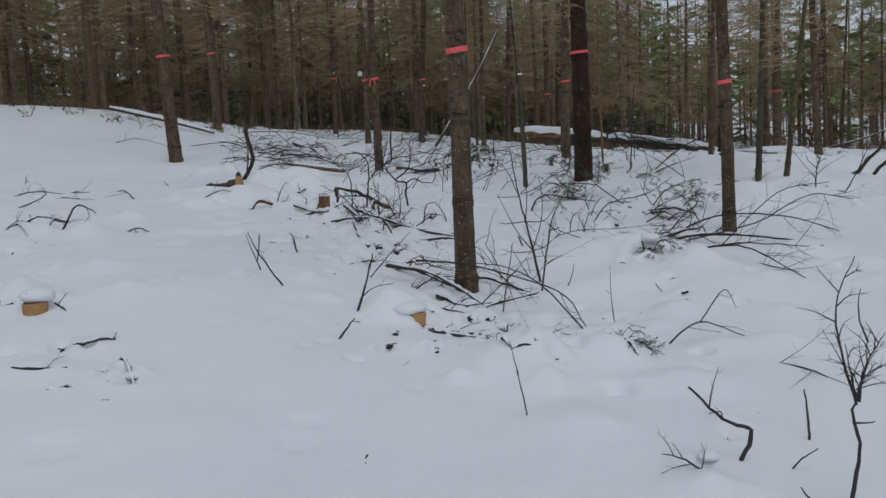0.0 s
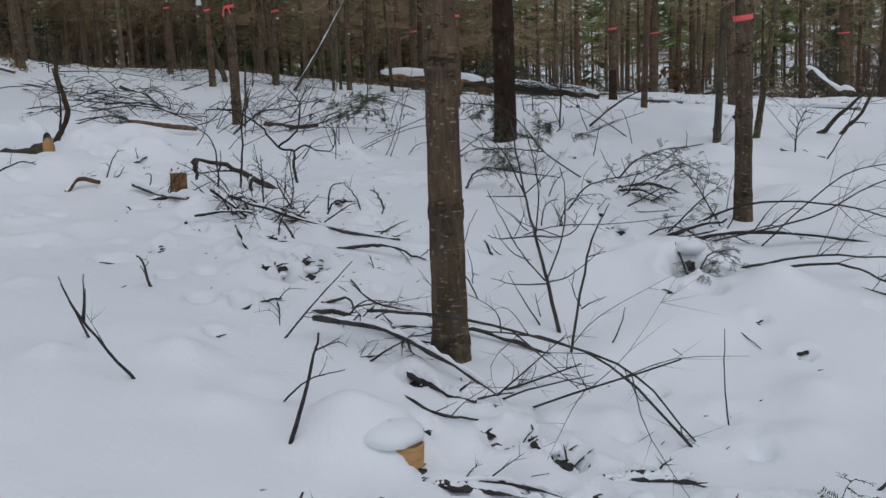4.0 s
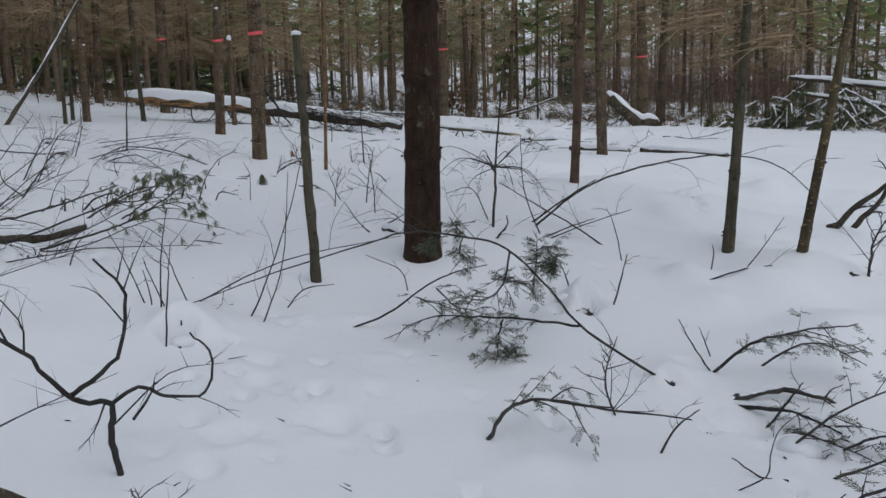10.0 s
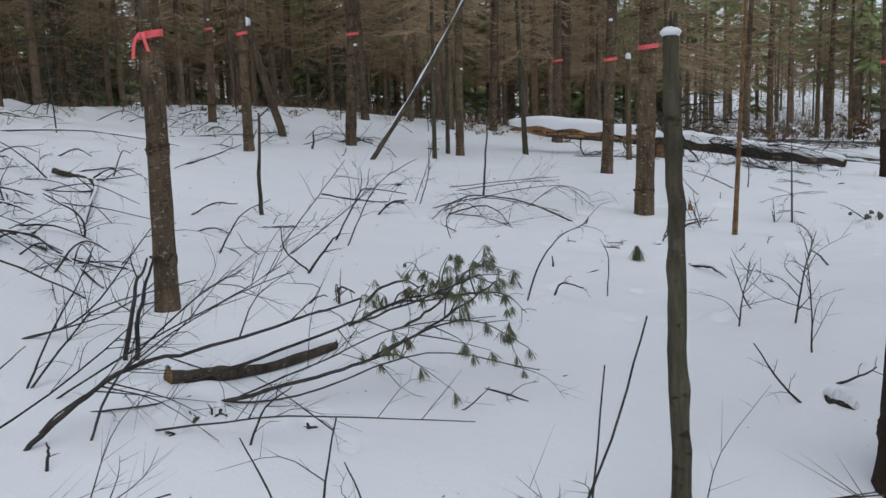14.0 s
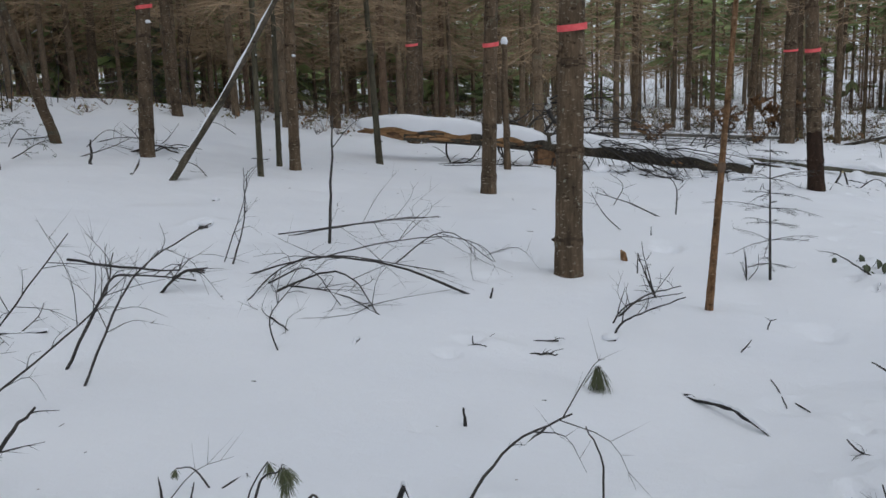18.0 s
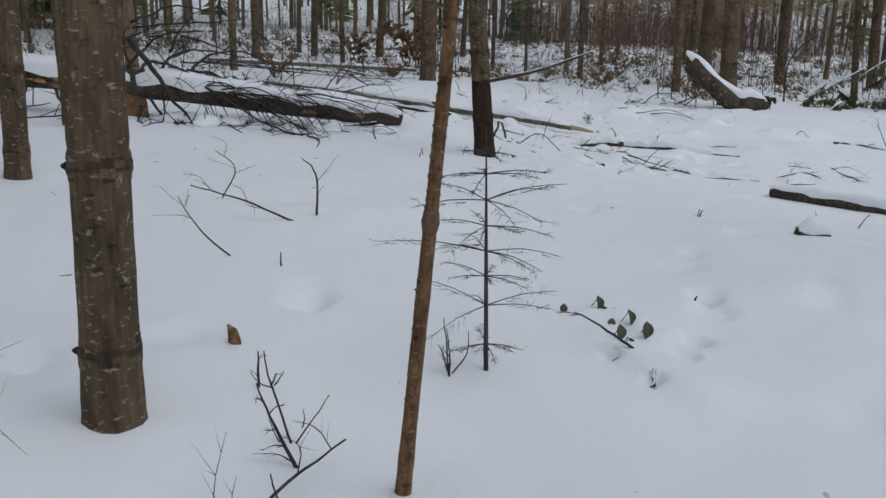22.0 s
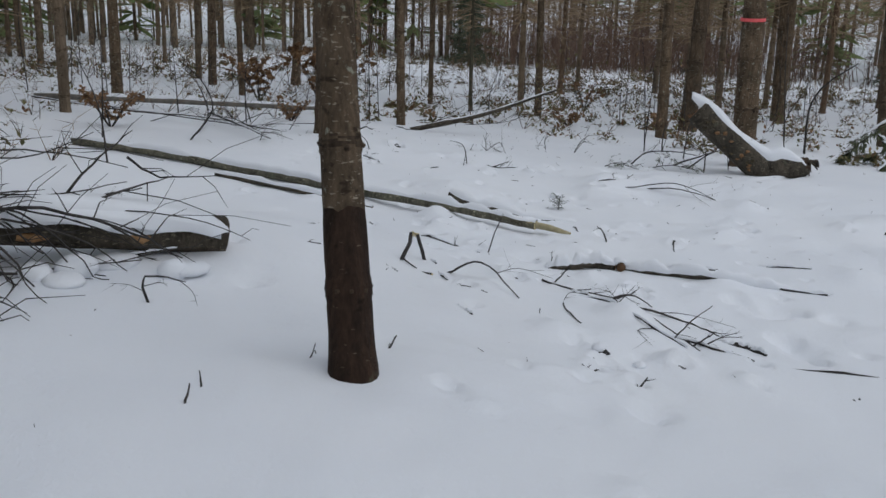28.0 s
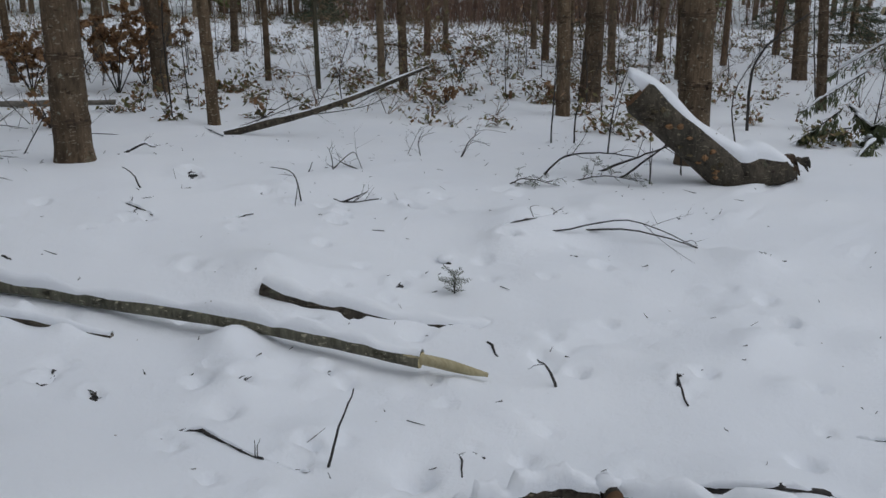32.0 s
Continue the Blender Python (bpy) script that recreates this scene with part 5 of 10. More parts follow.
# crooked limbs under the bare end, looping down to the snow
for f, pts, w in (
    (0.21, ((-0.05, -0.15, -0.30), (0.05, -0.25, -0.52), (0.30, -0.3, -0.40), (0.62, -0.3, -0.34)), 0.017),
    (0.30, ((-0.15, -0.2, -0.22), (-0.45, -0.3, -0.42), (-0.75, -0.35, -0.62)), 0.014),
    (0.33, ((0.05, -0.25, -0.28), (0.28, -0.4, -0.60), (0.55, -0.5, -0.85)), 0.020),
    (0.34, ((-0.02, -0.3, -0.36), (-0.30, -0.45, -0.36), (-0.70, -0.5, -0.46), (-0.95, -0.5, -0.62)), 0.014),
    (0.40, ((0.10, -0.2, -0.30), (-0.15, -0.4, -0.56), (-0.50, -0.5, -0.60)), 0.012),
    (0.48, ((0.12, -0.3, -0.3), (0.35, -0.5, -0.52), (0.62, -0.6, -0.55)), 0.018),
    (0.52, ((-0.10, -0.3, -0.26), (-0.30, -0.5, -0.50), (-0.45, -0.7, -0.58)), 0.012),
):
    limb(along(f), pts, w, 5)
# limbs lying over the snow on its back and rising beyond it
for f, pts, w in (
    (0.33, ((0.12, -0.05, 0.16), (0.36, -0.1, 0.26), (0.60, -0.1, 0.42)), 0.020),
    (0.40, ((0.15, 0.05, 0.22), (0.42, 0.1, 0.40), (0.75, 0.15, 0.52)), 0.022),
    (0.44, ((0.2, 0.1, 0.2), (0.55, 0.15, 0.46), (1.05, 0.2, 0.50)), 0.024),
    (0.47, ((-0.05, 0.1, 0.32), (-0.25, 0.15, 0.65)), 0.014),
    (0.50, ((0.22, 0.0, 0.28), (0.6, 0.05, 0.36), (1.1, 0.05, 0.26)), 0.020),
    (0.55, ((0.25, -0.05, 0.3), (0.7, -0.1, 0.38), (1.3, -0.1, 0.10)), 0.018),
):
    limb(along(f), pts, w, 7)
# crossing dead limbs over and before the trunk
for p, pts, w, count in (
    ((4.86, 27.02, 2.16), ((0.19, -0.08, -0.31), (0.37, -0.20, -0.63), (0.46, -0.47, -0.86)), 0.034, 2),
    ((4.92, 27.12, 1.75), ((0.18, 0.08, 0.16), (0.39, -0.06, 0.12), (0.63, -0.14, -0.01), (0.90, -0.23, -0.17)), 0.022, 4),
    ((5.34, 27.26, 1.84), ((0.16, -0.23, -0.11), (0.43, -0.47, -0.31), (0.71, -0.71, -0.54), (0.94, -1.04, -0.65), (1.06, -1.16, -0.67)), 0.018, 5),
    ((5.49, 27.14, 1.81), ((0.22, -0.08, -0.03), (0.50, -0.17, -0.15), (0.83, -0.32, -0.28), (1.06, -0.56, -0.46), (1.18, -0.78, -0.63)), 0.018, 6),
    ((5.39, 27.35, 1.98), ((0.12, 0.03, 0.21), (0.33, 0.05, 0.44)), 0.018, 4),
    ((5.00, 27.31, 2.27), ((0.59, 0.02, 0.03), (1.05, 0.05, 0.05), (1.31, 0.01, 0.10)), 0.014, 4),
    ((4.96, 27.21, 2.32), ((0.19, -0.03, 0.07), (0.43, 0.04, 0.16), (0.82, 0.08, 0.12), (1.10, 0.15, 0.08)), 0.016, 3),
    ((5.55, 27.43, 2.18), ((0.30, -0.04, -0.11), (0.48, -0.07, -0.18)), 0.014, 4),
    ((6.09, 27.45, 2.24), ((0.14, -0.12, -0.22), (0.41, -0.26, -0.47)), 0.009, 3),
    ((5.53, 27.43, 1.88), ((0.50, -0.07, -0.03), (1.15, -0.16, -0.09), (1.56, -0.22, -0.13), (1.93, -0.38, -0.23)), 0.01, 5),
    ((5.80, 26.99, 1.69), ((0.37, -0.05, -0.05), (1.09, -0.16, -0.12), (1.61, -0.03, -0.13)), 0.01, 4),
    ((5.70, 27.21, 1.80), ((0.07, -0.21, -0.14), (0.28, -0.39, -0.34)), 0.02, 3),
    ((7.02, 26.87, 1.55), ((0.25, 0.12, 0.18), (0.49, 0.18, 0.33)), 0.01, 3),
    ((7.46, 27.05, 1.71), ((0.16, -0.12, -0.12), (0.53, -0.18, -0.14)), 0.01, 4),
    ((6.96, 26.82, 1.46), ((0.37, -0.00, 0.08), (0.69, 0.00, 0.14)), 0.012, 3),
    ((6.91, 26.88, 1.52), ((0.26, -0.19, -0.12), (0.46, -0.37, -0.28)), 0.012, 3),
    ((5.99, 26.86, 1.26), ((0.06, -0.31, -0.04), (0.08, -0.62, -0.06)), 0.014, 3),
    ((6.31, 26.82, 1.34), ((0.29, -0.24, -0.18), (0.16, -0.63, -0.18)), 0.009, 3),
    ((5.77, 26.94, 1.33), ((-0.02, -0.35, -0.08), (-0.07, -0.75, -0.09)), 0.01, 4),
    ((5.41, 27.00, 1.38), ((-0.15, -0.23, -0.07), (-0.28, -0.41, -0.06)), 0.012, 3),
    ((4.96, 27.11, 1.45), ((-0.13, -0.28, -0.09), (-0.14, -0.48, -0.10)), 0.016, 3),
    ((6.41, 27.41, 2.21), ((0.26, -0.04, -0.19), (0.41, -0.16, -0.35)), 0.007, 2),
    ((5.22, 27.38, 2.19), ((0.18, -0.03, 0.03), (0.53, -0.08, -0.12)), 0.008, 4),
    ((6.24, 27.23, 1.84), ((0.59, -0.08, -0.10), (1.06, -0.05, 0.02)), 0.008, 5),
    ((6.34, 27.01, 1.63), ((0.11, 0.08, 0.11), (0.38, 0.05, 0.24)), 0.007, 3),
    ((6.39, 26.70, 1.17), ((0.39, -0.06, -0.00), (0.94, -0.14, -0.01)), 0.012, 3),
    ((6.39, 26.10, 1.17), ((-0.04, -0.30, 0.01), (-0.17, -0.58, 0.02), (-0.35, -0.86, 0.03)), 0.01, 3),
):
    limb(Vector(p), pts, w, count)
# brush of long limbs towards the top of the tree
for k in range(50):
    f = rnd.choice((rnd.uniform(0.48, 0.7), rnd.uniform(0.56, 0.8), rnd.uniform(0.5, 0.72)))
    sd = rnd.choice((-1, -1, -1, 1))
    l = rnd.uniform(0.5, 1.7) * (1.3 - 0.6 * f)
    d = Vector((rnd.uniform(0.25, 1.0), sd * rnd.uniform(0.15, 0.7), 0)).normalized() * l
    rise, fall = rnd.uniform(-0.05, 0.16) * (1.2 - f), -rnd.uniform(0.15, 0.6)
    limb(along(f), ((d.x * 0.45, d.y * 0.45, rise * l), (d.x * 0.8, d.y * 0.85, rise * 0.5 * l + fall * 0.4), (d.x, d.y, fall)), rnd.uniform(0.006, 0.014), 3, 4)
for k in range(16):
    p = along(rnd.uniform(0.5, 0.95)) + Vector((rnd.gauss(0, 0.05), -rnd.uniform(0.15, 0.55), 0))
    q = at(p.x, p.y, rnd.uniform(0.0, 0.05))
    s = Shape()
    blob(s, q, rnd.uniform(0.08, 0.18), rnd.uniform(0.08, 0.14), rnd.uniform(0.04, 0.08), random.Random(300 + k), 0, 8, 14, 0.05)
    on_big("snow_cap", s, [SNOW], "rounded cushion of snow")
# broken butt leaning out of its own root mound
lo, hi = Vector((15.68, 27.66, 0.80)), Vector((15.22, 28.35, 1.50))
bent = new("broken_log")
tagged(bent, "leaning broken log with mossy brown bark and thick snow on top", "log")
bent.location = at(15.68, 27.66, 0)
inv = Matrix.Translation(-bent.location)


def on_bent(name, s, mats, label="", smooth=True):
    s.v = [inv @ Vector(p) for p in s.v]
    return part(name, s.mesh(name, mats, smooth), bent, label)


s = Shape()
rough_tube(s, [hi.lerp(lo, f) for f in (0.0, 0.04, 0.2, 0.4, 0.6, 0.8, 1.0, 1.12)], [0.150, 0.165, 0.160, 0.166, 0.162, 0.170, 0.178, 0.12], rnd, 18, 0, 0.035)
s.m[-1] = s.m[-2] = 1
on_bent("trunk", s, [LOGBARK, ROT])
way = (hi - lo).normalized()
s = Shape()
for k in range(15):
    a = k * 0.42
    e = way.cross(Vector((math.cos(a), math.sin(a), 0.2))).normalized()
    q = hi + e * 0.125 - way * 0.04
    s.tube([q, q + way * rnd.uniform(0.03, 0.10) + e * 0.004], [rnd.uniform(0.02, 0.034), 0.007], 5)
on_bent("splintered_end", s, [ROT], "short ragged brown break", False)
for k in range(26):
    f, a = rnd.random(), rnd.uniform(-1.3, 1.3)
    o = (Vector((-0.62, -0.62, -0.35)) + Vector((0.7, -0.7, 0)) * a * 0.6).normalized()
    o = (o - way * o.dot(way)).normalized()
    c = lo.lerp(hi, f) + o * 0.164
    s = Shape()
    blob(s, c, 0.02 + 0.02 * rnd.random(), 0.02 + 0.02 * rnd.random(), 0.012 + 0.018 * rnd.random(), rnd, 0, 4, 7, 0.3)
    on_bent("bark_scale", s, [(BARK_ORANGE, LOGBARK, BARK_YELLOW)[k % 3]], "", False)
end = Vector((16.10, 27.25, 0.78))
s = Shape()
rough_tube(s, [lo + Vector((0, 0, 0.02)), lo.lerp(end, 0.4) + Vector((0, 0, 0.05)), lo.lerp(end, 0.8) + Vector((0, 0, 0.06)), end + Vector((0, 0, 0.03))], [0.16, 0.15, 0.13, 0.07], rnd, 14, 0, 0.10)
on_bent("root", s, [LOGBARK], "torn root end in the snow")
for k in range(26):
    f = rnd.random()
    p = lo.lerp(end, 0.70 + 0.28 * f) + Vector((rnd.gauss(0, 0.05), rnd.gauss(0, 0.05), rnd.uniform(0.02, 0.16)))
    d = Vector((rnd.uniform(0.3, 1.0), rnd.uniform(-0.8, 0.1), rnd.uniform(-0.7, -0.2))) * rnd.uniform(0.08, 0.17)
    e = p + d
    e.z = max(e.z, hz(e.x, e.y) - 0.01)
    s = Shape()
    rough_tube(s, spline([p, p.lerp(e, 0.5) + Vector((0, 0, 0.05)), e], 2), [0.012, 0.022, 0.026, 0.018, 0.006], rnd, 6, 0, 0.25)
    on_bent("bark_strip", s, [BARK_DARK if k % 3 else LOGBARK], "", False)


up = Vector((0.04, 0.04, 0.10))
on_bent("snow_cap", thick_cap([hi + way * 0.10 + up, hi.lerp(lo, 0.3) + up, hi.lerp(lo, 0.7) + up, lo + Vector((0.08, 0.0, 0.15)), lo.lerp(end, 0.45) + Vector((0.02, 0.05, 0.14)), end + Vector((0, 0.06, 0.08))], 0.145, 0.15, rnd), [SNOW], "thick soft snow along the top")

log("felled_log", "snow-topped felled log with peeling grey bark", [at(9.72, 22.69, 0.05), at(9.92, 21.95, 0.045), at(10.0, 21.25, 0.03)], 0.062, 0.055, LOGBARK, GREYWOOD, 0.05, 1.2, 0.0, 21)
log("felled_log", "second snow-topped felled log half sunk in snow", [at(10.55, 21.55, 0.035), at(10.75, 20.9, 0.03), at(10.9, 19.7, 0.02)], 0.06, 0.055, LOGBARK, GREYWOOD, 0.05, 1.2, 0.0, 22)
log("cut_block", "short cut block under a thick cushion of snow", [at(7.77, 21.13, 0.008), at(7.99, 21.01, 0.008)], 0.034, 0.034, LOGBARK, LOGBARK, 0.085, 1.35, 0.0, 23)
pole = log("split_pole", "long snapped grey pole with pale split end", [at(8.55, 31.9, 0.05), at(9.1, 30.8, 0.05), at(9.7, 29.65, 0.05), at(10.07, 29.02, 0.05), at(10.62, 28.05, 0.08), at(10.9, 27.4, 0.085), at(11.08, 26.98, 0.07)], 0.048, 0.040, POLEBARK, SPLIT, 0.055, 0.95, 0.25, 24)
s = Shape()
rough_tube(s, spline([at(10.98, 27.2, 0.08), at(11.1, 26.93, 0.065), at(11.22, 26.68, 0.035)], 3), [0.022, 0.030, 0.030, 0.028, 0.025, 0.018, 0.008], rnd, 10, 0, 0.22)
part("split_end", s.mesh("split_end", [SPLIT]), pole, "pale yellow split wood")
log("split_pole", "thin broken pole beside a longer one", [at(9.3, 29.8, 0.02), at(9.8, 28.9, 0.02), at(10.2, 28.3, 0.0)], 0.028, 0.02, LOGBARK, GREYWOOD, 0.04, 1.1, 0.1, 25)
log("buried_log", "dark log end sticking out of snow", [at(11.10, 28.25, 0.03), at(11.35, 27.85, -0.015), at(11.9, 27.1, -0.09)], 0.06, 0.05, LOGBARK, ROT, 0.05, 1.2, 0.1, 26)
log("buried_log", "curved dark log mostly buried in snow", [at(10.38, 26.13, -0.03), at(10.43, 26.03, 0.015), at(10.56, 25.96, 0.035), at(10.67, 25.88, 0.035), at(10.75, 25.75, 0.02)], 0.036, 0.030, LOGBARK, CUT, 0.07, 1.15, 0.18, 27)
knot = log("cut_block", "snow-capped stub with a red-brown sawn face", [at(10.80, 25.76, 0.03), at(10.735, 25.68, 0.035)], 0.034, 0.034, LOGBARK, ROT, 0.0, 1.0, 0.0, 41)
s = Shape()
blob(s, at(10.78, 25.74, 0.062), 0.055, 0.055, 0.034, rnd, 0, 5, 9, 0.2)
part("snow_cap", s.mesh("snow_cap", [SNOW]), knot, "soft round snow cap")
log("buried_log", "low snow-covered log with a strip of bark showing", [at(10.82, 25.74, 0.0), at(10.94, 25.45, 0.01), at(11.1, 25.12, 0.0), at(11.36, 24.86, -0.015), at(11.52, 24.62, -0.035)], 0.034, 0.026, LOGBARK, CUT, 0.06, 1.35, 0.15, 28)
log("leaning_pole", "thin dead pole leaning up out of the snow", [at(13.56, 32.27, 0.0), at(14.5, 31.7, 0.33), Vector((15.4, 31.05, 1.55)) - Vector((0, 0, 0.02))], 0.046, 0.018, LOGBARK, LOGBARK, 0.014, 0.6, 0.45, 29)
log("leaning_pole", "snow-dusted pole lying across the far edge", [at(9.6, 37.5, 0.1), at(12.0, 36.2, 0.15), at(14.0, 35.4, 0.12)], 0.06, 0.04, GREYWOOD, GREYWOOD, 0.03, 0.9, 0.2, 30)
log("cut_log", "sawn log with a pale orange cut face under snow", [at(-2.98, 13.02, 0.06), at(-3.3, 13.12, 0.02), at(-3.85, 13.25, -0.05)], 0.115, 0.11, LOGBARK, CUT, 0.20, 1.25, 0.0, 31)
log("peeled_log", "thin peeled reddish log lying on snow", [at(-2.35, 14.12, 0.08), at(-1.95, 14.3, 0.10), at(-1.62, 14.5, 0.07)], 0.035, 0.03, BARK_RED, ROT, 0.035, 0.8, 0.1, 32)
log("peeled_log", "short weathered stick bent over the snow", [at(-2.50, 11.40, -0.01), at(-2.42, 11.55, 0.085), at(-2.27, 11.68, 0.03)], 0.022, 0.02, ROT, CUT, 0.02, 0.8, 0.0, 33)
log("bark_slab", "slab of grey-green bark poking from snow", [at(-1.94, 11.46, 0.05), at(-1.67, 11.04, 0.04), at(-1.38, 10.40, 0.00)], 0.024, 0.014, LOGBARK, ROT, 0.03, 1.3, 0.15, 34)
log("dead_log", "dark dead log under a pine bough", [at(-0.80, 15.10, 0.025), at(-0.45, 15.42, 0.03), at(-0.12, 15.8, 0.02)], 0.042, 0.034, LOGBARK, ROT, 0.05, 0.9, 0.2, 35)
log("cut_log", "sawn log end showing among brush and snow", [at(-6.0, 11.2, 0.05), at(-6.6, 11.5, 0.05)], 0.08, 0.08, LOGBARK, CUT, 0.08, 1.1, 0.0, 36)
log("fallen_pole", "long snow-covered pole on the crest of the slope", [at(-8.2, 22.5, 0.2), at(-6.6, 21.9, 0.15), at(-5.4, 21.4, 0.08)], 0.045, 0.03, LOGBARK, CUT, 0.06, 1.1, 0.0, 37)
# pale fallen poles hung up to the side
log("hung_trunk", "dark fallen trunk hung across other stems under snow", [Vector((22.77, 28.8, 1.87)), Vector((24.0, 27.55, 1.66)), Vector((26.0, 25.4, 1.18)), at(28.5, 22.8, 0.05)], 0.06, 0.10, LOGBARK, SPLIT, 0.10, 1.1, 0.08, 38, "log")
log("hung_trunk", "thinner fallen pole with snow along its top", [Vector((21.3, 27.37, 1.47)), Vector((23.19, 25.81, 1.04)), at(25.9, 23.6, 0.05)], 0.045, 0.075, LOGBARK, SPLIT, 0.06, 1.1, 0.0, 39, "log")
log("leaning_snag", "grey dead trunk leaning between spruces with snow on it", [at(-0.26, 24.41, -0.05), at(0.45, 24.4, 1.0), at(1.18, 24.4, 2.25), at(1.6, 24.4, 3.1)], 0.040, 0.018, LOGBARK, SPLIT, 0.022, 0.85, 0.35, 40, "tree")

stump(-0.27, 6.28, 0.068, 0.005, "low orange-sided stump under a snow cushion", (0.1, -0.1), ROT, 0.0, 51, CUT)
old = stump(-1.53, 11.15, 0.068, 0.20, "splintered stump with bare brown wood", (0.05, 0.0), BARK_ORANGE, 0.02, 52, BARK_ORANGE)
part("splintered_end", jagged_end(at(-1.52, 11.15, 0.20), (0.05, 0.02, 1), 0.067, 0.035, BARK_ORANGE, random.Random(14), 6), old, "pale splintered rim")
stump(-2.81, 5.98, 0.085, 0.06, "sawn stump with dark bark in snow", (0, 0), ROT, 0.0, 53, CUT)
s = Shape()
q = at(3.41, 20.95, -0.045)
lean = Vector((-0.12, 0.17, 1)).normalized()
rough_tube(s, [q, q + lean * 0.06, q + lean * 0.105, q + lean * 0.135 + Vector((-0.014, 0.0, 0.0))], [0.021, 0.024, 0.020, 0.005], rnd, 12, 0, 0.16)
peg = tagged(new("broken_peg", s.mesh("broken_peg", [BARK_ORANGE], False)), "short orange splintered peg poking out of snow", "stump")
stump(2.43, 10.84, 0.062, 0.08, "small brown stump under a thick snow cushion", (0, 0), ROT, 0.09, 55, ROT)


def broken_stem(x, y, r, top, label, snow=0.05, bark=BARK_GREEN, seed=5):
    rnd = random.Random(seed)
    s = Shape()
    b, n = at(x, y, -0.15), 26
    pts = [b.lerp(top, k / n) + Vector((rnd.gauss(0, 0.003), rnd.gauss(0, 0.003), 0)) for k in range(n + 1)]
    radii = [r * (1.12 - 0.3 * k / n) * (1 + (0.12 if k % 6 == 3 else 0)) * rnd.uniform(0.96, 1.04) for k in range(n + 1)]
    rough_tube(s, pts, radii, rnd, 12, 0, 0.03)
    for k in range(5):
        a = k * 1.3
        q = top + Vector((math.cos(a), math.sin(a), 0)) * r * 0.5
        s.tube([q - Vector((0, 0, 0.05)), q + Vector((0, 0, rnd.uniform(0.02, 0.09)))], [r * 0.4, 0.004], 5)
    ob = tagged(new("snapped_tree", s.mesh("snapped_tree", [bark])), label, "tree")
    if snow:
        snow_blob(ob, top + Vector((0, 0, snow * 0.6)), r * 1.1, r * 1.1, snow, seed)
    return ob


drift = bpy.data.objects["tree_stump"]
snow_blob(drift, at(-0.27, 6.28, 0.02) + Vector((-0.04, 0.03, 0)), 0.125, 0.115, 0.05, 81)
snow_blob(bpy.data.objects["tree_stump.002"], at(-2.81, 6.03, 0.085), 0.12, 0.11, 0.055, 82)
broken_stem(1.25, 14.17, 0.034, Vector((1.25, 14.33, 2.66)), "snapped green-brown pole with a snow cap", 0.02, BARK_GREEN, 61)
broken_stem(-1.85, 27.3, 0.066, Vector((-2.38, 27.2, 3.95)), "leaning broken spruce stem with snow on its top", 0.09, BARK, 62)
broken_stem(4.05, 26.4, 0.045, Vector((4.05, 26.4, 3.1)), "snapped spruce stem capped with snow", 0.06, BARK, 63)


# ---- branches and twigs: builders ----
br = random.Random(77)


def ground_points(pts, r):
    """Plan points with heights over the snow, as places; what lies on the snow is sunk by half."""
    out = []
    for x, y, h in pts:
        out.append(at(x, y, h if abs(h) > 0.03 else r * 0.3))
    if abs(pts[0][2]) < 0.05:
        d = (out[0] - out[1]).normalized()
        out[0] = out[0] + d * 0.02 - Vector((0, 0, 0.02))
    return out


def wobbled(path, amount):
    return [p + Vector((br.gauss(0, amount), br.gauss(0, amount), br.gauss(0, amount))) for p in path]


def over(p):
    p.z = max(p.z, hz(p.x, p.y) + 0.004)
    return p


def side_twig(parent, path, f, length, r, forks=4, name="side_twig", spread=1.0):
    k = min(int(f * (len(path) - 1)), len(path) - 2)
    p = path[k].lerp(path[k + 1], f * (len(path) - 1) - k)
    d = (path[k + 1] - path[k]).normalized()
    n = Vector((br.gauss(0, 1), br.gauss(0, 1), br.gauss(0.25, 0.6)))
    n = (n - d * n.dot(d)).normalized()
    e = (d * br.uniform(0.5, 1.1) + n * spread).normalized()
    m = p + e * length * 0.5 + Vector((br.gauss(0, 0.06), br.gauss(0, 0.06), br.gauss(0, 0.04))) * length
    t = p + e * length + Vector((br.gauss(0, 0.15), br.gauss(0, 0.15), br.gauss(-0.12, 0.12))) * length
    pts = spline([p, over(m), over(t)], 3)
    s = Shape()
    s.tube(pts, [r * (1 - 0.75 * q / 6) for q in range(7)], 4, closed=False)
    for q in range(forks):
        b = pts[br.randint(1, 5)]
        g = (e + Vector((br.gauss(0, 0.7), br.gauss(0, 0.7), br.gauss(0, 0.5)))).normalized()
        c = over(b + g * length * br.uniform(0.2, 0.5))
        s.spike(b, c, r * 0.42)
    part(name, s.mesh(name, [TWIG]), parent)
    return pts


def size_word(r):
    return "thick" if r > 0.017 else "slender" if r > 0.009 else "thin"


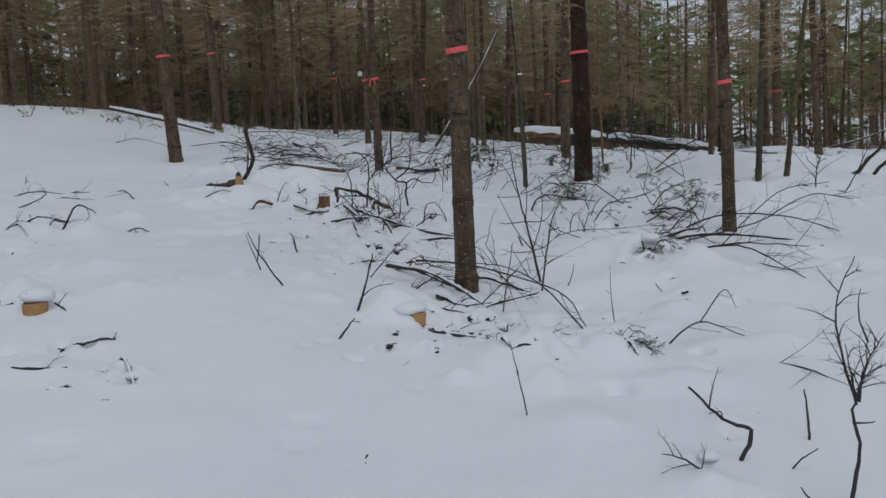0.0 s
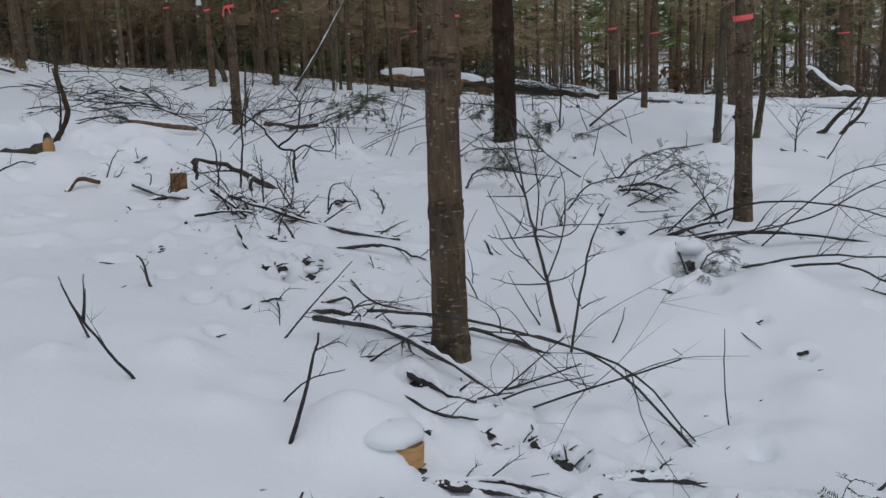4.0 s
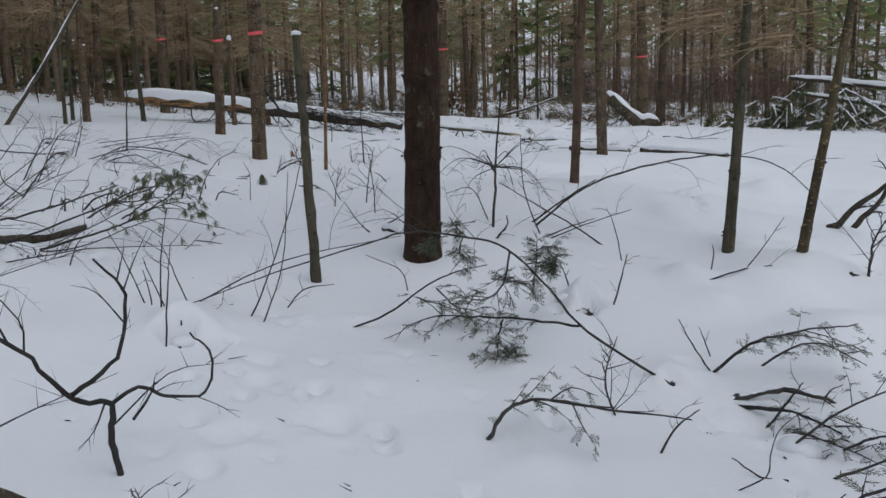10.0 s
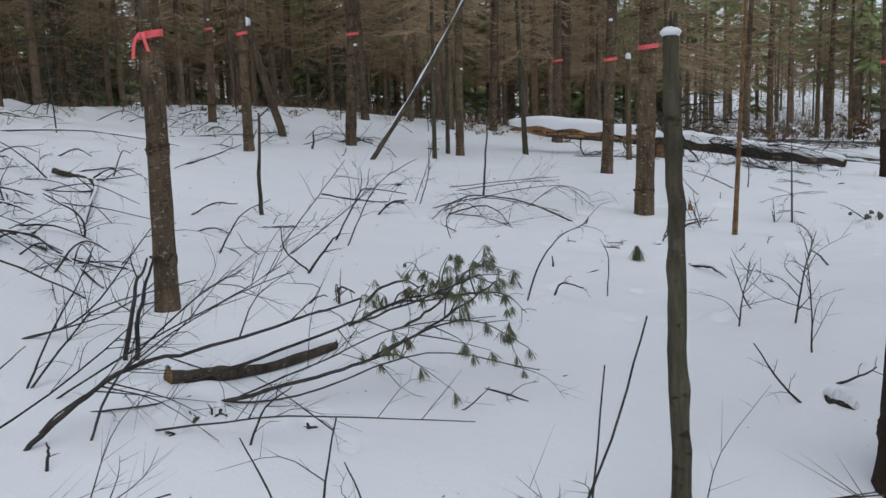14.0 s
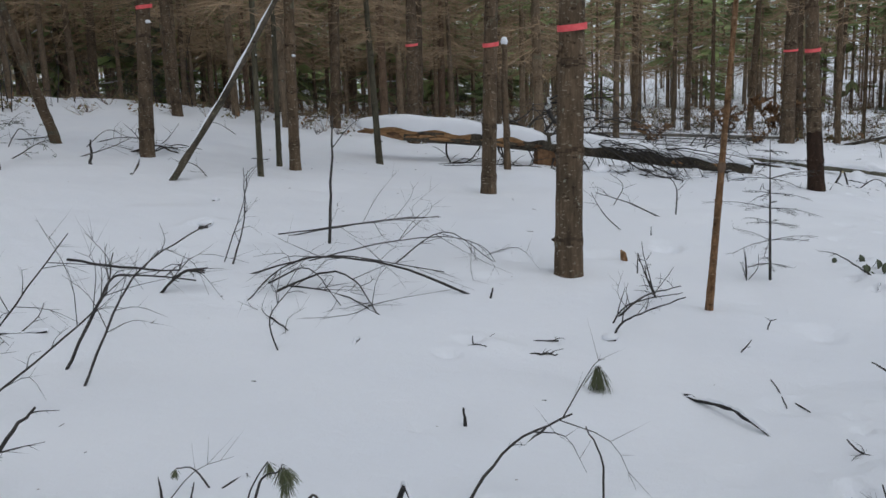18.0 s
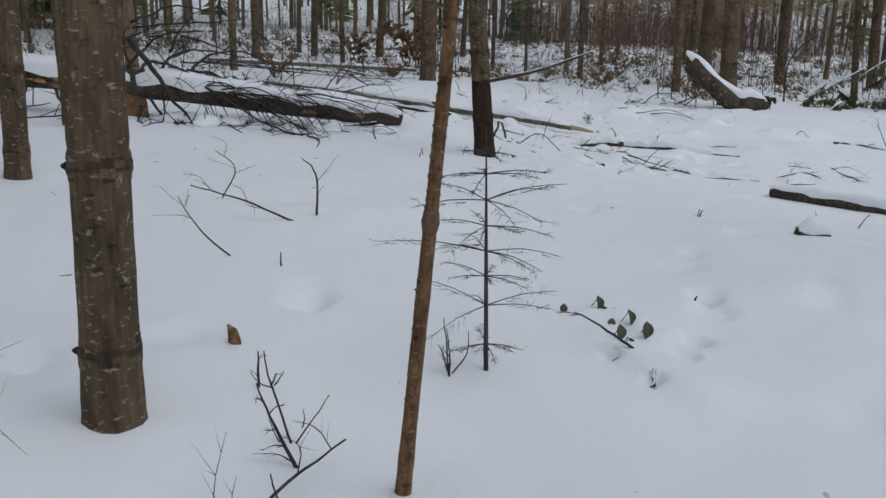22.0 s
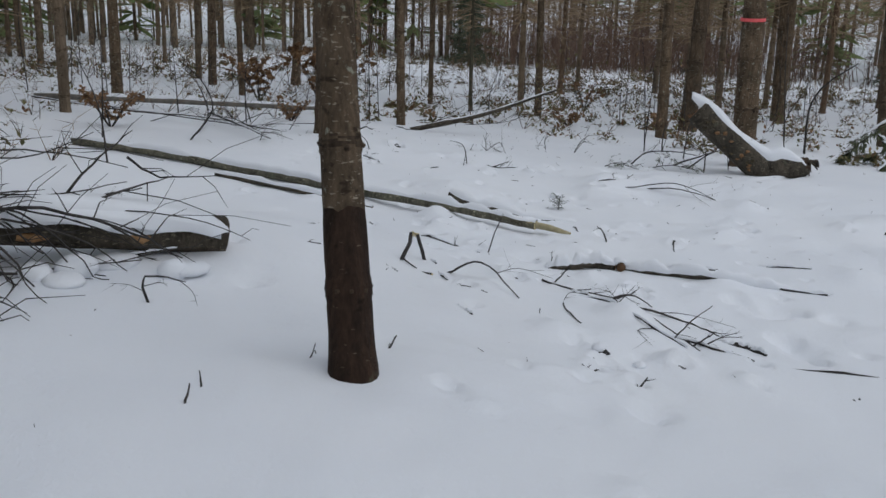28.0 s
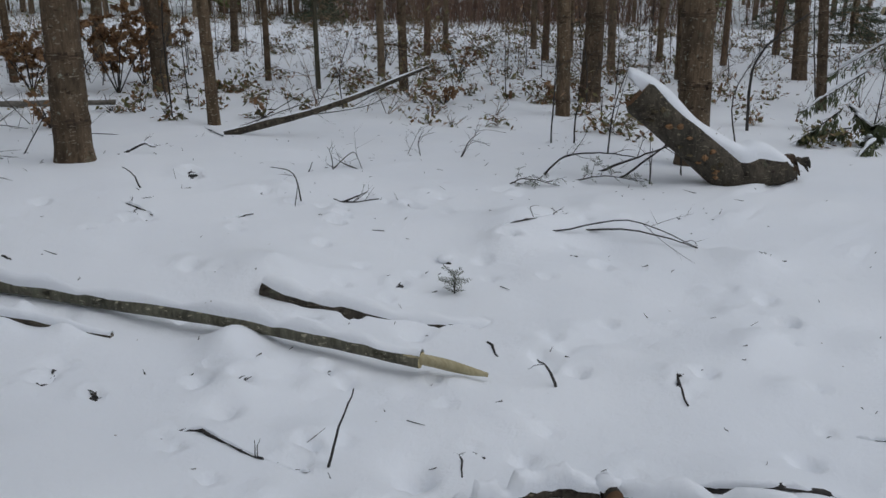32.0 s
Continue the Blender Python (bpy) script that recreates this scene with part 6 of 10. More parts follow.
def branch(pts, r=0.01, twigs=2):
    raised = max(p[2] for p in pts) > 0.15
    if raised and r < 0.02:
        r *= 0.8
    places = ground_points(pts, r)
    path = wobbled(spline(places, 5), r * 0.28)
    m = len(path)
    s = Shape()
    s.tube(path, [r * (1.05 - 0.62 * k / (m - 1)) * br.uniform(0.92, 1.08) for k in range(m)], 7 if r > 0.012 else 5)
    words = f"{size_word(r)} dark dead branch " + ("with side twigs " if twigs else "") + ("rising from the snow" if raised else "lying on the snow")
    name = "bare_shoot" if raised and r < 0.0085 else "thin_stick" if r < 0.0105 else "fallen_branch"
    ob = tagged(new(name, s.mesh(name, [TWIG if r < 0.024 else LOGBARK])), words, "branch")
    length = sum((b - a).length for a, b in zip(path, path[1:]))
    for k in range(twigs):
        side_twig(ob, path, br.uniform(0.2, 0.95), min(0.5, length * br.uniform(0.16, 0.5)), max(0.0022, r * 0.34))
    if r > 0.0105 and not raised:
        part("snow_cap", snow_strip([p for p in path[:: max(1, m // 4)]] + [path[-1]], [r, r * 0.5], r * 1.0, br, 0.9, 0.4), ob)
    return ob


def twig(pts, r=0.005):
    path = wobbled(spline(ground_points(pts, r), 4), r * 0.3)
    s = Shape()
    s.tube(path, [r * (1 - 0.6 * k / (len(path) - 1)) for k in range(len(path))], 5)
    return tagged(new("twig", s.mesh("twig", [TWIG])), "thin bare twig sticking out of the snow", "twig")


def stick(pts, r=0.018):
    places = ground_points(pts, r)
    path = wobbled(spline(places, 4), r * 0.12)
    m = len(path)
    s = Shape()
    s.tube(path, [r * (1.0 - 0.25 * k / (m - 1)) * br.uniform(0.94, 1.06) for k in range(m)], 8)
    s.m[-1] = 1
    return tagged(new("stick", s.mesh("stick", [TWIG, SPLIT])), "short brown stick propped up in the snow", "stick")


def bush(pts, r=0.01):
    path = wobbled(spline(ground_points(pts, r), 5), r * 0.2)
    m = len(path)
    s = Shape()
    s.tube(path, [r * (1 - 0.7 * k / (m - 1)) for k in range(m)], 6)
    BUSHES.append(tagged(new("bare_shrub", s.mesh("bare_shrub", [TWIG])), "bare shrub with long whorled twigs in snow", "shrub"))


def side(pts, r=0.005):
    path = wobbled(spline([at(x, y, h) for x, y, h in pts], 5), r * 0.3)
    m = len(path)
    s = Shape()
    s.tube(path, [r * (1 - 0.65 * k / (m - 1)) for k in range(m)], 5, closed=False)
    for q in range(2):
        b = path[br.randint(m // 3, m - 2)]
        s.spike(b, over(b + Vector((br.gauss(0, 0.05), br.gauss(0, 0.05), br.gauss(0.02, 0.05)))), r * 0.4)
    part("side_twig", s.mesh("side_twig", [TWIG]), BUSHES[-1])


BUSHES = []


def shrub(pts, r, twigs, reach):
    path = wobbled(spline(ground_points(pts, r), 5), r * 0.25)
    m = len(path)
    s = Shape()
    s.tube(path, [r * (1 - 0.7 * k / (m - 1)) for k in range(m)], 6)
    ob = tagged(new("bare_shrub", s.mesh("bare_shrub", [TWIG])), "bare leafless shrub with thin forked twigs in snow", "shrub")
    for k in range(twigs):
        f = 0.15 + 0.8 * k / max(1, twigs)
        side_twig(ob, path, f, reach * br.uniform(0.55, 1.0) * (1.1 - 0.5 * f), max(0.0028, r * 0.45), 4)
    return ob


def fir_spray(p, d, n, length):
    """A flat twig set with short needles on both sides."""
    s = Shape()
    e = p + d * length + Vector((0, 0, -0.06 * length))
    s.spike(p, e, 0.003, 1)
    side = d.cross(n).normalized()
    k, count = 0, max(6, int(length / 0.0085))
    for k in range(count):
        q = p.lerp(e, (k + 0.5) / count)
        for sg in (-1, 1):
            g = (side * sg + d * br.uniform(0.35, 0.7) + n * br.gauss(0, 0.22)).normalized()
            s.blade(q, q + g * br.uniform(0.020, 0.032), 0.0030, d)
    return s.mesh("spray", [NEEDLE, TWIG], False)


def set_sprays(ob, path, step, length, start=0.1):
    m = len(path)
    n = max(4, int(sum((b - a).length for a, b in zip(path, path[1:])) * (1 - start) / step))
    for k in range(n):
        f = min(0.999, start + (1 - start) * (k + br.random()) / n)
        i = min(int(f * (m - 1)), m - 2)
        p = path[i].lerp(path[i + 1], f * (m - 1) - i)
        d = (path[i + 1] - path[i]).normalized()
        side = d.cross(Vector((br.gauss(0, 0.35), br.gauss(0, 0.35), 1))).normalized() * (1 if k % 2 else -1)
        g = (d * br.uniform(0.4, 0.9) + side + Vector((0, 0, br.uniform(-0.7, 0.1)))).normalized()
        l = length * br.uniform(0.55, 1.15) * (1.15 - 0.5 * f)
        e = p + g * l
        if e.z < hz(e.x, e.y):
            g = Vector((g.x, g.y, abs(g.z) * 0.3)).normalized()
        n_up = g.cross(side)
        part("spray", fir_spray(p, g, n_up.normalized() if n_up.length > 0.1 else Vector((0, 0, 1)), l), ob)


def fir(pts, r=0.008, reach=0.25):
    path = wobbled(spline(ground_points(pts, r), 6), r * 0.3)
    m = len(path)
    s = Shape()
    s.tube(path, [r * (1 - 0.7 * k / (m - 1)) for k in range(m)], 6)
    ob = tagged(new("fir_bough", s.mesh("fir_bough", [TWIG])), "drooping fir bough with flat dark needle sprays over snow", "branch")
    set_sprays(ob, path, 0.10, 0.12, 0.3)
    for k in range(6):
        t = side_twig(ob, path, 0.2 + 0.12 * k, reach * br.uniform(0.6, 1.2), r * 0.4, 0)
        set_sprays(ob, t, 0.07, 0.085)
    return ob


def tuft(p, d, length, count=26):
    s = Shape()
    for k in range(count):
        g = (d * 0.35 + Vector((br.gauss(0, 0.40), br.gauss(0, 0.40), br.gauss(-0.95, 0.22)))).normalized()
        w = g.cross(Vector((br.gauss(0, 1), br.gauss(0, 1), br.gauss(0, 1)))).normalized()
        a = p + g * 0.004
        m = p + g * length * 0.55
        e = p + g * length + Vector((0, 0, -0.25 * length))
        s.blade(a, e, 0.0016, w)
    return s.mesh("needle_tuft", [PINE], False)


def bough(pts, r=0.01, reach=0.3):
    path = wobbled(spline(ground_points(pts, r), 6), r * 0.3)
    m = len(path)
    s = Shape()
    s.tube(path, [r * (1 - 0.65 * k / (m - 1)) for k in range(m)], 6)
    ob = tagged(new("pine_bough", s.mesh("pine_bough", [TWIG])), "fallen pine bough with drooping needle tufts on snow", "branch")
    for k in range(max(3, int(reach * 22))):
        f = br.uniform(0.45, 1.0)
        tip = side_twig(ob, path, min(f, 0.97), reach * br.uniform(0.25, 0.7), r * 0.4, 1)
        d = (tip[-1] - tip[-2]).normalized()
        for q in (tip[-1], tip[-3]):
            part("needle_tuft", tuft(q, d, br.uniform(0.05, 0.07)), ob)
    part("needle_tuft", tuft(path[-1], (path[-1] - path[-2]).normalized(), 0.065, 34), ob)
    return ob


def sprig(pts, r=0.004, length=0.085):
    path = wobbled(spline(ground_points(pts, r), 4), r * 0.2)
    m = len(path)
    s = Shape()
    s.tube(path, [r * (1 - 0.5 * k / (m - 1)) for k in range(m)], 5)
    ob = tagged(new("pine_sprig", s.mesh("pine_sprig", [TWIG])), "bent pine sprig with a drooping needle tuft", "sprig")
    part("needle_tuft", tuft(path[-1], (path[-1] - path[-2]).normalized(), length * 0.72, 40), ob)
    return ob


def stem(pts, r=0.03):
    path = wobbled(spline(ground_points(pts, r), 6), r * 0.1)
    m = len(path)
    s = Shape()
    rough_tube(s, path, [r * (1.1 - 0.35 * k / (m - 1)) * br.uniform(0.95, 1.05) for k in range(m)], br, 10, 0, 0.05)
    return tagged(new("bent_sapling", s.mesh("bent_sapling", [BARK_DARK])), "crooked dark young stem beside a sawn log", "sapling")


def burst(pts, r=0.012):
    path = wobbled(spline(ground_points(pts, r), 5), r * 0.2)
    m = len(path)
    s = Shape()
    s.tube(path, [r * (1 - 0.6 * k / (m - 1)) for k in range(m)], 7)
    ob = tagged(new("dead_sapling", s.mesh("dead_sapling", [TWIG])), "dead sapling with a whorl of long drooping twigs", "sapling")
    for k in range(17):
        f = 0.48 + br.gauss(0, 0.025)
        i = int(f * (m - 1))
        p = path[i]
        a = k * 2.4 + br.gauss(0, 0.2)
        d = Vector((math.cos(a), math.sin(a), br.uniform(-0.5, 0.75)))
        l = br.uniform(0.35, 0.75)
        e = over(p + d * l + Vector((0, 0, -0.35 * l)))
        t = Shape()
        t.tube(spline([p, p + d * l * 0.55 + Vector((0, 0, 0.03)), e], 4), [0.005 - 0.0005 * q for q in range(9)], 4, closed=False)
        for q in range(4):
            b = p.lerp(e, br.uniform(0.4, 0.95)) + Vector((0, 0, 0.06 * l))
            t.spike(b, b + (d + Vector((br.gauss(0, 0.6), br.gauss(0, 0.6), br.gauss(0, 0.4)))) * 0.15, 0.0025)
        part("side_twig", t.mesh("side_twig", [TWIG]), ob)
    return ob


# ---- branches, twigs and slash ----
# beside the first marked stem
branch([(-1.30, 6.89, -0.00), (-1.46, 6.86, 0.22), (-1.54, 6.85, 0.39)], 0.009, 1)
twig([(-1.47, 6.86, 0.23), (-1.45, 6.86, 0.38)], 0.005)
twig([(-1.39, 8.19, -0.00), (-1.44, 8.19, 0.12)], 0.006)
branch([(-0.69, 6.35, -0.00), (-0.61, 6.35, 0.17), (-0.55, 6.35, 0.34)], 0.012, 2)
branch([(-0.54, 7.98, -0.00), (-0.38, 7.81, 0.05), (-0.20, 7.64, 0.04), (0.01, 7.43, -0.00)], 0.020, 4)
branch([(0.64, 7.40, -0.00), (0.38, 7.55, 0.04), (0.13, 7.71, 0.01), (-0.17, 7.76, -0.00)], 0.014, 4)
twig([(0.24, 6.87, -0.00), (0.41, 6.84, 0.08), (0.65, 6.79, 0.15)], 0.006)
branch([(0.93, 6.37, -0.00), (0.67, 6.47, 0.29), (0.41, 6.57, 0.37), (0.10, 6.69, 0.39)], 0.008, 3)
branch([(0.46, 6.09, -0.00), (0.80, 6.11, -0.00)], 0.020, 2)
branch([(-0.16, 6.10, -0.00), (0.05, 6.12, -0.00), (0.25, 5.95, -0.00)], 0.012, 2)
branch([(-0.20, 6.93, -0.00), (-0.07, 6.69, -0.00), (0.09, 6.64, -0.00)], 0.010, 3)
branch([(-0.72, 6.76, -0.00), (-0.60, 6.76, 0.10), (-0.44, 6.77, 0.16)], 0.006, 2)
branch([(-0.28, 8.54, -0.00), (-0.19, 8.12, -0.00), (0.01, 7.96, -0.00)], 0.008, 4)
branch([(-0.49, 7.34, -0.00), (-0.27, 7.33, 0.03), (0.02, 7.32, -0.01)], 0.007, 4)
branch([(-0.22, 8.16, -0.00), (-0.14, 7.87, -0.00), (-0.10, 7.65, -0.00)], 0.007, 2)
branch([(-0.73, 8.20, -0.00), (-0.71, 7.91, -0.00), (-0.71, 7.69, -0.00)], 0.006, 2)
branch([(-0.70, 7.55, -0.00), (-0.51, 7.53, 0.21), (-0.33, 7.51, 0.41)], 0.007, 2)
branch([(-0.47, 8.09, -0.00), (-0.34, 8.07, 0.04), (-0.30, 7.95, -0.00)], 0.010, 1)
branch([(-0.93, 7.89, -0.00), (-0.79, 8.01, 0.00), (-0.69, 8.10, -0.00)], 0.010, 2)
branch([(-1.63, 8.74, -0.00), (-1.77, 8.77, -0.00)], 0.008, 0)
branch([(-1.40, 8.20, -0.00), (-1.43, 8.20, 0.14), (-1.46, 8.20, 0.17)], 0.010, 1)
branch([(-1.56, 7.35, -0.00), (-1.60, 7.34, 0.10), (-1.66, 7.33, 0.29)], 0.008, 0)
twig([(-1.59, 7.35, 0.07), (-1.57, 7.35, 0.17), (-1.56, 7.35, 0.30)], 0.006)
fir([(0.98, 5.60, -0.00), (1.12, 5.49, 0.01), (1.21, 5.41, -0.00)], 0.006, 0.16)
branch([(1.00, 5.55, -0.00), (1.04, 5.31, -0.00), (1.07, 5.21, -0.00)], 0.014, 2)
branch([(1.19, 6.57, -0.00), (1.17, 6.58, 0.21), (1.17, 6.58, 0.44)], 0.005, 0)
twig([(1.21, 7.38, -0.00), (1.27, 7.21, -0.00)], 0.005)
twig([(1.68, 7.44, -0.00), (1.70, 7.20, -0.00)], 0.005)
branch([(1.19, 3.75, -0.00), (1.24, 3.74, 0.13), (1.13, 3.77, 0.17), (0.99, 3.81, 0.29)], 0.014, 2)
branch([(1.57, 3.94, -0.00), (1.56, 3.94, 0.11), (1.55, 3.95, 0.23)], 0.009, 0)
branch([(1.41, 5.90, -0.00), (1.60, 5.82, 0.12), (1.86, 5.71, -0.00)], 0.007, 2)
branch([(1.61, 5.81, 0.12), (1.75, 5.75, 0.31), (1.82, 5.72, 0.19)], 0.006, 2)
branch([(1.60, 5.35, -0.00), (1.92, 5.09, -0.00), (2.05, 4.58, -0.00)], 0.007, 2)
branch([(0.33, 4.27, -0.00), (0.30, 4.27, 0.18), (0.26, 4.27, 0.37)], 0.005, 1)
shrub([(0.99, 3.59, -0.00), (0.92, 3.61, 0.04), (0.83, 3.64, 0.07)], 0.006, 4, 0.18)
twig([(1.38, 3.67, -0.00), (1.42, 3.65, 0.05), (1.48, 3.63, 0.10)], 0.005)
twig([(1.42, 3.31, -0.00), (1.34, 3.34, 0.02), (1.30, 3.36, 0.05)], 0.006)
branch([(-2.11, 4.53, -0.00), (-2.02, 4.56, -0.00)], 0.014, 1)
branch([(-1.92, 4.98, -0.00), (-1.81, 4.84, -0.00), (-1.72, 4.68, -0.00)], 0.012, 1)
branch([(-0.42, 3.68, -0.00), (-0.41, 3.80, -0.00)], 0.010, 0)
branch([(-0.55, 7.51, 0.12), (-0.17, 7.33, 0.12), (0.24, 6.92, 0.00)], 0.018, 4)
branch([(-0.28, 7.38, 0.20), (0.16, 7.22, 0.25), (0.81, 6.91, 0.15), (0.95, 6.40, 0.00)], 0.011, 4)
branch([(0.26, 7.00, 0.00), (0.69, 7.05, 0.10)], 0.007, 5)
branch([(-0.13, 7.18, 0.00), (-0.00, 6.93, 0.02), (0.12, 6.80, 0.00)], 0.022, 2)
branch([(-0.17, 6.09, 0.00), (-0.01, 6.07, 0.02), (0.23, 5.90, 0.00)], 0.018, 2)
branch([(0.46, 6.05, 0.00), (0.65, 6.11, 0.02), (0.81, 6.12, 0.00)], 0.02, 1)
branch([(-0.75, 5.65, 0.00), (-0.70, 5.73, 0.05), (-0.65, 5.82, 0.10)], 0.009, 1)
branch([(0.33, 6.98, 0.30), (0.57, 6.75, 0.10)], 0.006, 4)
branch([(0.22, 6.83, 0.05), (0.51, 6.72, 0.35)], 0.006, 5)
branch([(0.38, 6.86, 0.00), (0.37, 5.29, 0.50)], 0.007, 6)
branch([(-0.31, 7.27, 0.00), (-0.08, 7.20, 0.15)], 0.007, 4)
branch([(-1.20, 10.38, 0.10), (-0.93, 10.04, 0.06), (-0.68, 9.50, 0.00)], 0.014, 5)
branch([(-1.31, 10.05, 0.05), (-1.08, 9.93, 0.08), (-0.88, 9.63, 0.05)], 0.012, 3)
branch([(-1.06, 10.34, 0.12), (-0.66, 10.04, 0.08), (-0.26, 9.79, 0.00)], 0.016, 4)
branch([(-0.94, 10.25, 0.06), (-0.84, 9.57, 0.00)], 0.01, 4)
# slash pile round the second marked stem
branch([(2.21, 9.29, -0.00), (2.62, 9.12, 0.09), (3.14, 8.91, 0.04), (3.47, 8.32, -0.00)], 0.016, 6)
branch([(2.29, 9.59, -0.00), (2.80, 9.39, 0.25), (3.42, 9.14, 0.26), (3.89, 8.95, 0.10)], 0.014, 6)
branch([(2.15, 8.32, -0.00), (2.60, 8.11, 0.13), (3.15, 7.86, 0.10)], 0.010, 6)
branch([(2.09, 7.94, -0.00), (2.48, 7.75, 0.13), (2.72, 7.63, 0.08), (2.88, 7.27, -0.00)], 0.009, 5)
branch([(2.37, 9.20, -0.00), (3.04, 8.90, 0.20), (3.49, 8.71, 0.43), (3.85, 8.55, 0.48)], 0.010, 6)
branch([(2.75, 9.09, -0.00), (3.24, 8.84, 0.47), (3.66, 8.63, 0.60)], 0.008, 6)
branch([(6.49, 13.76, -0.00), (6.72, 13.62, 0.40), (6.93, 13.49, 1.12)], 0.028, 3)
branch([(5.52, 12.53, -0.00), (5.67, 12.44, 0.35), (5.82, 12.35, 0.76)], 0.012, 3)
branch([(2.68, 8.25, -0.00), (2.71, 7.74, -0.00), (2.93, 7.53, -0.00)], 0.008, 4)
fir([(2.34, 10.89, -0.00), (2.60, 10.79, 0.20), (3.06, 10.63, 0.41)], 0.008, 0.30)
fir([(2.83, 9.84, -0.00), (2.68, 9.91, 0.30), (2.51, 9.99, 0.50)], 0.008, 0.30)
fir([(2.10, 9.64, -0.00), (2.32, 9.56, 0.07), (2.31, 8.65, -0.00)], 0.008, 0.26)
fir([(2.33, 11.02, -0.00), (2.54, 10.95, 0.01), (2.68, 10.55, -0.00)], 0.007, 0.24)
fir([(1.62, 10.16, -0.00), (1.81, 10.07, 0.22), (2.18, 9.89, 0.44), (2.44, 9.76, 0.65)], 0.008, 0.28)
fir([(2.31, 9.73, -0.00), (2.52, 9.59, 0.25), (2.69, 9.48, 0.42)], 0.008, 0.28)
branch([(2.25, 9.62, -0.00), (2.46, 9.48, 0.09), (2.63, 9.36, 0.15)], 0.016, 3)
branch([(2.25, 9.51, -0.00), (2.49, 9.35, 0.06), (2.58, 9.28, 0.08)], 0.012, 3)
branch([(1.09, 9.74, -0.00), (1.40, 9.61, 0.07), (1.82, 9.44, 0.11), (2.23, 9.27, 0.18)], 0.006, 4)
# slash pile in the middle
branch([(-1.21, 10.94, -0.00), (-0.96, 10.40, 0.02), (-0.79, 10.02, -0.00), (-0.65, 9.72, -0.00)], 0.016, 6)
branch([(-0.77, 10.35, -0.00), (-0.46, 10.00, -0.00), (-0.24, 9.73, -0.00), (0.18, 9.61, -0.00)], 0.019, 4)
branch([(-1.05, 10.87, -0.00), (-0.84, 10.85, -0.02), (-0.68, 10.73, -0.00)], 0.016, 3)
branch([(-1.32, 10.18, -0.00), (-1.06, 10.17, 0.06), (-0.88, 10.07, -0.00)], 0.010, 4)
branch([(-0.58, 9.32, -0.00), (-0.64, 9.34, 0.14), (-0.69, 9.35, 0.23)], 0.012, 3)
branch([(-0.89, 9.01, -0.00), (-0.92, 9.02, 0.08), (-0.96, 9.03, 0.11)], 0.016, 1)
branch([(-0.64, 9.80, -0.00), (-0.68, 9.45, -0.00), (-0.65, 9.20, -0.00)], 0.012, 2)
branch([(-0.70, 9.45, -0.00), (-0.68, 9.45, 0.16), (-0.60, 9.42, 0.24), (-0.54, 9.41, 0.21)], 0.008, 3)
branch([(-0.80, 9.84, -0.00), (-0.93, 9.87, 0.09), (-1.11, 9.90, 0.29), (-1.39, 9.96, 0.45)], 0.008, 6)
branch([(-0.89, 10.13, -0.00), (-0.74, 10.10, 0.12), (-0.57, 10.08, 0.19)], 0.006, 5)
branch([(-1.03, 10.24, -0.00), (-1.13, 10.25, 0.15), (-1.22, 10.26, 0.20)], 0.006, 4)
branch([(-0.80, 10.39, -0.00), (-0.81, 10.39, 0.22), (-0.84, 10.39, 0.46)], 0.006, 5)
branch([(-0.66, 10.53, -0.00), (-0.62, 10.52, 0.24), (-0.58, 10.51, 0.49)], 0.005, 5)
branch([(-0.53, 10.30, -0.00), (-0.65, 10.33, 0.20), (-0.82, 10.37, 0.28)], 0.006, 5)
branch([(-0.64, 10.08, -0.00), (-0.50, 10.05, 0.04), (-0.50, 10.05, 0.15)], 0.006, 3)
branch([(-0.31, 9.31, -0.00), (-0.10, 9.19, 0.04), (0.05, 9.11, 0.06), (0.26, 8.99, -0.00)], 0.015, 2)
twig([(0.14, 10.49, -0.00), (0.16, 10.48, 0.07)], 0.005)
twig([(0.22, 11.51, -0.00), (0.31, 11.28, -0.00)], 0.005)
branch([(-1.78, 11.04, -0.00), (-1.60, 10.95, -0.00), (-1.39, 10.65, -0.00)], 0.022, 2)
branch([(-1.82, 11.47, -0.00), (-1.79, 11.47, 0.13), (-1.84, 11.46, 0.14)], 0.007, 0)
branch([(-2.25, 11.93, -0.00), (-2.20, 11.94, 0.13), (-2.12, 11.95, 0.26)], 0.010, 3)
branch([(-2.31, 11.93, -0.00), (-2.16, 11.95, 0.02), (-2.09, 11.96, 0.10)], 0.008, 2)
branch([(-2.18, 12.49, -0.00), (-2.08, 12.60, -0.00), (-1.99, 12.79, -0.00)], 0.020, 1)
branch([(-1.99, 12.19, -0.00), (-1.93, 12.47, -0.00)], 0.012, 0)
branch([(-1.32, 9.60, -0.00), (-1.23, 9.64, -0.00)], 0.012, 0)
branch([(-2.51, 11.80, -0.00), (-2.43, 11.85, -0.00), (-2.34, 11.93, -0.00)], 0.007, 2)
branch([(-1.71, 10.79, -0.00), (-1.62, 10.61, -0.00)], 0.006, 1)
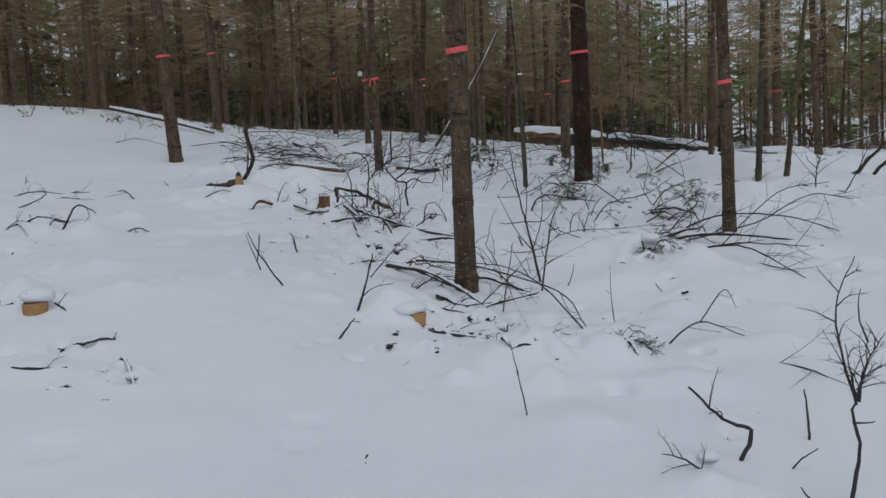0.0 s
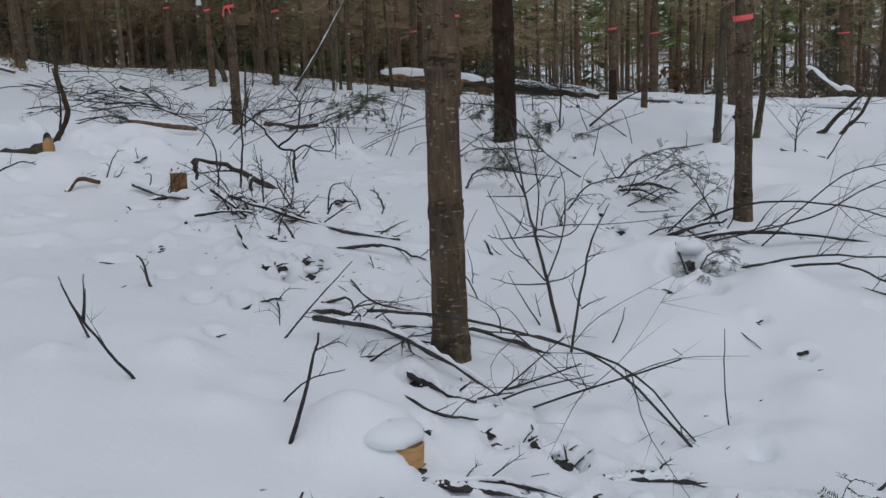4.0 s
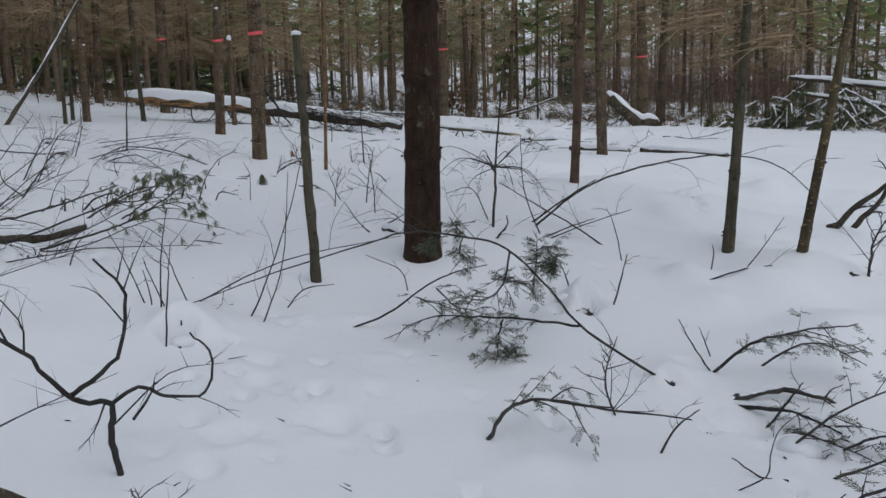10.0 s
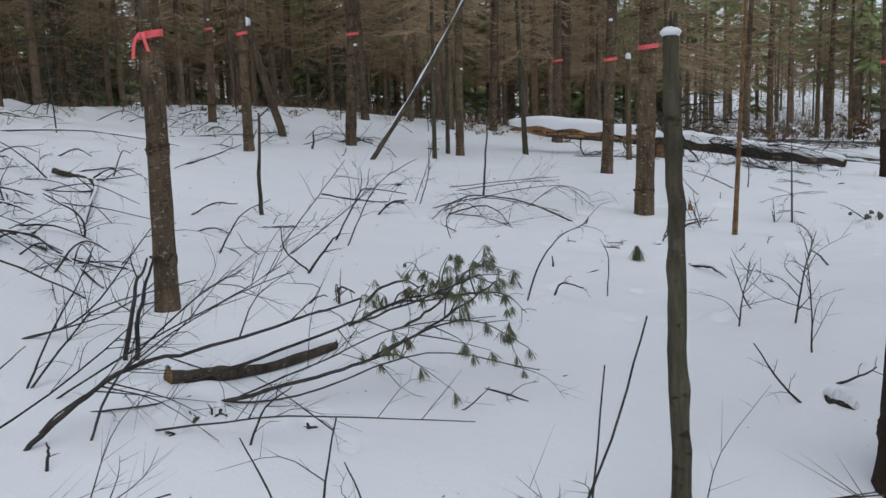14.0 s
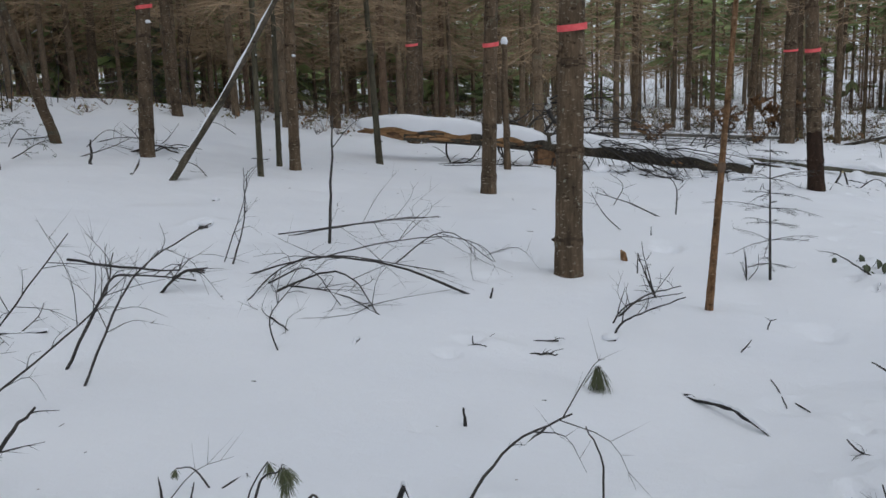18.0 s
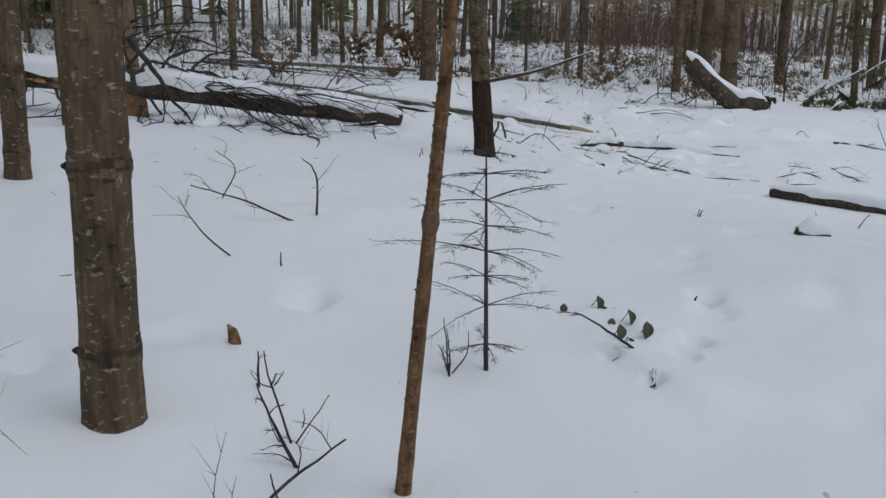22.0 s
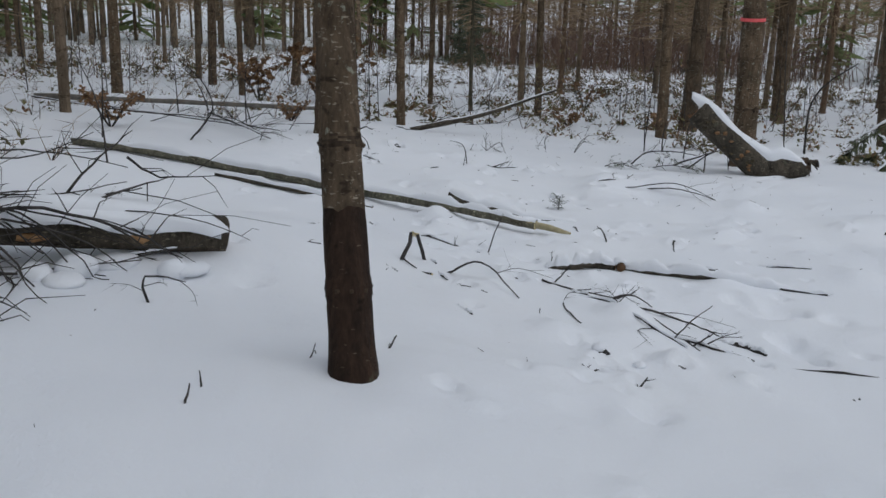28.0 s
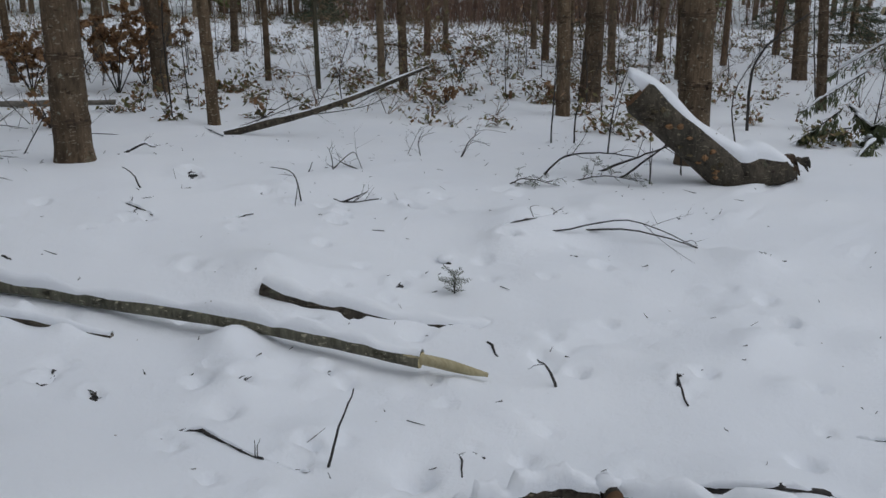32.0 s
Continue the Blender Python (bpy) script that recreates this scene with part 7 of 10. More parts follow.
# knee-shaped broken pole, crooked branches
branch([(-0.72, 11.41, -0.00), (-1.07, 11.46, 0.16), (-1.41, 11.51, 0.27)], 0.030, 2)
branch([(-1.41, 11.51, 0.26), (-1.40, 11.51, 0.17), (-1.40, 11.51, 0.07)], 0.030, 0)
branch([(-0.92, 11.25, -0.00), (-0.91, 11.24, 0.08), (-0.90, 11.24, 0.15)], 0.018, 0)
branch([(-0.51, 11.65, -0.00), (-0.53, 11.65, 0.14), (-0.52, 11.65, 0.29), (-0.65, 11.67, 0.33), (-0.82, 11.70, 0.53), (-1.04, 11.73, 0.66), (-1.29, 11.77, 0.67)], 0.017, 4)
branch([(-0.65, 11.67, 0.34), (-0.48, 11.65, 0.48), (-0.43, 11.64, 0.72), (-0.53, 11.65, 0.87)], 0.013, 4)
branch([(-0.52, 11.65, 0.29), (-0.41, 11.64, 0.35), (-0.31, 11.62, 0.31), (-0.17, 11.60, 0.37), (-0.13, 11.59, 0.49), (-0.21, 11.60, 0.62)], 0.011, 3)
branch([(-0.44, 11.64, 0.22), (-0.38, 11.63, 0.31), (-0.35, 11.63, 0.37)], 0.008, 2)
branch([(-1.02, 11.30, -0.00), (-0.98, 11.30, 0.25), (-0.96, 11.30, 0.54), (-1.04, 11.30, 0.66), (-1.15, 11.31, 0.70)], 0.014, 3)
branch([(-1.22, 11.51, -0.00), (-1.21, 11.51, 0.15), (-1.24, 11.51, 0.42), (-1.41, 11.50, 0.59)], 0.012, 3)
branch([(-1.26, 12.22, -0.00), (-1.22, 12.22, 0.14), (-1.22, 12.22, 0.23)], 0.008, 1)
branch([(-0.29, 10.61, -0.00), (-0.25, 10.60, 0.18), (-0.13, 10.57, 0.21)], 0.010, 4)
branch([(-0.30, 10.42, -0.00), (-0.25, 10.41, 0.10), (-0.10, 10.37, 0.12)], 0.010, 4)
branch([(0.19, 10.66, -0.00), (0.14, 10.68, 0.09), (0.08, 10.71, 0.12)], 0.010, 3)
branch([(-0.01, 10.57, -0.00), (-0.05, 10.58, 0.12), (-0.14, 10.61, 0.16)], 0.010, 3)
twig([(0.25, 11.52, -0.00), (0.32, 11.32, -0.00)], 0.006)
twig([(0.15, 10.52, -0.00), (0.18, 10.50, 0.09)], 0.006)
branch([(-0.06, 12.97, -0.00), (-0.03, 12.97, 0.30), (-0.00, 12.96, 0.53)], 0.007, 3)
branch([(0.04, 13.44, -0.00), (-0.03, 13.45, 0.21), (-0.06, 13.46, 0.33)], 0.006, 2)
# the long bowed sapling and fir boughs in front of the thick stem
branch([(2.39, 11.66, -0.00), (2.03, 12.00, 0.21), (1.87, 12.14, 0.42), (1.70, 12.30, 0.63), (1.50, 12.49, 0.68), (1.30, 12.69, 0.66), (1.07, 12.89, 0.56), (0.58, 13.36, 0.25), (0.25, 13.67, -0.00)], 0.010, 6)
fir([(2.00, 12.03, 0.23), (1.81, 12.20, 0.23), (1.58, 12.42, 0.22), (1.37, 12.62, 0.17), (1.16, 12.81, 0.00)], 0.008, 0.34)
fir([(1.71, 12.29, 0.61), (1.68, 12.32, 0.42), (1.59, 12.41, 0.32), (1.44, 12.55, 0.35)], 0.007, 0.30)
fir([(1.68, 12.32, 0.22), (1.66, 12.34, 0.10), (1.59, 12.25, -0.00)], 0.006, 0.22)
branch([(1.05, 13.11, -0.00), (1.28, 13.03, 0.08), (1.52, 12.93, 0.26), (1.70, 12.87, 0.35), (1.87, 12.80, 0.39)], 0.009, 2)
fir([(1.57, 12.91, 0.24), (1.68, 12.87, 0.13), (1.86, 12.81, 0.08)], 0.006, 0.30)
fir([(1.45, 12.96, 0.18), (1.63, 12.89, 0.12), (1.91, 12.79, 0.02)], 0.005, 0.26)
fir([(1.89, 12.79, 0.30), (2.09, 12.72, 0.28), (2.16, 12.69, 0.22)], 0.005, 0.2)
fir([(2.00, 12.75, -0.06), (1.79, 12.45, -0.00), (1.61, 12.29, -0.00)], 0.005, 0.2)
fir([(1.76, 12.84, 0.56), (1.71, 12.86, 0.61), (1.66, 12.88, 0.67)], 0.005, 0.09)
fir([(1.73, 12.85, 0.58), (1.71, 12.86, 0.47), (1.79, 12.83, 0.40)], 0.005, 0.10)
fir([(1.64, 12.89, 0.57), (1.57, 12.91, 0.55), (1.48, 12.95, 0.50)], 0.004, 0.05)
fir([(2.14, 12.70, 0.26), (2.16, 12.69, 0.42), (2.16, 12.69, 0.60)], 0.006, 0.10)
fir([(2.09, 12.72, 0.40), (2.20, 12.67, 0.41), (2.33, 12.63, 0.44)], 0.005, 0.08)
fir([(2.11, 12.71, 0.28), (2.01, 12.75, 0.30), (1.94, 12.77, 0.34)], 0.005, 0.09)
fir([(2.28, 12.64, 0.42), (2.27, 12.65, 0.39), (2.25, 12.66, 0.34)], 0.004, 0.06)
fir([(2.96, 13.92, -0.00), (3.03, 13.88, 0.04), (3.16, 13.79, 0.05)], 0.006, 0.24)
branch([(0.54, 13.43, -0.00), (0.63, 13.40, 0.19), (0.81, 13.36, 0.67), (0.90, 13.33, 1.00)], 0.007, 3)
branch([(0.82, 13.58, -0.00), (0.93, 13.54, 0.13), (1.12, 13.49, 0.17)], 0.007, 2)
branch([(1.77, 13.74, -0.00), (1.72, 13.76, 0.15), (1.51, 13.87, 0.26)], 0.006, 2)
branch([(0.23, 13.72, -0.00), (0.15, 13.73, 0.22), (0.09, 13.74, 0.38)], 0.006, 1)
branch([(-0.03, 13.69, -0.00), (-0.12, 13.70, 0.25), (-0.21, 13.71, 0.45)], 0.0062, 1)
branch([(0.02, 13.46, -0.00), (0.04, 13.46, 0.28), (0.10, 13.45, 0.57)], 0.007, 2)
branch([(0.00, 13.64, -0.00), (-0.02, 13.64, 0.14), (-0.04, 13.64, 0.22)], 0.006, 0)
branch([(0.49, 14.45, -0.00), (0.73, 14.31, -0.00)], 0.006, 1)
fir([(1.06, 11.47, -0.00), (1.15, 11.42, 0.16), (1.30, 11.33, 0.22), (1.55, 11.17, 0.21)], 0.012, 0.24)
branch([(1.31, 11.32, 0.22), (1.57, 11.16, 0.20), (1.85, 10.99, 0.19)], 0.010, 3)
branch([(1.76, 11.09, -0.00), (1.81, 11.04, 0.14), (1.88, 10.97, 0.24)], 0.008, 2)
shrub([(1.80, 11.46, -0.00), (1.76, 11.50, 0.17), (1.80, 11.46, 0.41)], 0.007, 12, 0.35)
fir([(2.66, 11.68, -0.00), (2.79, 11.53, 0.21), (2.96, 11.34, 0.36), (3.14, 11.14, 0.45)], 0.010, 0.34)
fir([(3.05, 11.70, -0.00), (3.22, 11.49, 0.20), (3.41, 11.26, 0.13)], 0.008, 0.28)
branch([(2.56, 11.43, -0.00), (2.79, 11.33, 0.06), (3.08, 11.19, -0.00)], 0.020, 2)
branch([(2.55, 11.39, -0.00), (2.68, 11.13, 0.06), (2.79, 10.92, -0.00)], 0.016, 3)
branch([(2.66, 11.68, -0.00), (2.58, 11.76, 0.13), (2.53, 11.82, 0.25)], 0.007, 1)
branch([(2.85, 11.88, -0.00), (2.82, 11.91, 0.09), (2.80, 11.94, 0.17)], 0.006, 1)
branch([(2.77, 12.69, -0.00), (2.80, 12.66, 0.18), (2.83, 12.63, 0.37)], 0.009, 3)
branch([(2.74, 13.13, -0.00), (2.71, 13.15, 0.11), (2.68, 13.18, 0.22)], 0.008, 2)
branch([(3.72, 12.90, -0.00), (4.14, 12.86, -0.00), (4.50, 12.92, -0.00)], 0.008, 1)
twig([(4.08, 13.14, -0.00), (4.09, 13.13, 0.15), (4.08, 13.14, 0.21)], 0.006)
branch([(4.40, 13.09, -0.00), (4.50, 12.97, 0.20), (4.57, 12.89, 0.38)], 0.006, 2)
branch([(2.53, 11.17, -0.00), (2.59, 11.09, 0.15), (2.63, 11.04, 0.25)], 0.010, 2)
branch([(6.23, 13.78, -0.00), (6.42, 13.53, 0.36), (6.59, 13.30, 0.68)], 0.032, 1)
shrub([(5.13, 12.55, -0.00), (5.15, 12.53, 0.29), (5.20, 12.44, 0.56)], 0.012, 10, 0.6)
branch([(4.99, 12.59, -0.00), (5.54, 12.60, -0.00)], 0.022, 1)
branch([(2.26, 10.81, -0.00), (2.46, 10.81, 0.02), (2.71, 10.80, -0.00)], 0.014, 2)
# bowed twig over the mound and the dead whorled sapling
branch([(3.36, 14.50, -0.00), (3.72, 14.26, 0.38), (4.10, 14.00, 0.66), (4.44, 13.78, 0.80), (4.74, 13.58, 0.78), (5.04, 13.39, 0.70), (5.32, 13.20, 0.46)], 0.012, 5)
branch([(3.26, 14.16, -0.00), (3.50, 13.99, 0.16), (3.82, 13.78, 0.36)], 0.008, 2)
branch([(3.61, 13.63, -0.00), (3.56, 13.67, 0.26), (3.51, 13.71, 0.40)], 0.007, 1)
burst([(2.98, 14.57, -0.00), (3.00, 14.56, 0.26), (3.01, 14.55, 0.58), (3.04, 14.53, 0.98), (3.07, 14.51, 1.36)], 0.013)
branch([(3.39, 14.60, -0.00), (3.56, 14.48, 0.18), (3.85, 14.28, 0.44)], 0.013, 3)
branch([(3.27, 14.22, -0.00), (3.46, 14.08, 0.12), (3.60, 13.97, 0.22)], 0.009, 3)
branch([(2.86, 14.33, -0.00), (2.94, 14.28, 0.10), (2.94, 14.28, 0.19)], 0.012, 1)
branch([(3.69, 13.95, -0.00), (3.50, 14.13, 0.10), (3.30, 14.31, 0.21), (3.04, 14.55, 0.38)], 0.010, 5)
branch([(3.26, 14.26, -0.00), (3.15, 14.34, 0.37), (3.13, 14.35, 0.81)], 0.008, 4)
branch([(3.04, 14.73, -0.00), (2.92, 14.80, 0.26), (2.73, 14.92, 0.22)], 0.007, 4)
branch([(2.58, 14.75, -0.00), (2.90, 14.73, -0.00)], 0.016, 0)
branch([(2.17, 15.03, -0.00), (2.21, 14.87, -0.00)], 0.030, 0)
# pine bough lying on the snow
bough([(-0.56, 14.97, -0.00), (-0.13, 15.08, 0.12), (0.16, 15.15, 0.21), (0.47, 15.22, 0.38), (0.70, 15.28, 0.53)], 0.010, 0.5)
bough([(-0.76, 15.11, -0.00), (-0.33, 15.24, 0.17), (0.01, 15.33, 0.29), (0.37, 15.44, 0.39), (0.65, 15.52, 0.50)], 0.009, 0.5)
bough([(0.00, 15.33, 0.28), (0.27, 15.41, 0.39), (0.58, 15.50, 0.40), (0.77, 15.55, 0.41)], 0.006, 0.30)
bough([(0.10, 15.36, 0.12), (0.41, 15.45, 0.24), (0.63, 15.51, 0.26), (0.89, 15.59, 0.12)], 0.006, 0.30)
branch([(-1.20, 14.49, -0.00), (-1.01, 14.58, 0.15), (-0.83, 14.67, 0.25), (-0.59, 14.79, 0.32), (-0.28, 14.94, 0.38), (0.08, 15.11, 0.48)], 0.014, 9)
branch([(-0.56, 14.98, -0.00), (-0.22, 15.06, 0.08), (0.36, 15.21, 0.20), (0.90, 15.34, 0.09)], 0.0070, 6)
branch([(-1.42, 15.10, -0.00), (-1.21, 15.20, 0.26), (-1.10, 15.25, 0.35), (-0.72, 15.43, 0.46)], 0.0070, 9)
branch([(-0.98, 14.58, -0.00), (-0.86, 14.63, 0.24), (-0.56, 14.75, 0.52), (-0.37, 14.83, 0.66)], 0.0070, 9)
branch([(-1.28, 14.98, -0.00), (-0.88, 15.16, 0.18), (-0.53, 15.31, 0.40), (-0.31, 15.41, 0.54)], 0.0062, 9)
branch([(-1.83, 15.93, -0.00), (-1.50, 16.09, 0.11), (-1.15, 16.25, 0.57)], 0.009, 6)
branch([(-1.43, 15.10, -0.00), (-1.32, 15.15, 0.23), (-1.13, 15.24, 0.58)], 0.0078, 4)
branch([(-1.09, 15.58, -0.00), (-1.04, 15.60, 0.30), (-0.96, 15.62, 0.53)], 0.016, 1)
branch([(-2.84, 18.29, -0.00), (-2.26, 17.87, -0.00), (-1.75, 17.62, -0.00)], 0.016, 2)
branch([(-3.07, 18.82, -0.00), (-2.63, 18.63, 0.05), (-2.27, 18.46, -0.00)], 0.010, 3)
branch([(0.56, 15.36, -0.00), (0.70, 15.25, 0.01), (0.82, 15.15, -0.00)], 0.007, 2)
branch([(0.40, 15.06, -0.00), (0.52, 15.06, 0.02), (0.64, 15.06, 0.11)], 0.005, 0)
branch([(-0.61, 14.77, -0.00), (-0.55, 14.82, -0.00), (-0.52, 14.87, -0.00)], 0.020, 2)
branch([(-0.65, 14.69, -0.00), (-0.60, 14.74, -0.00)], 0.024, 0)
branch([(-1.05, 14.33, -0.00), (-1.04, 14.34, 0.06), (-1.04, 14.34, 0.11)], 0.0078, 1)
branch([(-0.36, 14.58, -0.00), (-0.29, 14.60, 0.15), (-0.18, 14.62, 0.24)], 0.007, 3)
shrub([(2.14, 16.05, -0.00), (2.16, 16.04, 0.20), (2.22, 16.02, 0.36)], 0.006, 5, 0.4)
shrub([(2.44, 16.00, -0.00), (2.48, 15.98, 0.31), (2.53, 15.96, 0.52)], 0.007, 8, 0.5)
shrub([(2.32, 15.52, -0.00), (2.31, 15.52, 0.27), (2.28, 15.53, 0.52)], 0.006, 6, 0.45)
branch([(2.04, 14.97, -0.00), (1.94, 15.01, 0.10), (1.84, 15.06, 0.27)], 0.008, 4)
branch([(2.22, 15.11, -0.00), (2.33, 15.05, 0.05), (2.39, 15.02, 0.09)], 0.007, 3)
# open brush in the clearing
branch([(-0.46, 17.62, -0.00), (-0.30, 17.66, 0.20), (-0.20, 17.68, 0.30)], 0.013, 3)
branch([(-0.45, 17.63, 0.04), (-0.60, 17.59, 0.17), (-0.62, 17.59, 0.35)], 0.009, 2)
branch([(-0.36, 18.95, -0.00), (-0.16, 18.98, 0.35), (-0.06, 18.99, 0.45), (0.28, 19.04, 0.41)], 0.011, 9)
branch([(-0.78, 18.47, -0.00), (-0.44, 18.55, 0.43), (-0.21, 18.61, 0.73)], 0.007, 8)
branch([(-0.67, 18.24, -0.00), (-0.34, 18.31, 0.24), (-0.07, 18.37, 0.47), (-0.00, 18.39, 0.68)], 0.007, 8)
branch([(-0.24, 18.70, -0.00), (-0.04, 18.72, 0.40), (0.12, 18.74, 0.59), (0.39, 18.78, 0.75)], 0.008, 9)
branch([(-0.04, 20.34, -0.00), (0.11, 20.35, 0.11), (0.26, 20.36, 0.12)], 0.012, 3)
branch([(1.96, 20.08, -0.00), (1.45, 20.21, 0.19), (0.96, 20.33, 0.20), (0.70, 20.39, 0.09), (0.51, 20.08, -0.00)], 0.011, 9)
branch([(0.52, 20.43, -0.07), (0.78, 20.37, 0.03), (1.10, 20.14, -0.00), (1.28, 19.69, -0.00)], 0.008, 8)
branch([(0.78, 21.81, -0.00), (1.40, 21.79, 0.09), (2.09, 21.75, 0.19)], 0.008, 6)
branch([(1.58, 21.01, -0.00), (1.96, 20.95, 0.21), (2.32, 20.89, 0.01)], 0.007, 6)
branch([(0.66, 19.11, -0.00), (0.63, 19.11, 0.18), (0.78, 19.11, 0.36)], 0.006, 4)
branch([(0.41, 21.05, -0.00), (0.52, 21.05, 0.33), (0.54, 21.05, 0.70)], 0.009, 5)
branch([(1.16, 21.56, -0.00), (1.20, 21.56, 0.48), (1.24, 21.55, 1.01)], 0.017, 1)
branch([(-1.19, 20.20, -0.00), (-1.17, 20.21, 0.53), (-1.14, 20.21, 1.02)], 0.024, 1)
branch([(-1.21, 18.21, -0.00), (-1.04, 18.27, 0.28), (-0.80, 18.35, 0.41)], 0.009, 6)
branch([(-1.33, 18.61, -0.00), (-1.10, 18.31, -0.00), (-1.02, 18.12, -0.00)], 0.007, 2)
branch([(-0.86, 18.20, -0.00), (-0.98, 18.17, 0.07), (-1.04, 18.15, 0.19)], 0.006, 1)
branch([(-2.55, 22.71, -0.00), (-2.21, 22.82, 0.11), (-1.83, 22.94, 0.29)], 0.014, 2)
branch([(1.04, 16.86, -0.00), (1.13, 16.84, 0.23), (1.26, 16.82, 0.42), (1.43, 16.78, 0.52)], 0.008, 4)
branch([(1.60, 17.00, -0.00), (1.61, 17.00, 0.25), (1.56, 17.02, 0.38)], 0.006, 0)
branch([(2.55, 18.30, -0.00), (2.62, 18.03, 0.04), (2.68, 17.75, -0.00)], 0.013, 0)
branch([(1.59, 17.82, -0.00), (1.74, 17.97, -0.00)], 0.010, 0)
branch([(1.40, 18.02, -0.00), (1.40, 18.02, 0.08)], 0.010, 0)
branch([(2.04, 19.22, -0.00), (2.23, 19.18, -0.00)], 0.010, 2)
branch([(3.15, 18.56, -0.00), (3.05, 18.28, -0.00), (2.96, 18.06, -0.00)], 0.006, 0)
branch([(3.04, 18.20, -0.00), (3.02, 17.97, -0.00)], 0.006, 0)
branch([(1.00, 17.37, -0.00), (1.02, 17.29, 0.10), (1.05, 17.22, -0.00)], 0.012, 0)
branch([(1.23, 16.93, -0.00), (1.28, 16.91, 0.09), (1.42, 16.88, 0.08)], 0.008, 3)
branch([(0.15, 17.90, -0.00), (0.21, 17.49, -0.00), (0.27, 17.23, -0.00)], 0.006, 1)
branch([(0.25, 17.23, -0.00), (0.32, 17.23, 0.10), (0.34, 17.24, 0.16)], 0.006, 1)
branch([(0.55, 17.74, -0.00), (0.41, 17.52, -0.00)], 0.008, 1)
branch([(0.66, 17.35, -0.00), (0.71, 17.34, 0.06), (0.74, 17.34, -0.01)], 0.007, 1)
branch([(-0.37, 16.73, -0.00), (-0.29, 16.75, 0.04), (-0.23, 16.76, 0.04)], 0.007, 0)
branch([(-0.01, 16.77, -0.00), (0.11, 16.78, 0.10), (0.26, 16.80, 0.14), (0.34, 16.81, 0.10)], 0.010, 3)
branch([(-0.16, 16.73, -0.00), (-0.15, 16.73, 0.10), (-0.06, 16.75, 0.07)], 0.010, 2)
bough([(0.50, 17.26, -0.00), (0.54, 17.26, 0.14), (0.62, 17.25, 0.20)], 0.006, 0.1)
bough([(0.17, 16.71, -0.00), (0.21, 16.71, 0.07), (0.27, 16.71, 0.11)], 0.007, 0.1)
branch([(2.99, 17.37, -0.00), (2.89, 17.43, 0.03), (2.84, 17.47, 0.06)], 0.007, 2)
branch([(2.38, 16.47, -0.00), (2.34, 16.50, 0.07), (2.27, 16.55, 0.32)], 0.007, 5)
branch([(2.66, 19.43, -0.00), (2.73, 19.40, 0.11), (2.90, 19.34, 0.19), (3.05, 19.28, 0.23)], 0.008, 2)
branch([(2.69, 19.42, 0.06), (2.73, 19.40, 0.23)], 0.005, 0)
branch([(2.90, 19.34, 0.21), (2.85, 19.36, 0.32), (2.84, 19.36, 0.38)], 0.005, 1)
shrub([(3.19, 19.93, -0.00), (3.13, 19.97, 0.14), (3.08, 19.99, 0.29)], 0.008, 5, 0.12)
branch([(2.61, 19.27, -0.00), (2.65, 19.26, 0.06), (2.78, 19.20, 0.15), (2.98, 19.11, 0.25)], 0.010, 3)
branch([(2.65, 19.26, 0.05), (2.66, 19.25, 0.14), (2.68, 19.24, 0.23)], 0.006, 1)
branch([(1.96, 18.98, -0.00), (2.06, 18.97, -0.00), (2.14, 18.95, -0.00)], 0.010, 4)
branch([(3.16, 18.83, -0.00), (3.21, 18.79, 0.08)], 0.006, 1)
branch([(3.57, 19.21, -0.00), (3.58, 19.20, 0.05), (3.61, 19.18, 0.07)], 0.005, 1)
branch([(3.61, 18.07, -0.00), (3.56, 18.12, 0.07), (3.50, 18.19, 0.13)], 0.009, 0)
branch([(4.65, 18.93, -0.00), (4.57, 18.76, -0.00)], 0.014, 0)
branch([(1.72, 19.15, -0.00), (1.72, 19.15, 0.06)], 0.006, 0)
branch([(1.66, 19.13, -0.00), (1.72, 19.09, 0.02), (1.77, 19.04, -0.00)], 0.006, 0)
branch([(1.07, 19.18, -0.00), (1.10, 19.24, -0.00)], 0.014, 0)
branch([(2.04, 19.97, -0.00), (2.07, 19.97, 0.07)], 0.010, 0)
branch([(4.51, 22.58, -0.00), (4.21, 22.73, 0.13), (3.93, 22.87, 0.19)], 0.010, 4)
branch([(3.86, 22.06, -0.00), (3.70, 22.13, 0.15), (3.61, 22.17, 0.32)], 0.007, 3)
branch([(4.68, 22.63, -0.00), (4.68, 22.63, 0.27), (4.60, 22.67, 0.38)], 0.010, 2)
branch([(4.28, 23.27, -0.00), (4.38, 23.23, 0.21), (4.26, 23.28, 0.33)], 0.007, 3)
branch([(3.44, 22.82, -0.00), (3.27, 22.88, -0.01)], 0.006, 0)
branch([(4.04, 21.83, -0.00), (4.04, 21.83, 0.08)], 0.007, 0)
# open ground towards the broken log
branch([(4.94, 20.06, -0.00), (4.86, 20.17, 0.09), (4.77, 20.29, 0.17)], 0.010, 2)
branch([(5.84, 20.47, -0.00), (5.85, 20.46, 0.04)], 0.008, 0)
branch([(3.82, 20.34, -0.00), (3.86, 20.35, -0.00)], 0.005, 0)
branch([(3.30, 20.48, -0.00), (3.30, 20.48, 0.15)], 0.007, 2)
branch([(3.35, 20.49, -0.00), (3.37, 20.48, 0.05)], 0.006, 1)
branch([(4.82, 19.85, -0.00), (4.86, 19.87, -0.00)], 0.012, 0)
branch([(10.01, 23.88, -0.00), (10.26, 23.62, -0.00), (10.47, 23.35, -0.00)], 0.010, 0)
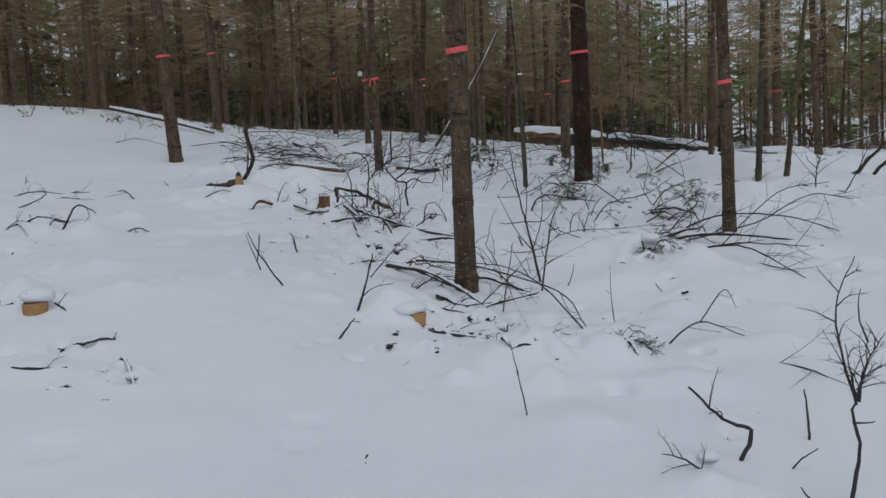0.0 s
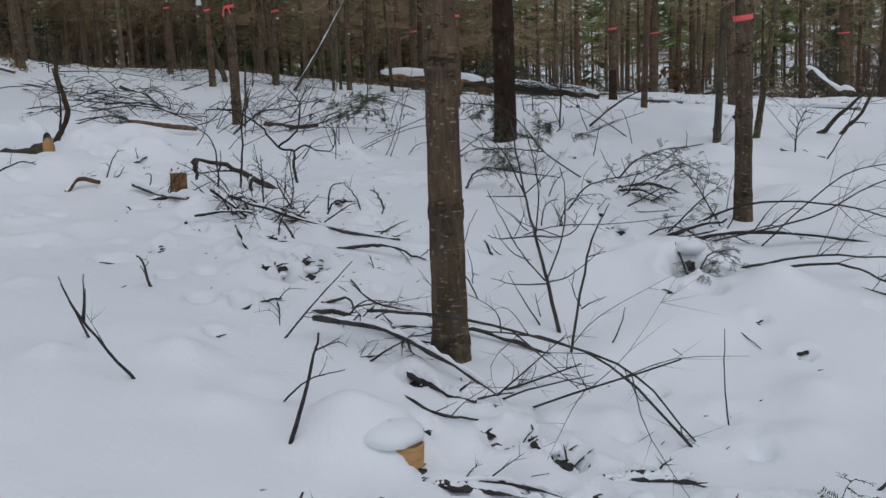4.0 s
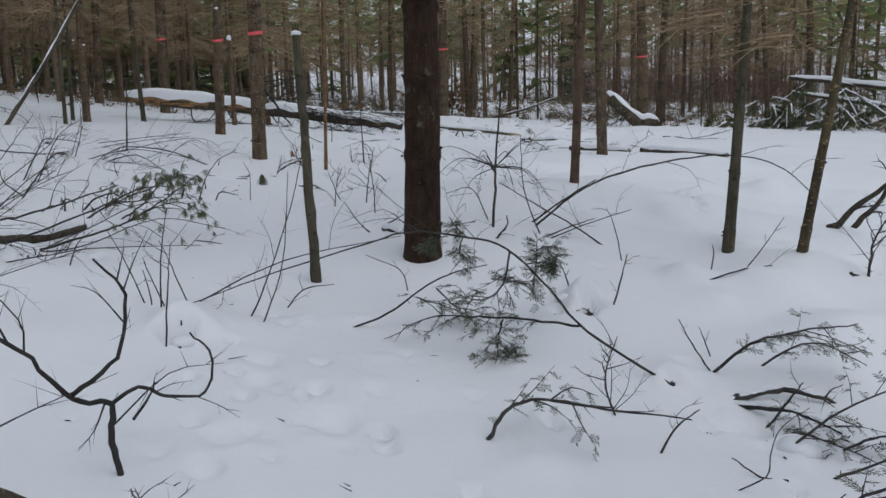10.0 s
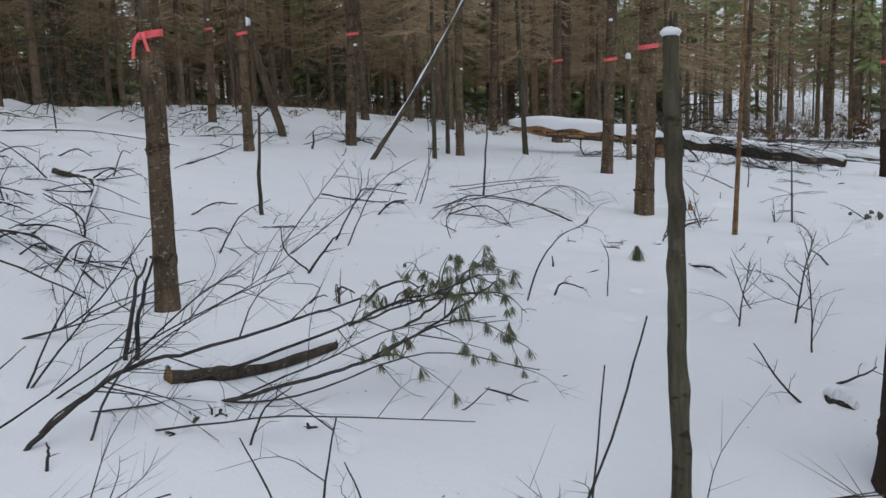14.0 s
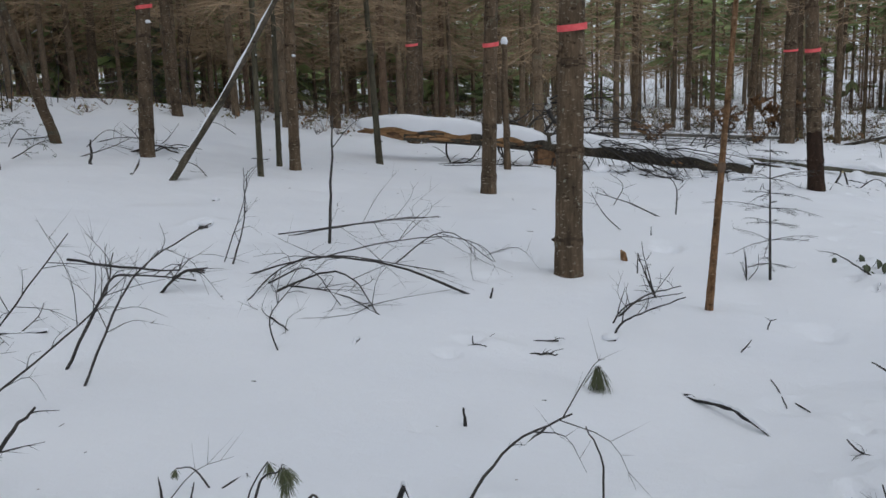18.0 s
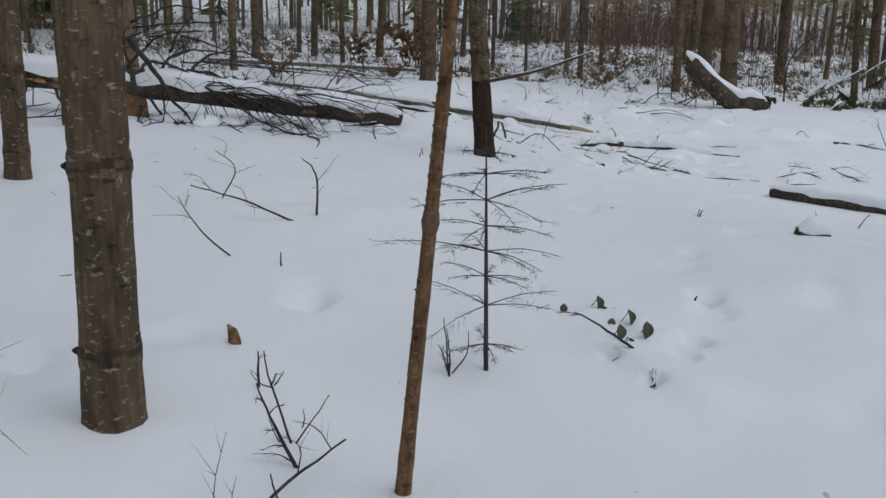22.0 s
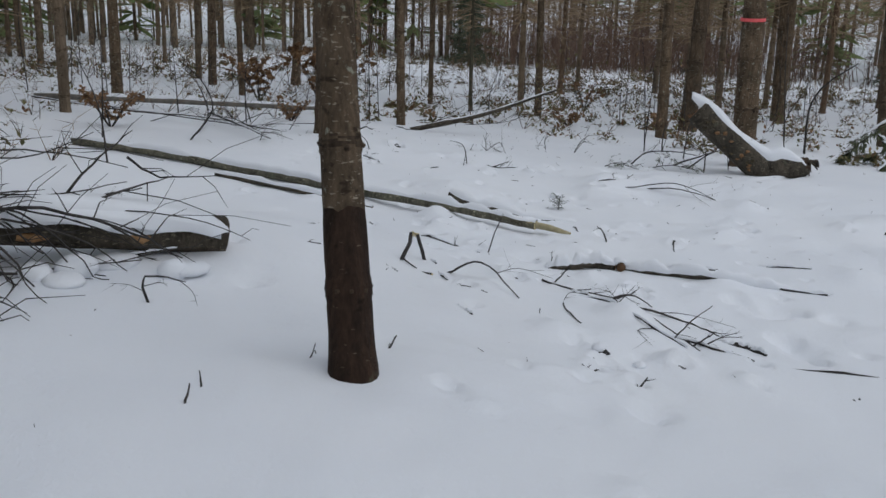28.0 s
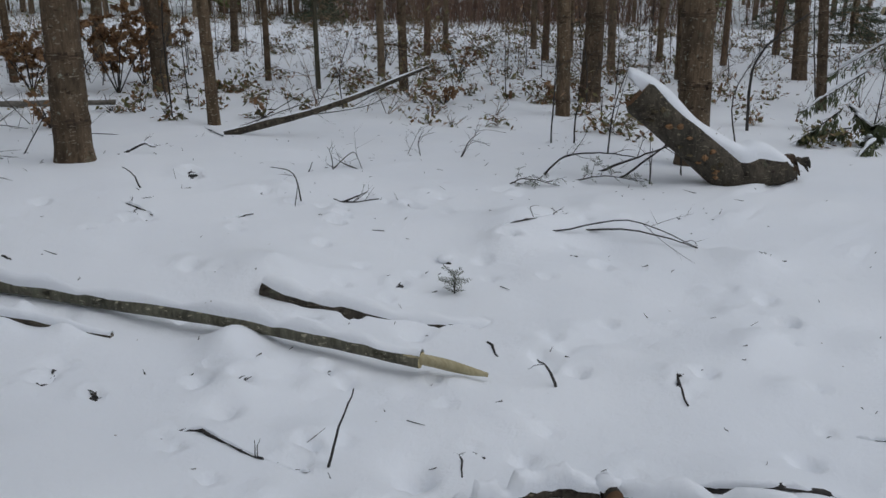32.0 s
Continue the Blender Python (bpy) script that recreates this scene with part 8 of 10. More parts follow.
branch([(10.13, 23.14, -0.00), (10.41, 23.05, -0.00), (10.88, 22.94, -0.00)], 0.010, 2)
branch([(6.29, 23.65, -0.00), (6.38, 23.66, -0.00), (6.49, 23.72, -0.00)], 0.013, 0)
branch([(7.13, 22.43, -0.00), (7.13, 22.33, -0.00)], 0.008, 0)
branch([(7.52, 21.81, -0.00), (7.53, 21.79, 0.06)], 0.007, 2)
branch([(8.56, 21.49, -0.00), (8.43, 21.31, -0.00)], 0.012, 0)
branch([(8.63, 27.20, -0.00), (9.00, 27.33, -0.00)], 0.010, 0)
branch([(6.85, 24.60, -0.00), (6.85, 24.60, 0.07)], 0.006, 0)
twig([(7.41, 24.69, -0.00), (7.44, 24.68, 0.07)], 0.005)
branch([(10.02, 25.17, -0.00), (10.12, 25.07, 0.04), (10.22, 24.96, 0.03)], 0.008, 1)
branch([(8.83, 24.21, -0.00), (8.78, 24.27, 0.01)], 0.008, 2)
branch([(8.92, 24.02, -0.00), (8.95, 23.98, 0.07)], 0.008, 2)
branch([(11.37, 23.84, -0.00), (11.61, 23.71, -0.00), (11.63, 23.49, -0.00)], 0.012, 3)
branch([(10.78, 23.44, -0.00), (11.15, 23.30, -0.00), (11.21, 23.10, -0.00)], 0.012, 4)
branch([(12.00, 23.49, -0.00), (11.61, 23.10, -0.00), (11.45, 22.75, -0.00)], 0.010, 4)
branch([(13.75, 25.11, -0.00), (13.78, 25.06, 0.07), (13.83, 24.95, -0.01)], 0.007, 0)
branch([(13.74, 23.75, -0.00), (14.68, 23.73, -0.00)], 0.014, 3)
branch([(13.72, 24.51, -0.00), (13.80, 24.20, -0.00), (13.93, 23.86, -0.00)], 0.016, 1)
branch([(13.00, 28.13, -0.00), (13.31, 27.81, 0.00), (13.66, 27.44, 0.09), (13.71, 26.92, -0.00)], 0.008, 2)
branch([(11.88, 26.07, -0.00), (11.65, 25.88, -0.00)], 0.010, 0)
branch([(12.30, 29.49, -0.00), (12.33, 29.47, 0.18)], 0.006, 1)
branch([(13.73, 23.82, -0.00), (13.98, 23.27, 0.10), (14.31, 22.57, 0.34)], 0.012, 5)
branch([(14.10, 23.92, -0.00), (14.04, 24.05, 0.27), (14.02, 24.08, 0.41)], 0.007, 4)
branch([(8.76, 21.68, -0.00), (8.56, 21.43, -0.00)], 0.010, 0)
branch([(8.75, 21.23, -0.00), (8.78, 21.16, 0.12)], 0.007, 1)
branch([(9.17, 21.12, -0.00), (9.18, 21.10, 0.05)], 0.006, 0)
branch([(7.54, 21.84, -0.00), (7.55, 21.83, 0.06)], 0.007, 1)
branch([(7.12, 22.40, -0.00), (7.12, 22.33, -0.00)], 0.007, 0)
# last stretch
branch([(9.37, 26.14, -0.00), (9.38, 25.77, 0.11), (9.40, 25.41, -0.00)], 0.009, 1)
branch([(9.19, 25.86, -0.00), (9.21, 25.67, -0.00)], 0.006, 1)
branch([(9.31, 26.15, -0.00), (9.20, 25.92, -0.00)], 0.014, 0)
branch([(9.50, 26.49, -0.00), (9.45, 26.35, -0.00)], 0.014, 0)
branch([(9.00, 26.42, -0.00), (8.96, 26.16, -0.00)], 0.006, 1)
branch([(8.86, 25.37, -0.00), (8.82, 25.20, -0.00)], 0.014, 0)
branch([(8.37, 26.84, -0.00), (8.65, 26.66, -0.00)], 0.010, 1)
branch([(7.86, 24.71, -0.00), (7.90, 24.69, 0.07)], 0.007, 1)
branch([(7.55, 24.90, -0.00), (7.47, 24.73, -0.00)], 0.005, 0)
branch([(6.73, 24.48, -0.00), (6.75, 24.47, 0.08)], 0.007, 0)
branch([(10.05, 25.16, -0.00), (10.27, 25.16, -0.00)], 0.012, 1)
branch([(9.23, 25.64, -0.00), (9.24, 25.54, -0.00)], 0.008, 0)
branch([(9.51, 25.32, -0.00), (9.26, 25.07, -0.00)], 0.005, 0)
branch([(21.16, 30.62, -0.00), (21.10, 30.73, 1.28), (21.07, 30.78, 2.27)], 0.016, 2)
branch([(24.35, 30.24, -0.00), (24.29, 30.38, 1.29), (24.27, 30.43, 2.17)], 0.016, 1)
branch([(9.76, 38.33, -0.00), (10.79, 35.94, -0.00), (11.26, 33.90, -0.00), (11.16, 31.88, -0.00)], 0.012, 5)
branch([(9.93, 31.91, -0.00), (10.19, 31.81, 0.35), (10.09, 31.85, 0.71), (9.85, 31.94, 0.96)], 0.014, 5)
branch([(10.70, 31.29, -0.00), (10.37, 31.46, 0.23), (10.09, 31.61, 0.31)], 0.010, 4)
branch([(10.53, 31.25, -0.00), (10.63, 31.20, 0.19)], 0.008, 2)
branch([(8.02, 31.35, -0.00), (8.42, 31.26, 0.03), (8.94, 31.14, 0.05)], 0.006, 3)
branch([(6.89, 26.88, -0.00), (7.17, 26.82, -0.01), (7.61, 26.72, 0.05)], 0.012, 3)
branch([(6.86, 26.72, -0.00), (7.10, 26.51, -0.00)], 0.010, 2)
branch([(7.14, 25.94, -0.00), (7.13, 25.95, 0.14), (7.33, 25.88, 0.12)], 0.008, 3)
branch([(7.25, 28.30, -0.00), (7.61, 28.22, 0.15), (7.94, 28.14, 0.22)], 0.014, 3)
branch([(7.31, 28.56, -0.00), (7.55, 27.72, -0.00), (7.58, 27.00, -0.00)], 0.010, 4)
branch([(9.06, 24.48, -0.00), (8.96, 24.32, -0.00)], 0.005, 1)
branch([(10.25, 29.76, -0.00), (10.24, 29.64, -0.00), (10.24, 29.57, -0.00)], 0.010, 0)
branch([(11.26, 30.14, -0.00), (11.29, 30.00, -0.00), (11.31, 29.80, -0.00)], 0.014, 2)
branch([(11.72, 29.57, -0.00), (11.94, 29.51, -0.00)], 0.012, 1)
branch([(12.74, 29.67, -0.00), (12.77, 29.46, -0.00), (13.05, 29.37, -0.00)], 0.009, 3)
branch([(12.73, 29.49, -0.00), (12.90, 29.34, 0.10)], 0.010, 0)
branch([(12.42, 29.56, -0.00), (12.38, 29.59, 0.21), (12.25, 29.69, 0.26)], 0.008, 1)
branch([(13.01, 30.21, -0.00), (13.05, 30.18, 0.09)], 0.006, 0)
branch([(11.52, 30.32, -0.00), (11.48, 30.35, 0.10), (11.42, 30.38, 0.15)], 0.007, 0)
branch([(12.37, 28.83, -0.00), (12.46, 28.69, -0.00)], 0.008, 0)
branch([(12.29, 29.04, -0.00), (12.31, 28.97, -0.00)], 0.008, 0)
branch([(12.99, 28.17, -0.00), (13.21, 28.01, -0.00), (13.61, 27.93, -0.00)], 0.012, 3)
branch([(13.51, 27.71, -0.00), (13.57, 27.44, 0.07), (13.64, 27.12, 0.05), (13.69, 26.91, -0.00)], 0.008, 1)
branch([(11.64, 27.06, -0.00), (11.59, 26.97, -0.00), (11.50, 26.85, -0.00)], 0.010, 0)
branch([(13.05, 27.50, -0.00), (12.99, 27.40, -0.00)], 0.008, 1)
branch([(11.42, 26.43, -0.00), (11.40, 26.46, 0.08), (11.37, 26.51, 0.12)], 0.008, 1)
branch([(11.62, 25.72, -0.00), (11.57, 25.65, -0.00)], 0.006, 0)
branch([(10.74, 26.33, -0.00), (10.70, 26.26, -0.00)], 0.010, 0)
branch([(10.73, 26.43, -0.00), (10.54, 26.23, -0.00)], 0.007, 1)
branch([(10.20, 26.63, -0.00), (10.24, 26.60, 0.17), (10.29, 26.56, 0.33)], 0.008, 0)
branch([(11.82, 27.77, -0.00), (11.97, 27.71, -0.00)], 0.007, 0)
branch([(13.80, 26.40, -0.00), (13.82, 26.35, -0.02)], 0.008, 0)
branch([(11.96, 31.37, -0.00), (12.09, 31.30, 0.08), (12.19, 31.25, 0.06)], 0.012, 2)
branch([(13.82, 33.13, -0.00), (13.43, 32.10, -0.00)], 0.012, 0)
shrub([(14.61, 30.42, -0.00), (14.60, 30.44, 0.14), (14.64, 30.40, 0.26)], 0.006, 5, 0.25)
shrub([(14.91, 30.16, -0.00), (14.97, 30.09, 0.17), (15.04, 30.01, 0.26)], 0.007, 4, 0.3)
shrub([(13.31, 30.23, -0.00), (13.30, 30.24, 0.13), (13.28, 30.26, 0.20)], 0.006, 4, 0.2)
shrub([(13.61, 30.20, -0.00), (13.50, 30.30, 0.04), (13.43, 30.36, 0.09)], 0.006, 3, 0.2)
branch([(14.94, 29.15, -0.00), (15.06, 28.99, 0.17), (15.25, 28.74, 0.22), (15.46, 28.45, 0.17)], 0.014, 4)
branch([(15.46, 28.87, -0.00), (15.66, 28.57, 0.15), (15.84, 28.29, 0.25)], 0.016, 4)
branch([(15.37, 28.56, -0.00), (15.52, 28.31, 0.22), (15.59, 28.19, 0.33)], 0.014, 4)
branch([(15.27, 28.21, -0.00), (15.27, 28.20, 0.32)], 0.008, 3)
branch([(15.74, 28.16, -0.00), (15.74, 28.17, 0.21)], 0.010, 0)
fir([(14.24, 29.00, -0.00), (14.33, 28.88, 0.06), (14.52, 28.65, 0.03)], 0.008, 0.16)
fir([(14.77, 28.71, -0.00), (14.94, 28.47, 0.07), (15.14, 28.19, 0.04)], 0.008, 0.18)
branch([(16.70, 30.34, -0.00), (16.71, 30.33, 0.52), (16.73, 30.29, 1.03)], 0.012, 1)
branch([(16.92, 30.18, -0.00), (16.93, 30.17, 0.33), (16.97, 30.12, 0.48)], 0.014, 1)
branch([(18.96, 31.13, -0.00), (18.95, 31.14, 0.39)], 0.014, 0)
branch([(19.51, 29.25, -0.00), (19.50, 29.26, 0.74), (19.59, 29.05, 1.17), (19.77, 28.66, 1.53)], 0.020, 3)
branch([(11.42, 32.13, -0.00), (11.60, 32.06, 0.28), (11.61, 32.05, 0.35)], 0.008, 2)
branch([(12.03, 33.69, -0.00), (12.46, 33.52, -0.01), (12.68, 32.83, -0.00)], 0.010, 1)
# brush on the far left of the first view
branch([(-5.97, 12.35, -0.00), (-5.71, 12.47, 0.04), (-5.31, 12.43, -0.00)], 0.010, 5)
branch([(-5.43, 11.34, -0.00), (-5.15, 11.47, 0.12), (-5.12, 11.49, 0.21)], 0.012, 5)
branch([(-4.94, 10.72, -0.00), (-4.40, 10.23, 0.03), (-4.25, 10.10, -0.00)], 0.010, 4)
branch([(-6.72, 13.58, -0.00), (-6.51, 13.68, 0.03), (-6.37, 13.75, 0.06)], 0.010, 4)
branch([(-4.80, 9.77, -0.00), (-4.59, 9.60, -0.00), (-4.36, 9.27, -0.00)], 0.012, 2)
branch([(-3.95, 8.78, -0.00), (-3.91, 8.80, 0.03)], 0.008, 1)
branch([(-4.17, 8.28, -0.00), (-4.08, 8.32, -0.00)], 0.014, 0)
branch([(-2.82, 6.19, -0.00), (-2.69, 6.07, 0.01), (-2.61, 5.99, -0.00)], 0.010, 2)
branch([(-3.09, 6.05, -0.00), (-3.01, 6.09, 0.01)], 0.010, 2)
branch([(-2.25, 5.26, -0.00), (-2.14, 5.29, -0.00), (-2.06, 5.37, -0.00)], 0.012, 1)
branch([(-2.46, 4.84, -0.00), (-2.29, 4.77, -0.00), (-2.13, 4.83, -0.00)], 0.010, 1)
branch([(-1.78, 4.35, -0.00), (-1.74, 4.37, 0.03)], 0.006, 1)
branch([(-3.28, 11.83, -0.00), (-3.00, 11.91, 0.05), (-2.85, 11.95, -0.02)], 0.009, 4)
branch([(-3.57, 13.58, -0.00), (-3.24, 13.24, -0.00), (-3.08, 13.71, 0.08)], 0.010, 4)
branch([(-4.17, 13.60, -0.00), (-4.24, 13.57, 0.11)], 0.006, 1)
branch([(-3.18, 14.36, -0.00), (-3.11, 14.38, 0.43), (-3.16, 14.36, 0.83)], 0.018, 3)
branch([(-3.35, 15.86, -0.00), (-2.87, 15.97, 0.09), (-2.29, 16.09, -0.02)], 0.010, 6)
branch([(-3.55, 17.94, -0.00), (-3.00, 18.05, 0.16), (-2.02, 17.30, -0.00)], 0.010, 6)
branch([(-5.40, 19.02, -0.00), (-4.62, 19.24, 0.10), (-3.66, 18.52, -0.00)], 0.010, 6)
branch([(-6.82, 18.69, -0.00), (-6.40, 18.84, 0.09), (-5.88, 19.03, -0.01)], 0.008, 4)
branch([(-3.44, 17.40, -0.00), (-2.55, 17.16, 0.16), (-1.81, 16.95, -0.00)], 0.014, 6)
branch([(-4.83, 19.49, -0.00), (-3.88, 19.45, -0.00), (-2.91, 18.79, -0.00)], 0.014, 6)
branch([(-3.82, 16.94, -0.00), (-3.22, 17.08, 0.23), (-2.88, 17.16, 0.35)], 0.010, 6)
branch([(-3.40, 16.13, -0.00), (-2.91, 16.23, 0.07), (-2.38, 16.13, -0.00)], 0.010, 6)
branch([(-4.29, 17.23, -0.00), (-3.90, 17.33, 0.05), (-3.39, 17.14, -0.00)], 0.010, 5)
branch([(-5.22, 23.53, -0.00), (-4.04, 23.79, 0.12), (-2.91, 24.05, 0.07)], 0.012, 5)
branch([(-1.41, 14.58, -0.00), (-1.04, 14.59, 0.24), (-0.67, 14.61, 0.55)], 0.0062, 6)
branch([(-1.22, 13.43, -0.00), (-0.95, 13.44, 0.22), (-0.35, 13.46, 0.41)], 0.0062, 7)
branch([(-1.85, 15.96, -0.00), (-1.31, 16.00, 0.14), (-0.96, 16.02, 0.42)], 0.007, 6)
branch([(-0.82, 14.66, -0.00), (-0.21, 14.65, 0.10), (0.54, 14.63, 0.15)], 0.005, 7)
branch([(0.50, 20.73, -0.00), (1.09, 20.67, 0.14), (1.88, 20.60, -0.00)], 0.007, 5)
branch([(0.57, 13.28, -0.00), (0.71, 13.25, 0.42), (0.77, 13.24, 0.91)], 0.006, 2)
branch([(0.28, 13.75, -0.00), (0.85, 13.67, 0.29), (1.65, 13.56, 0.44)], 0.0070, 3)
shrub([(4.08, 20.32, -0.00), (4.08, 20.31, 0.08), (4.07, 20.32, 0.21)], 0.006, 4, 0.12)
bent = new("broken_stick")
bent.location = at(9.34, 26.49, 0.0)
tagged(bent, "brown stick snapped in the middle, both legs standing in snow", "stick")
for name, pts, radii, mats, words in (
        ("leg", [(9.19, 26.44, -0.01), (9.25, 26.468, 0.06), (9.295, 26.48, 0.12), (9.323, 26.508, 0.165), (9.336, 26.52, 0.195)], (0.017, 0.013), [TWIG, SPLIT], ""),
        ("leg", [(9.435, 26.48, -0.01), (9.415, 26.485, 0.07), (9.402, 26.503, 0.13), (9.385, 26.507, 0.19)], (0.014, 0.013), [TWIG, SPLIT], ""),
        ("side_twig", [(9.19, 26.42, 0.02), (9.183, 26.33, 0.012), (9.196, 26.256, 0.0)], (0.006, 0.004), [TWIG, TWIG], "")):
    path = spline([at(*p) for p in pts], 4)
    s = Shape()
    s.tube([p - bent.location for p in path], [radii[0] + (radii[1] - radii[0]) * k / (len(path) - 1) for k in range(len(path))], 8)
    s.m[-1] = 1
    part(name, s.mesh(name, mats), bent, words)
s = Shape()
for k in range(12):
    a = at(9.33 + 0.005 * k, 26.515 + br.uniform(-0.012, 0.008), 0.192 + br.uniform(-0.016, 0.012)) - bent.location
    s.tube([a, a + Vector((br.uniform(-0.01, 0.03), br.uniform(-0.014, 0.01), br.uniform(-0.028, 0.012)))], [0.008, 0.003], 5)
part("splintered_break", s.mesh("splintered_break", [SPLIT]), bent, "pale yellow torn fibres")
stick([(9.187, 26.168, 0.015), (9.195, 26.079, 0.008)], 0.014)
stem([(-3.19, 14.20, -0.00), (-3.03, 14.24, 0.26), (-3.04, 14.24, 0.50), (-3.08, 14.23, 0.70), (-3.08, 14.23, 0.95), (-3.03, 14.24, 1.14)], 0.03)
branch([(-3.48, 20.78, -0.00), (-3.74, 20.74, 0.23), (-4.26, 20.67, 0.51)], 0.012, 3)
branch([(-3.27, 17.99, 0.05), (-2.68, 18.09, 0.10), (-2.27, 17.82, -0.00), (-1.77, 17.17, -0.00)], 0.016, 6)
branch([(-3.48, 20.93, 0.05), (-3.08, 20.96, -0.00), (-2.53, 19.00, -0.00)], 0.030, 4)
branch([(-3.98, 19.29, -0.00), (-3.64, 19.93, -0.00), (-3.23, 19.16, -0.00)], 0.022, 4)
branch([(-4.90, 20.73, -0.00), (-4.57, 20.56, -0.00), (-4.28, 20.34, -0.00)], 0.022, 3)
branch([(-5.10, 20.11, -0.00), (-4.81, 20.18, -0.00), (-4.59, 20.16, -0.00)], 0.020, 3)
branch([(-4.56, 19.58, -0.00), (-4.24, 19.67, -0.00), (-3.99, 19.69, -0.00)], 0.020, 3)
branch([(-3.98, 18.76, -0.00), (-3.69, 18.71, -0.00), (-3.46, 18.74, -0.00)], 0.020, 3)
branch([(-4.15, 20.91, -0.00), (-3.94, 20.66, -0.00), (-3.67, 20.12, -0.00)], 0.020, 4)
fir([(-3.13, 17.29, 0.05), (-2.73, 16.45, -0.00), (-2.35, 14.77, -0.00)], 0.007, 0.22)
fir([(-2.97, 17.21, 0.05), (-2.68, 15.76, -0.00), (-2.46, 14.93, -0.00)], 0.007, 0.2)
branch([(-2.90, 17.58, 0.10), (-2.44, 16.30, -0.00), (-2.07, 15.04, -0.00)], 0.007, 3)
branch([(-4.22, 16.78, -0.00), (-4.00, 17.01, -0.00), (-3.86, 17.60, -0.00)], 0.013, 4)
branch([(-4.16, 16.28, -0.00), (-4.02, 16.49, -0.00), (-3.95, 16.94, -0.00)], 0.011, 3)
branch([(-2.39, 18.61, -0.00), (-2.47, 18.61, 0.27), (-2.67, 18.59, 0.35)], 0.006, 2)
branch([(-2.59, 22.29, -0.00), (-2.20, 22.33, 0.18)], 0.008, 1)
branch([(-3.38, 14.81, -0.00), (-3.16, 14.26, -0.00), (-2.96, 14.27, -0.00)], 0.010, 2)
branch([(-1.63, 14.77, -0.00), (-1.44, 14.77, 0.16), (-1.27, 14.78, 0.31)], 0.0062, 2)
branch([(-1.57, 13.65, -0.00), (-1.45, 13.66, 0.18), (-1.42, 13.66, 0.37)], 0.007, 1)
fir([(-3.40, 17.00, 0.10), (-3.15, 17.05, 0.08), (-2.90, 17.09, 0.02)], 0.007, 0.2)
fir([(-4.30, 18.54, 0.10), (-3.95, 18.62, 0.10), (-3.61, 18.70, 0.04)], 0.007, 0.25)
fir([(-3.69, 17.87, 0.10), (-3.21, 17.96, 0.12), (-2.74, 18.05, 0.03)], 0.008, 0.25)
bough([(-0.06, 16.26, -0.00), (0.15, 16.29, 0.11), (0.35, 16.31, 0.15), (0.64, 16.35, 0.17)], 0.011, 0.3)
bough([(0.23, 16.27, -0.00), (0.40, 16.27, 0.10), (0.50, 16.27, 0.18), (0.62, 16.28, 0.32), (0.74, 16.28, 0.38)], 0.009, 0.3)
branch([(0.62, 16.28, 0.20), (0.84, 16.28, 0.19), (0.97, 16.29, 0.08)], 0.006, 3)
sprig([(0.64, 16.28, 0.32), (0.66, 16.28, 0.36), (0.67, 16.28, 0.39)], 0.003, 0.08)
sprig([(0.70, 16.28, 0.33), (0.72, 16.28, 0.37), (0.73, 16.28, 0.39)], 0.003, 0.08)
sprig([(0.74, 16.28, 0.32), (0.76, 16.28, 0.35), (0.77, 16.28, 0.38)], 0.003, 0.09)
sprig([(0.78, 16.28, 0.19), (0.84, 16.28, 0.17), (0.88, 16.28, 0.13)], 0.004, 0.09)
sprig([(0.35, 16.27, 0.17), (0.36, 16.27, 0.23), (0.42, 16.27, 0.29)], 0.004, 0.08)
sprig([(0.27, 16.27, 0.14), (0.30, 16.27, 0.18), (0.32, 16.27, 0.22)], 0.004, 0.08)
sprig([(0.56, 16.28, 0.25), (0.56, 16.28, 0.29), (0.57, 16.28, 0.31)], 0.003, 0.07)
sprig([(0.48, 17.29, -0.00), (0.51, 17.28, 0.11), (0.57, 17.28, 0.21)], 0.004, 0.07)
sprig([(0.37, 17.53, -0.00), (0.32, 17.53, 0.07), (0.26, 17.53, 0.08)], 0.004, 0.05)
sprig([(-0.03, 16.65, -0.00), (-0.01, 16.65, 0.08), (0.05, 16.66, 0.06)], 0.005, 0.09)
sprig([(-0.18, 16.77, -0.00), (-0.18, 16.77, 0.10), (-0.17, 16.78, 0.10)], 0.004, 0.08)
sprig([(-0.18, 16.77, 0.04), (-0.10, 16.78, 0.08), (-0.08, 16.79, 0.03)], 0.004, 0.06)
branch([(9.96, 25.84, -0.00), (9.96, 25.43, -0.00), (10.03, 25.09, -0.00)], 0.009, 3)
branch([(9.81, 25.39, -0.00), (9.93, 25.13, -0.00), (9.81, 24.77, -0.00), (9.78, 24.55, -0.00), (9.73, 24.32, -0.00)], 0.011, 3)
branch([(9.93, 25.13, -0.00), (9.95, 24.83, -0.00), (10.17, 24.67, -0.00), (10.19, 24.52, -0.00), (10.16, 24.38, -0.00)], 0.009, 2)
branch([(9.96, 24.80, -0.00), (9.92, 24.60, -0.00), (9.83, 24.39, -0.00), (9.76, 24.24, -0.00)], 0.007, 2)
branch([(9.79, 24.46, -0.00), (9.84, 24.37, 0.14), (9.89, 24.27, 0.26)], 0.007, 0)
branch([(9.79, 24.33, -0.00), (9.82, 24.26, 0.06), (9.85, 24.20, 0.12)], 0.007, 1)
branch([(9.77, 24.54, -0.00), (9.87, 24.35, -0.00), (9.88, 24.20, -0.00), (9.99, 24.02, -0.00)], 0.012, 3)
branch([(9.78, 25.38, -0.00), (9.58, 25.16, -0.00), (9.40, 24.85, -0.00)], 0.008, 1)
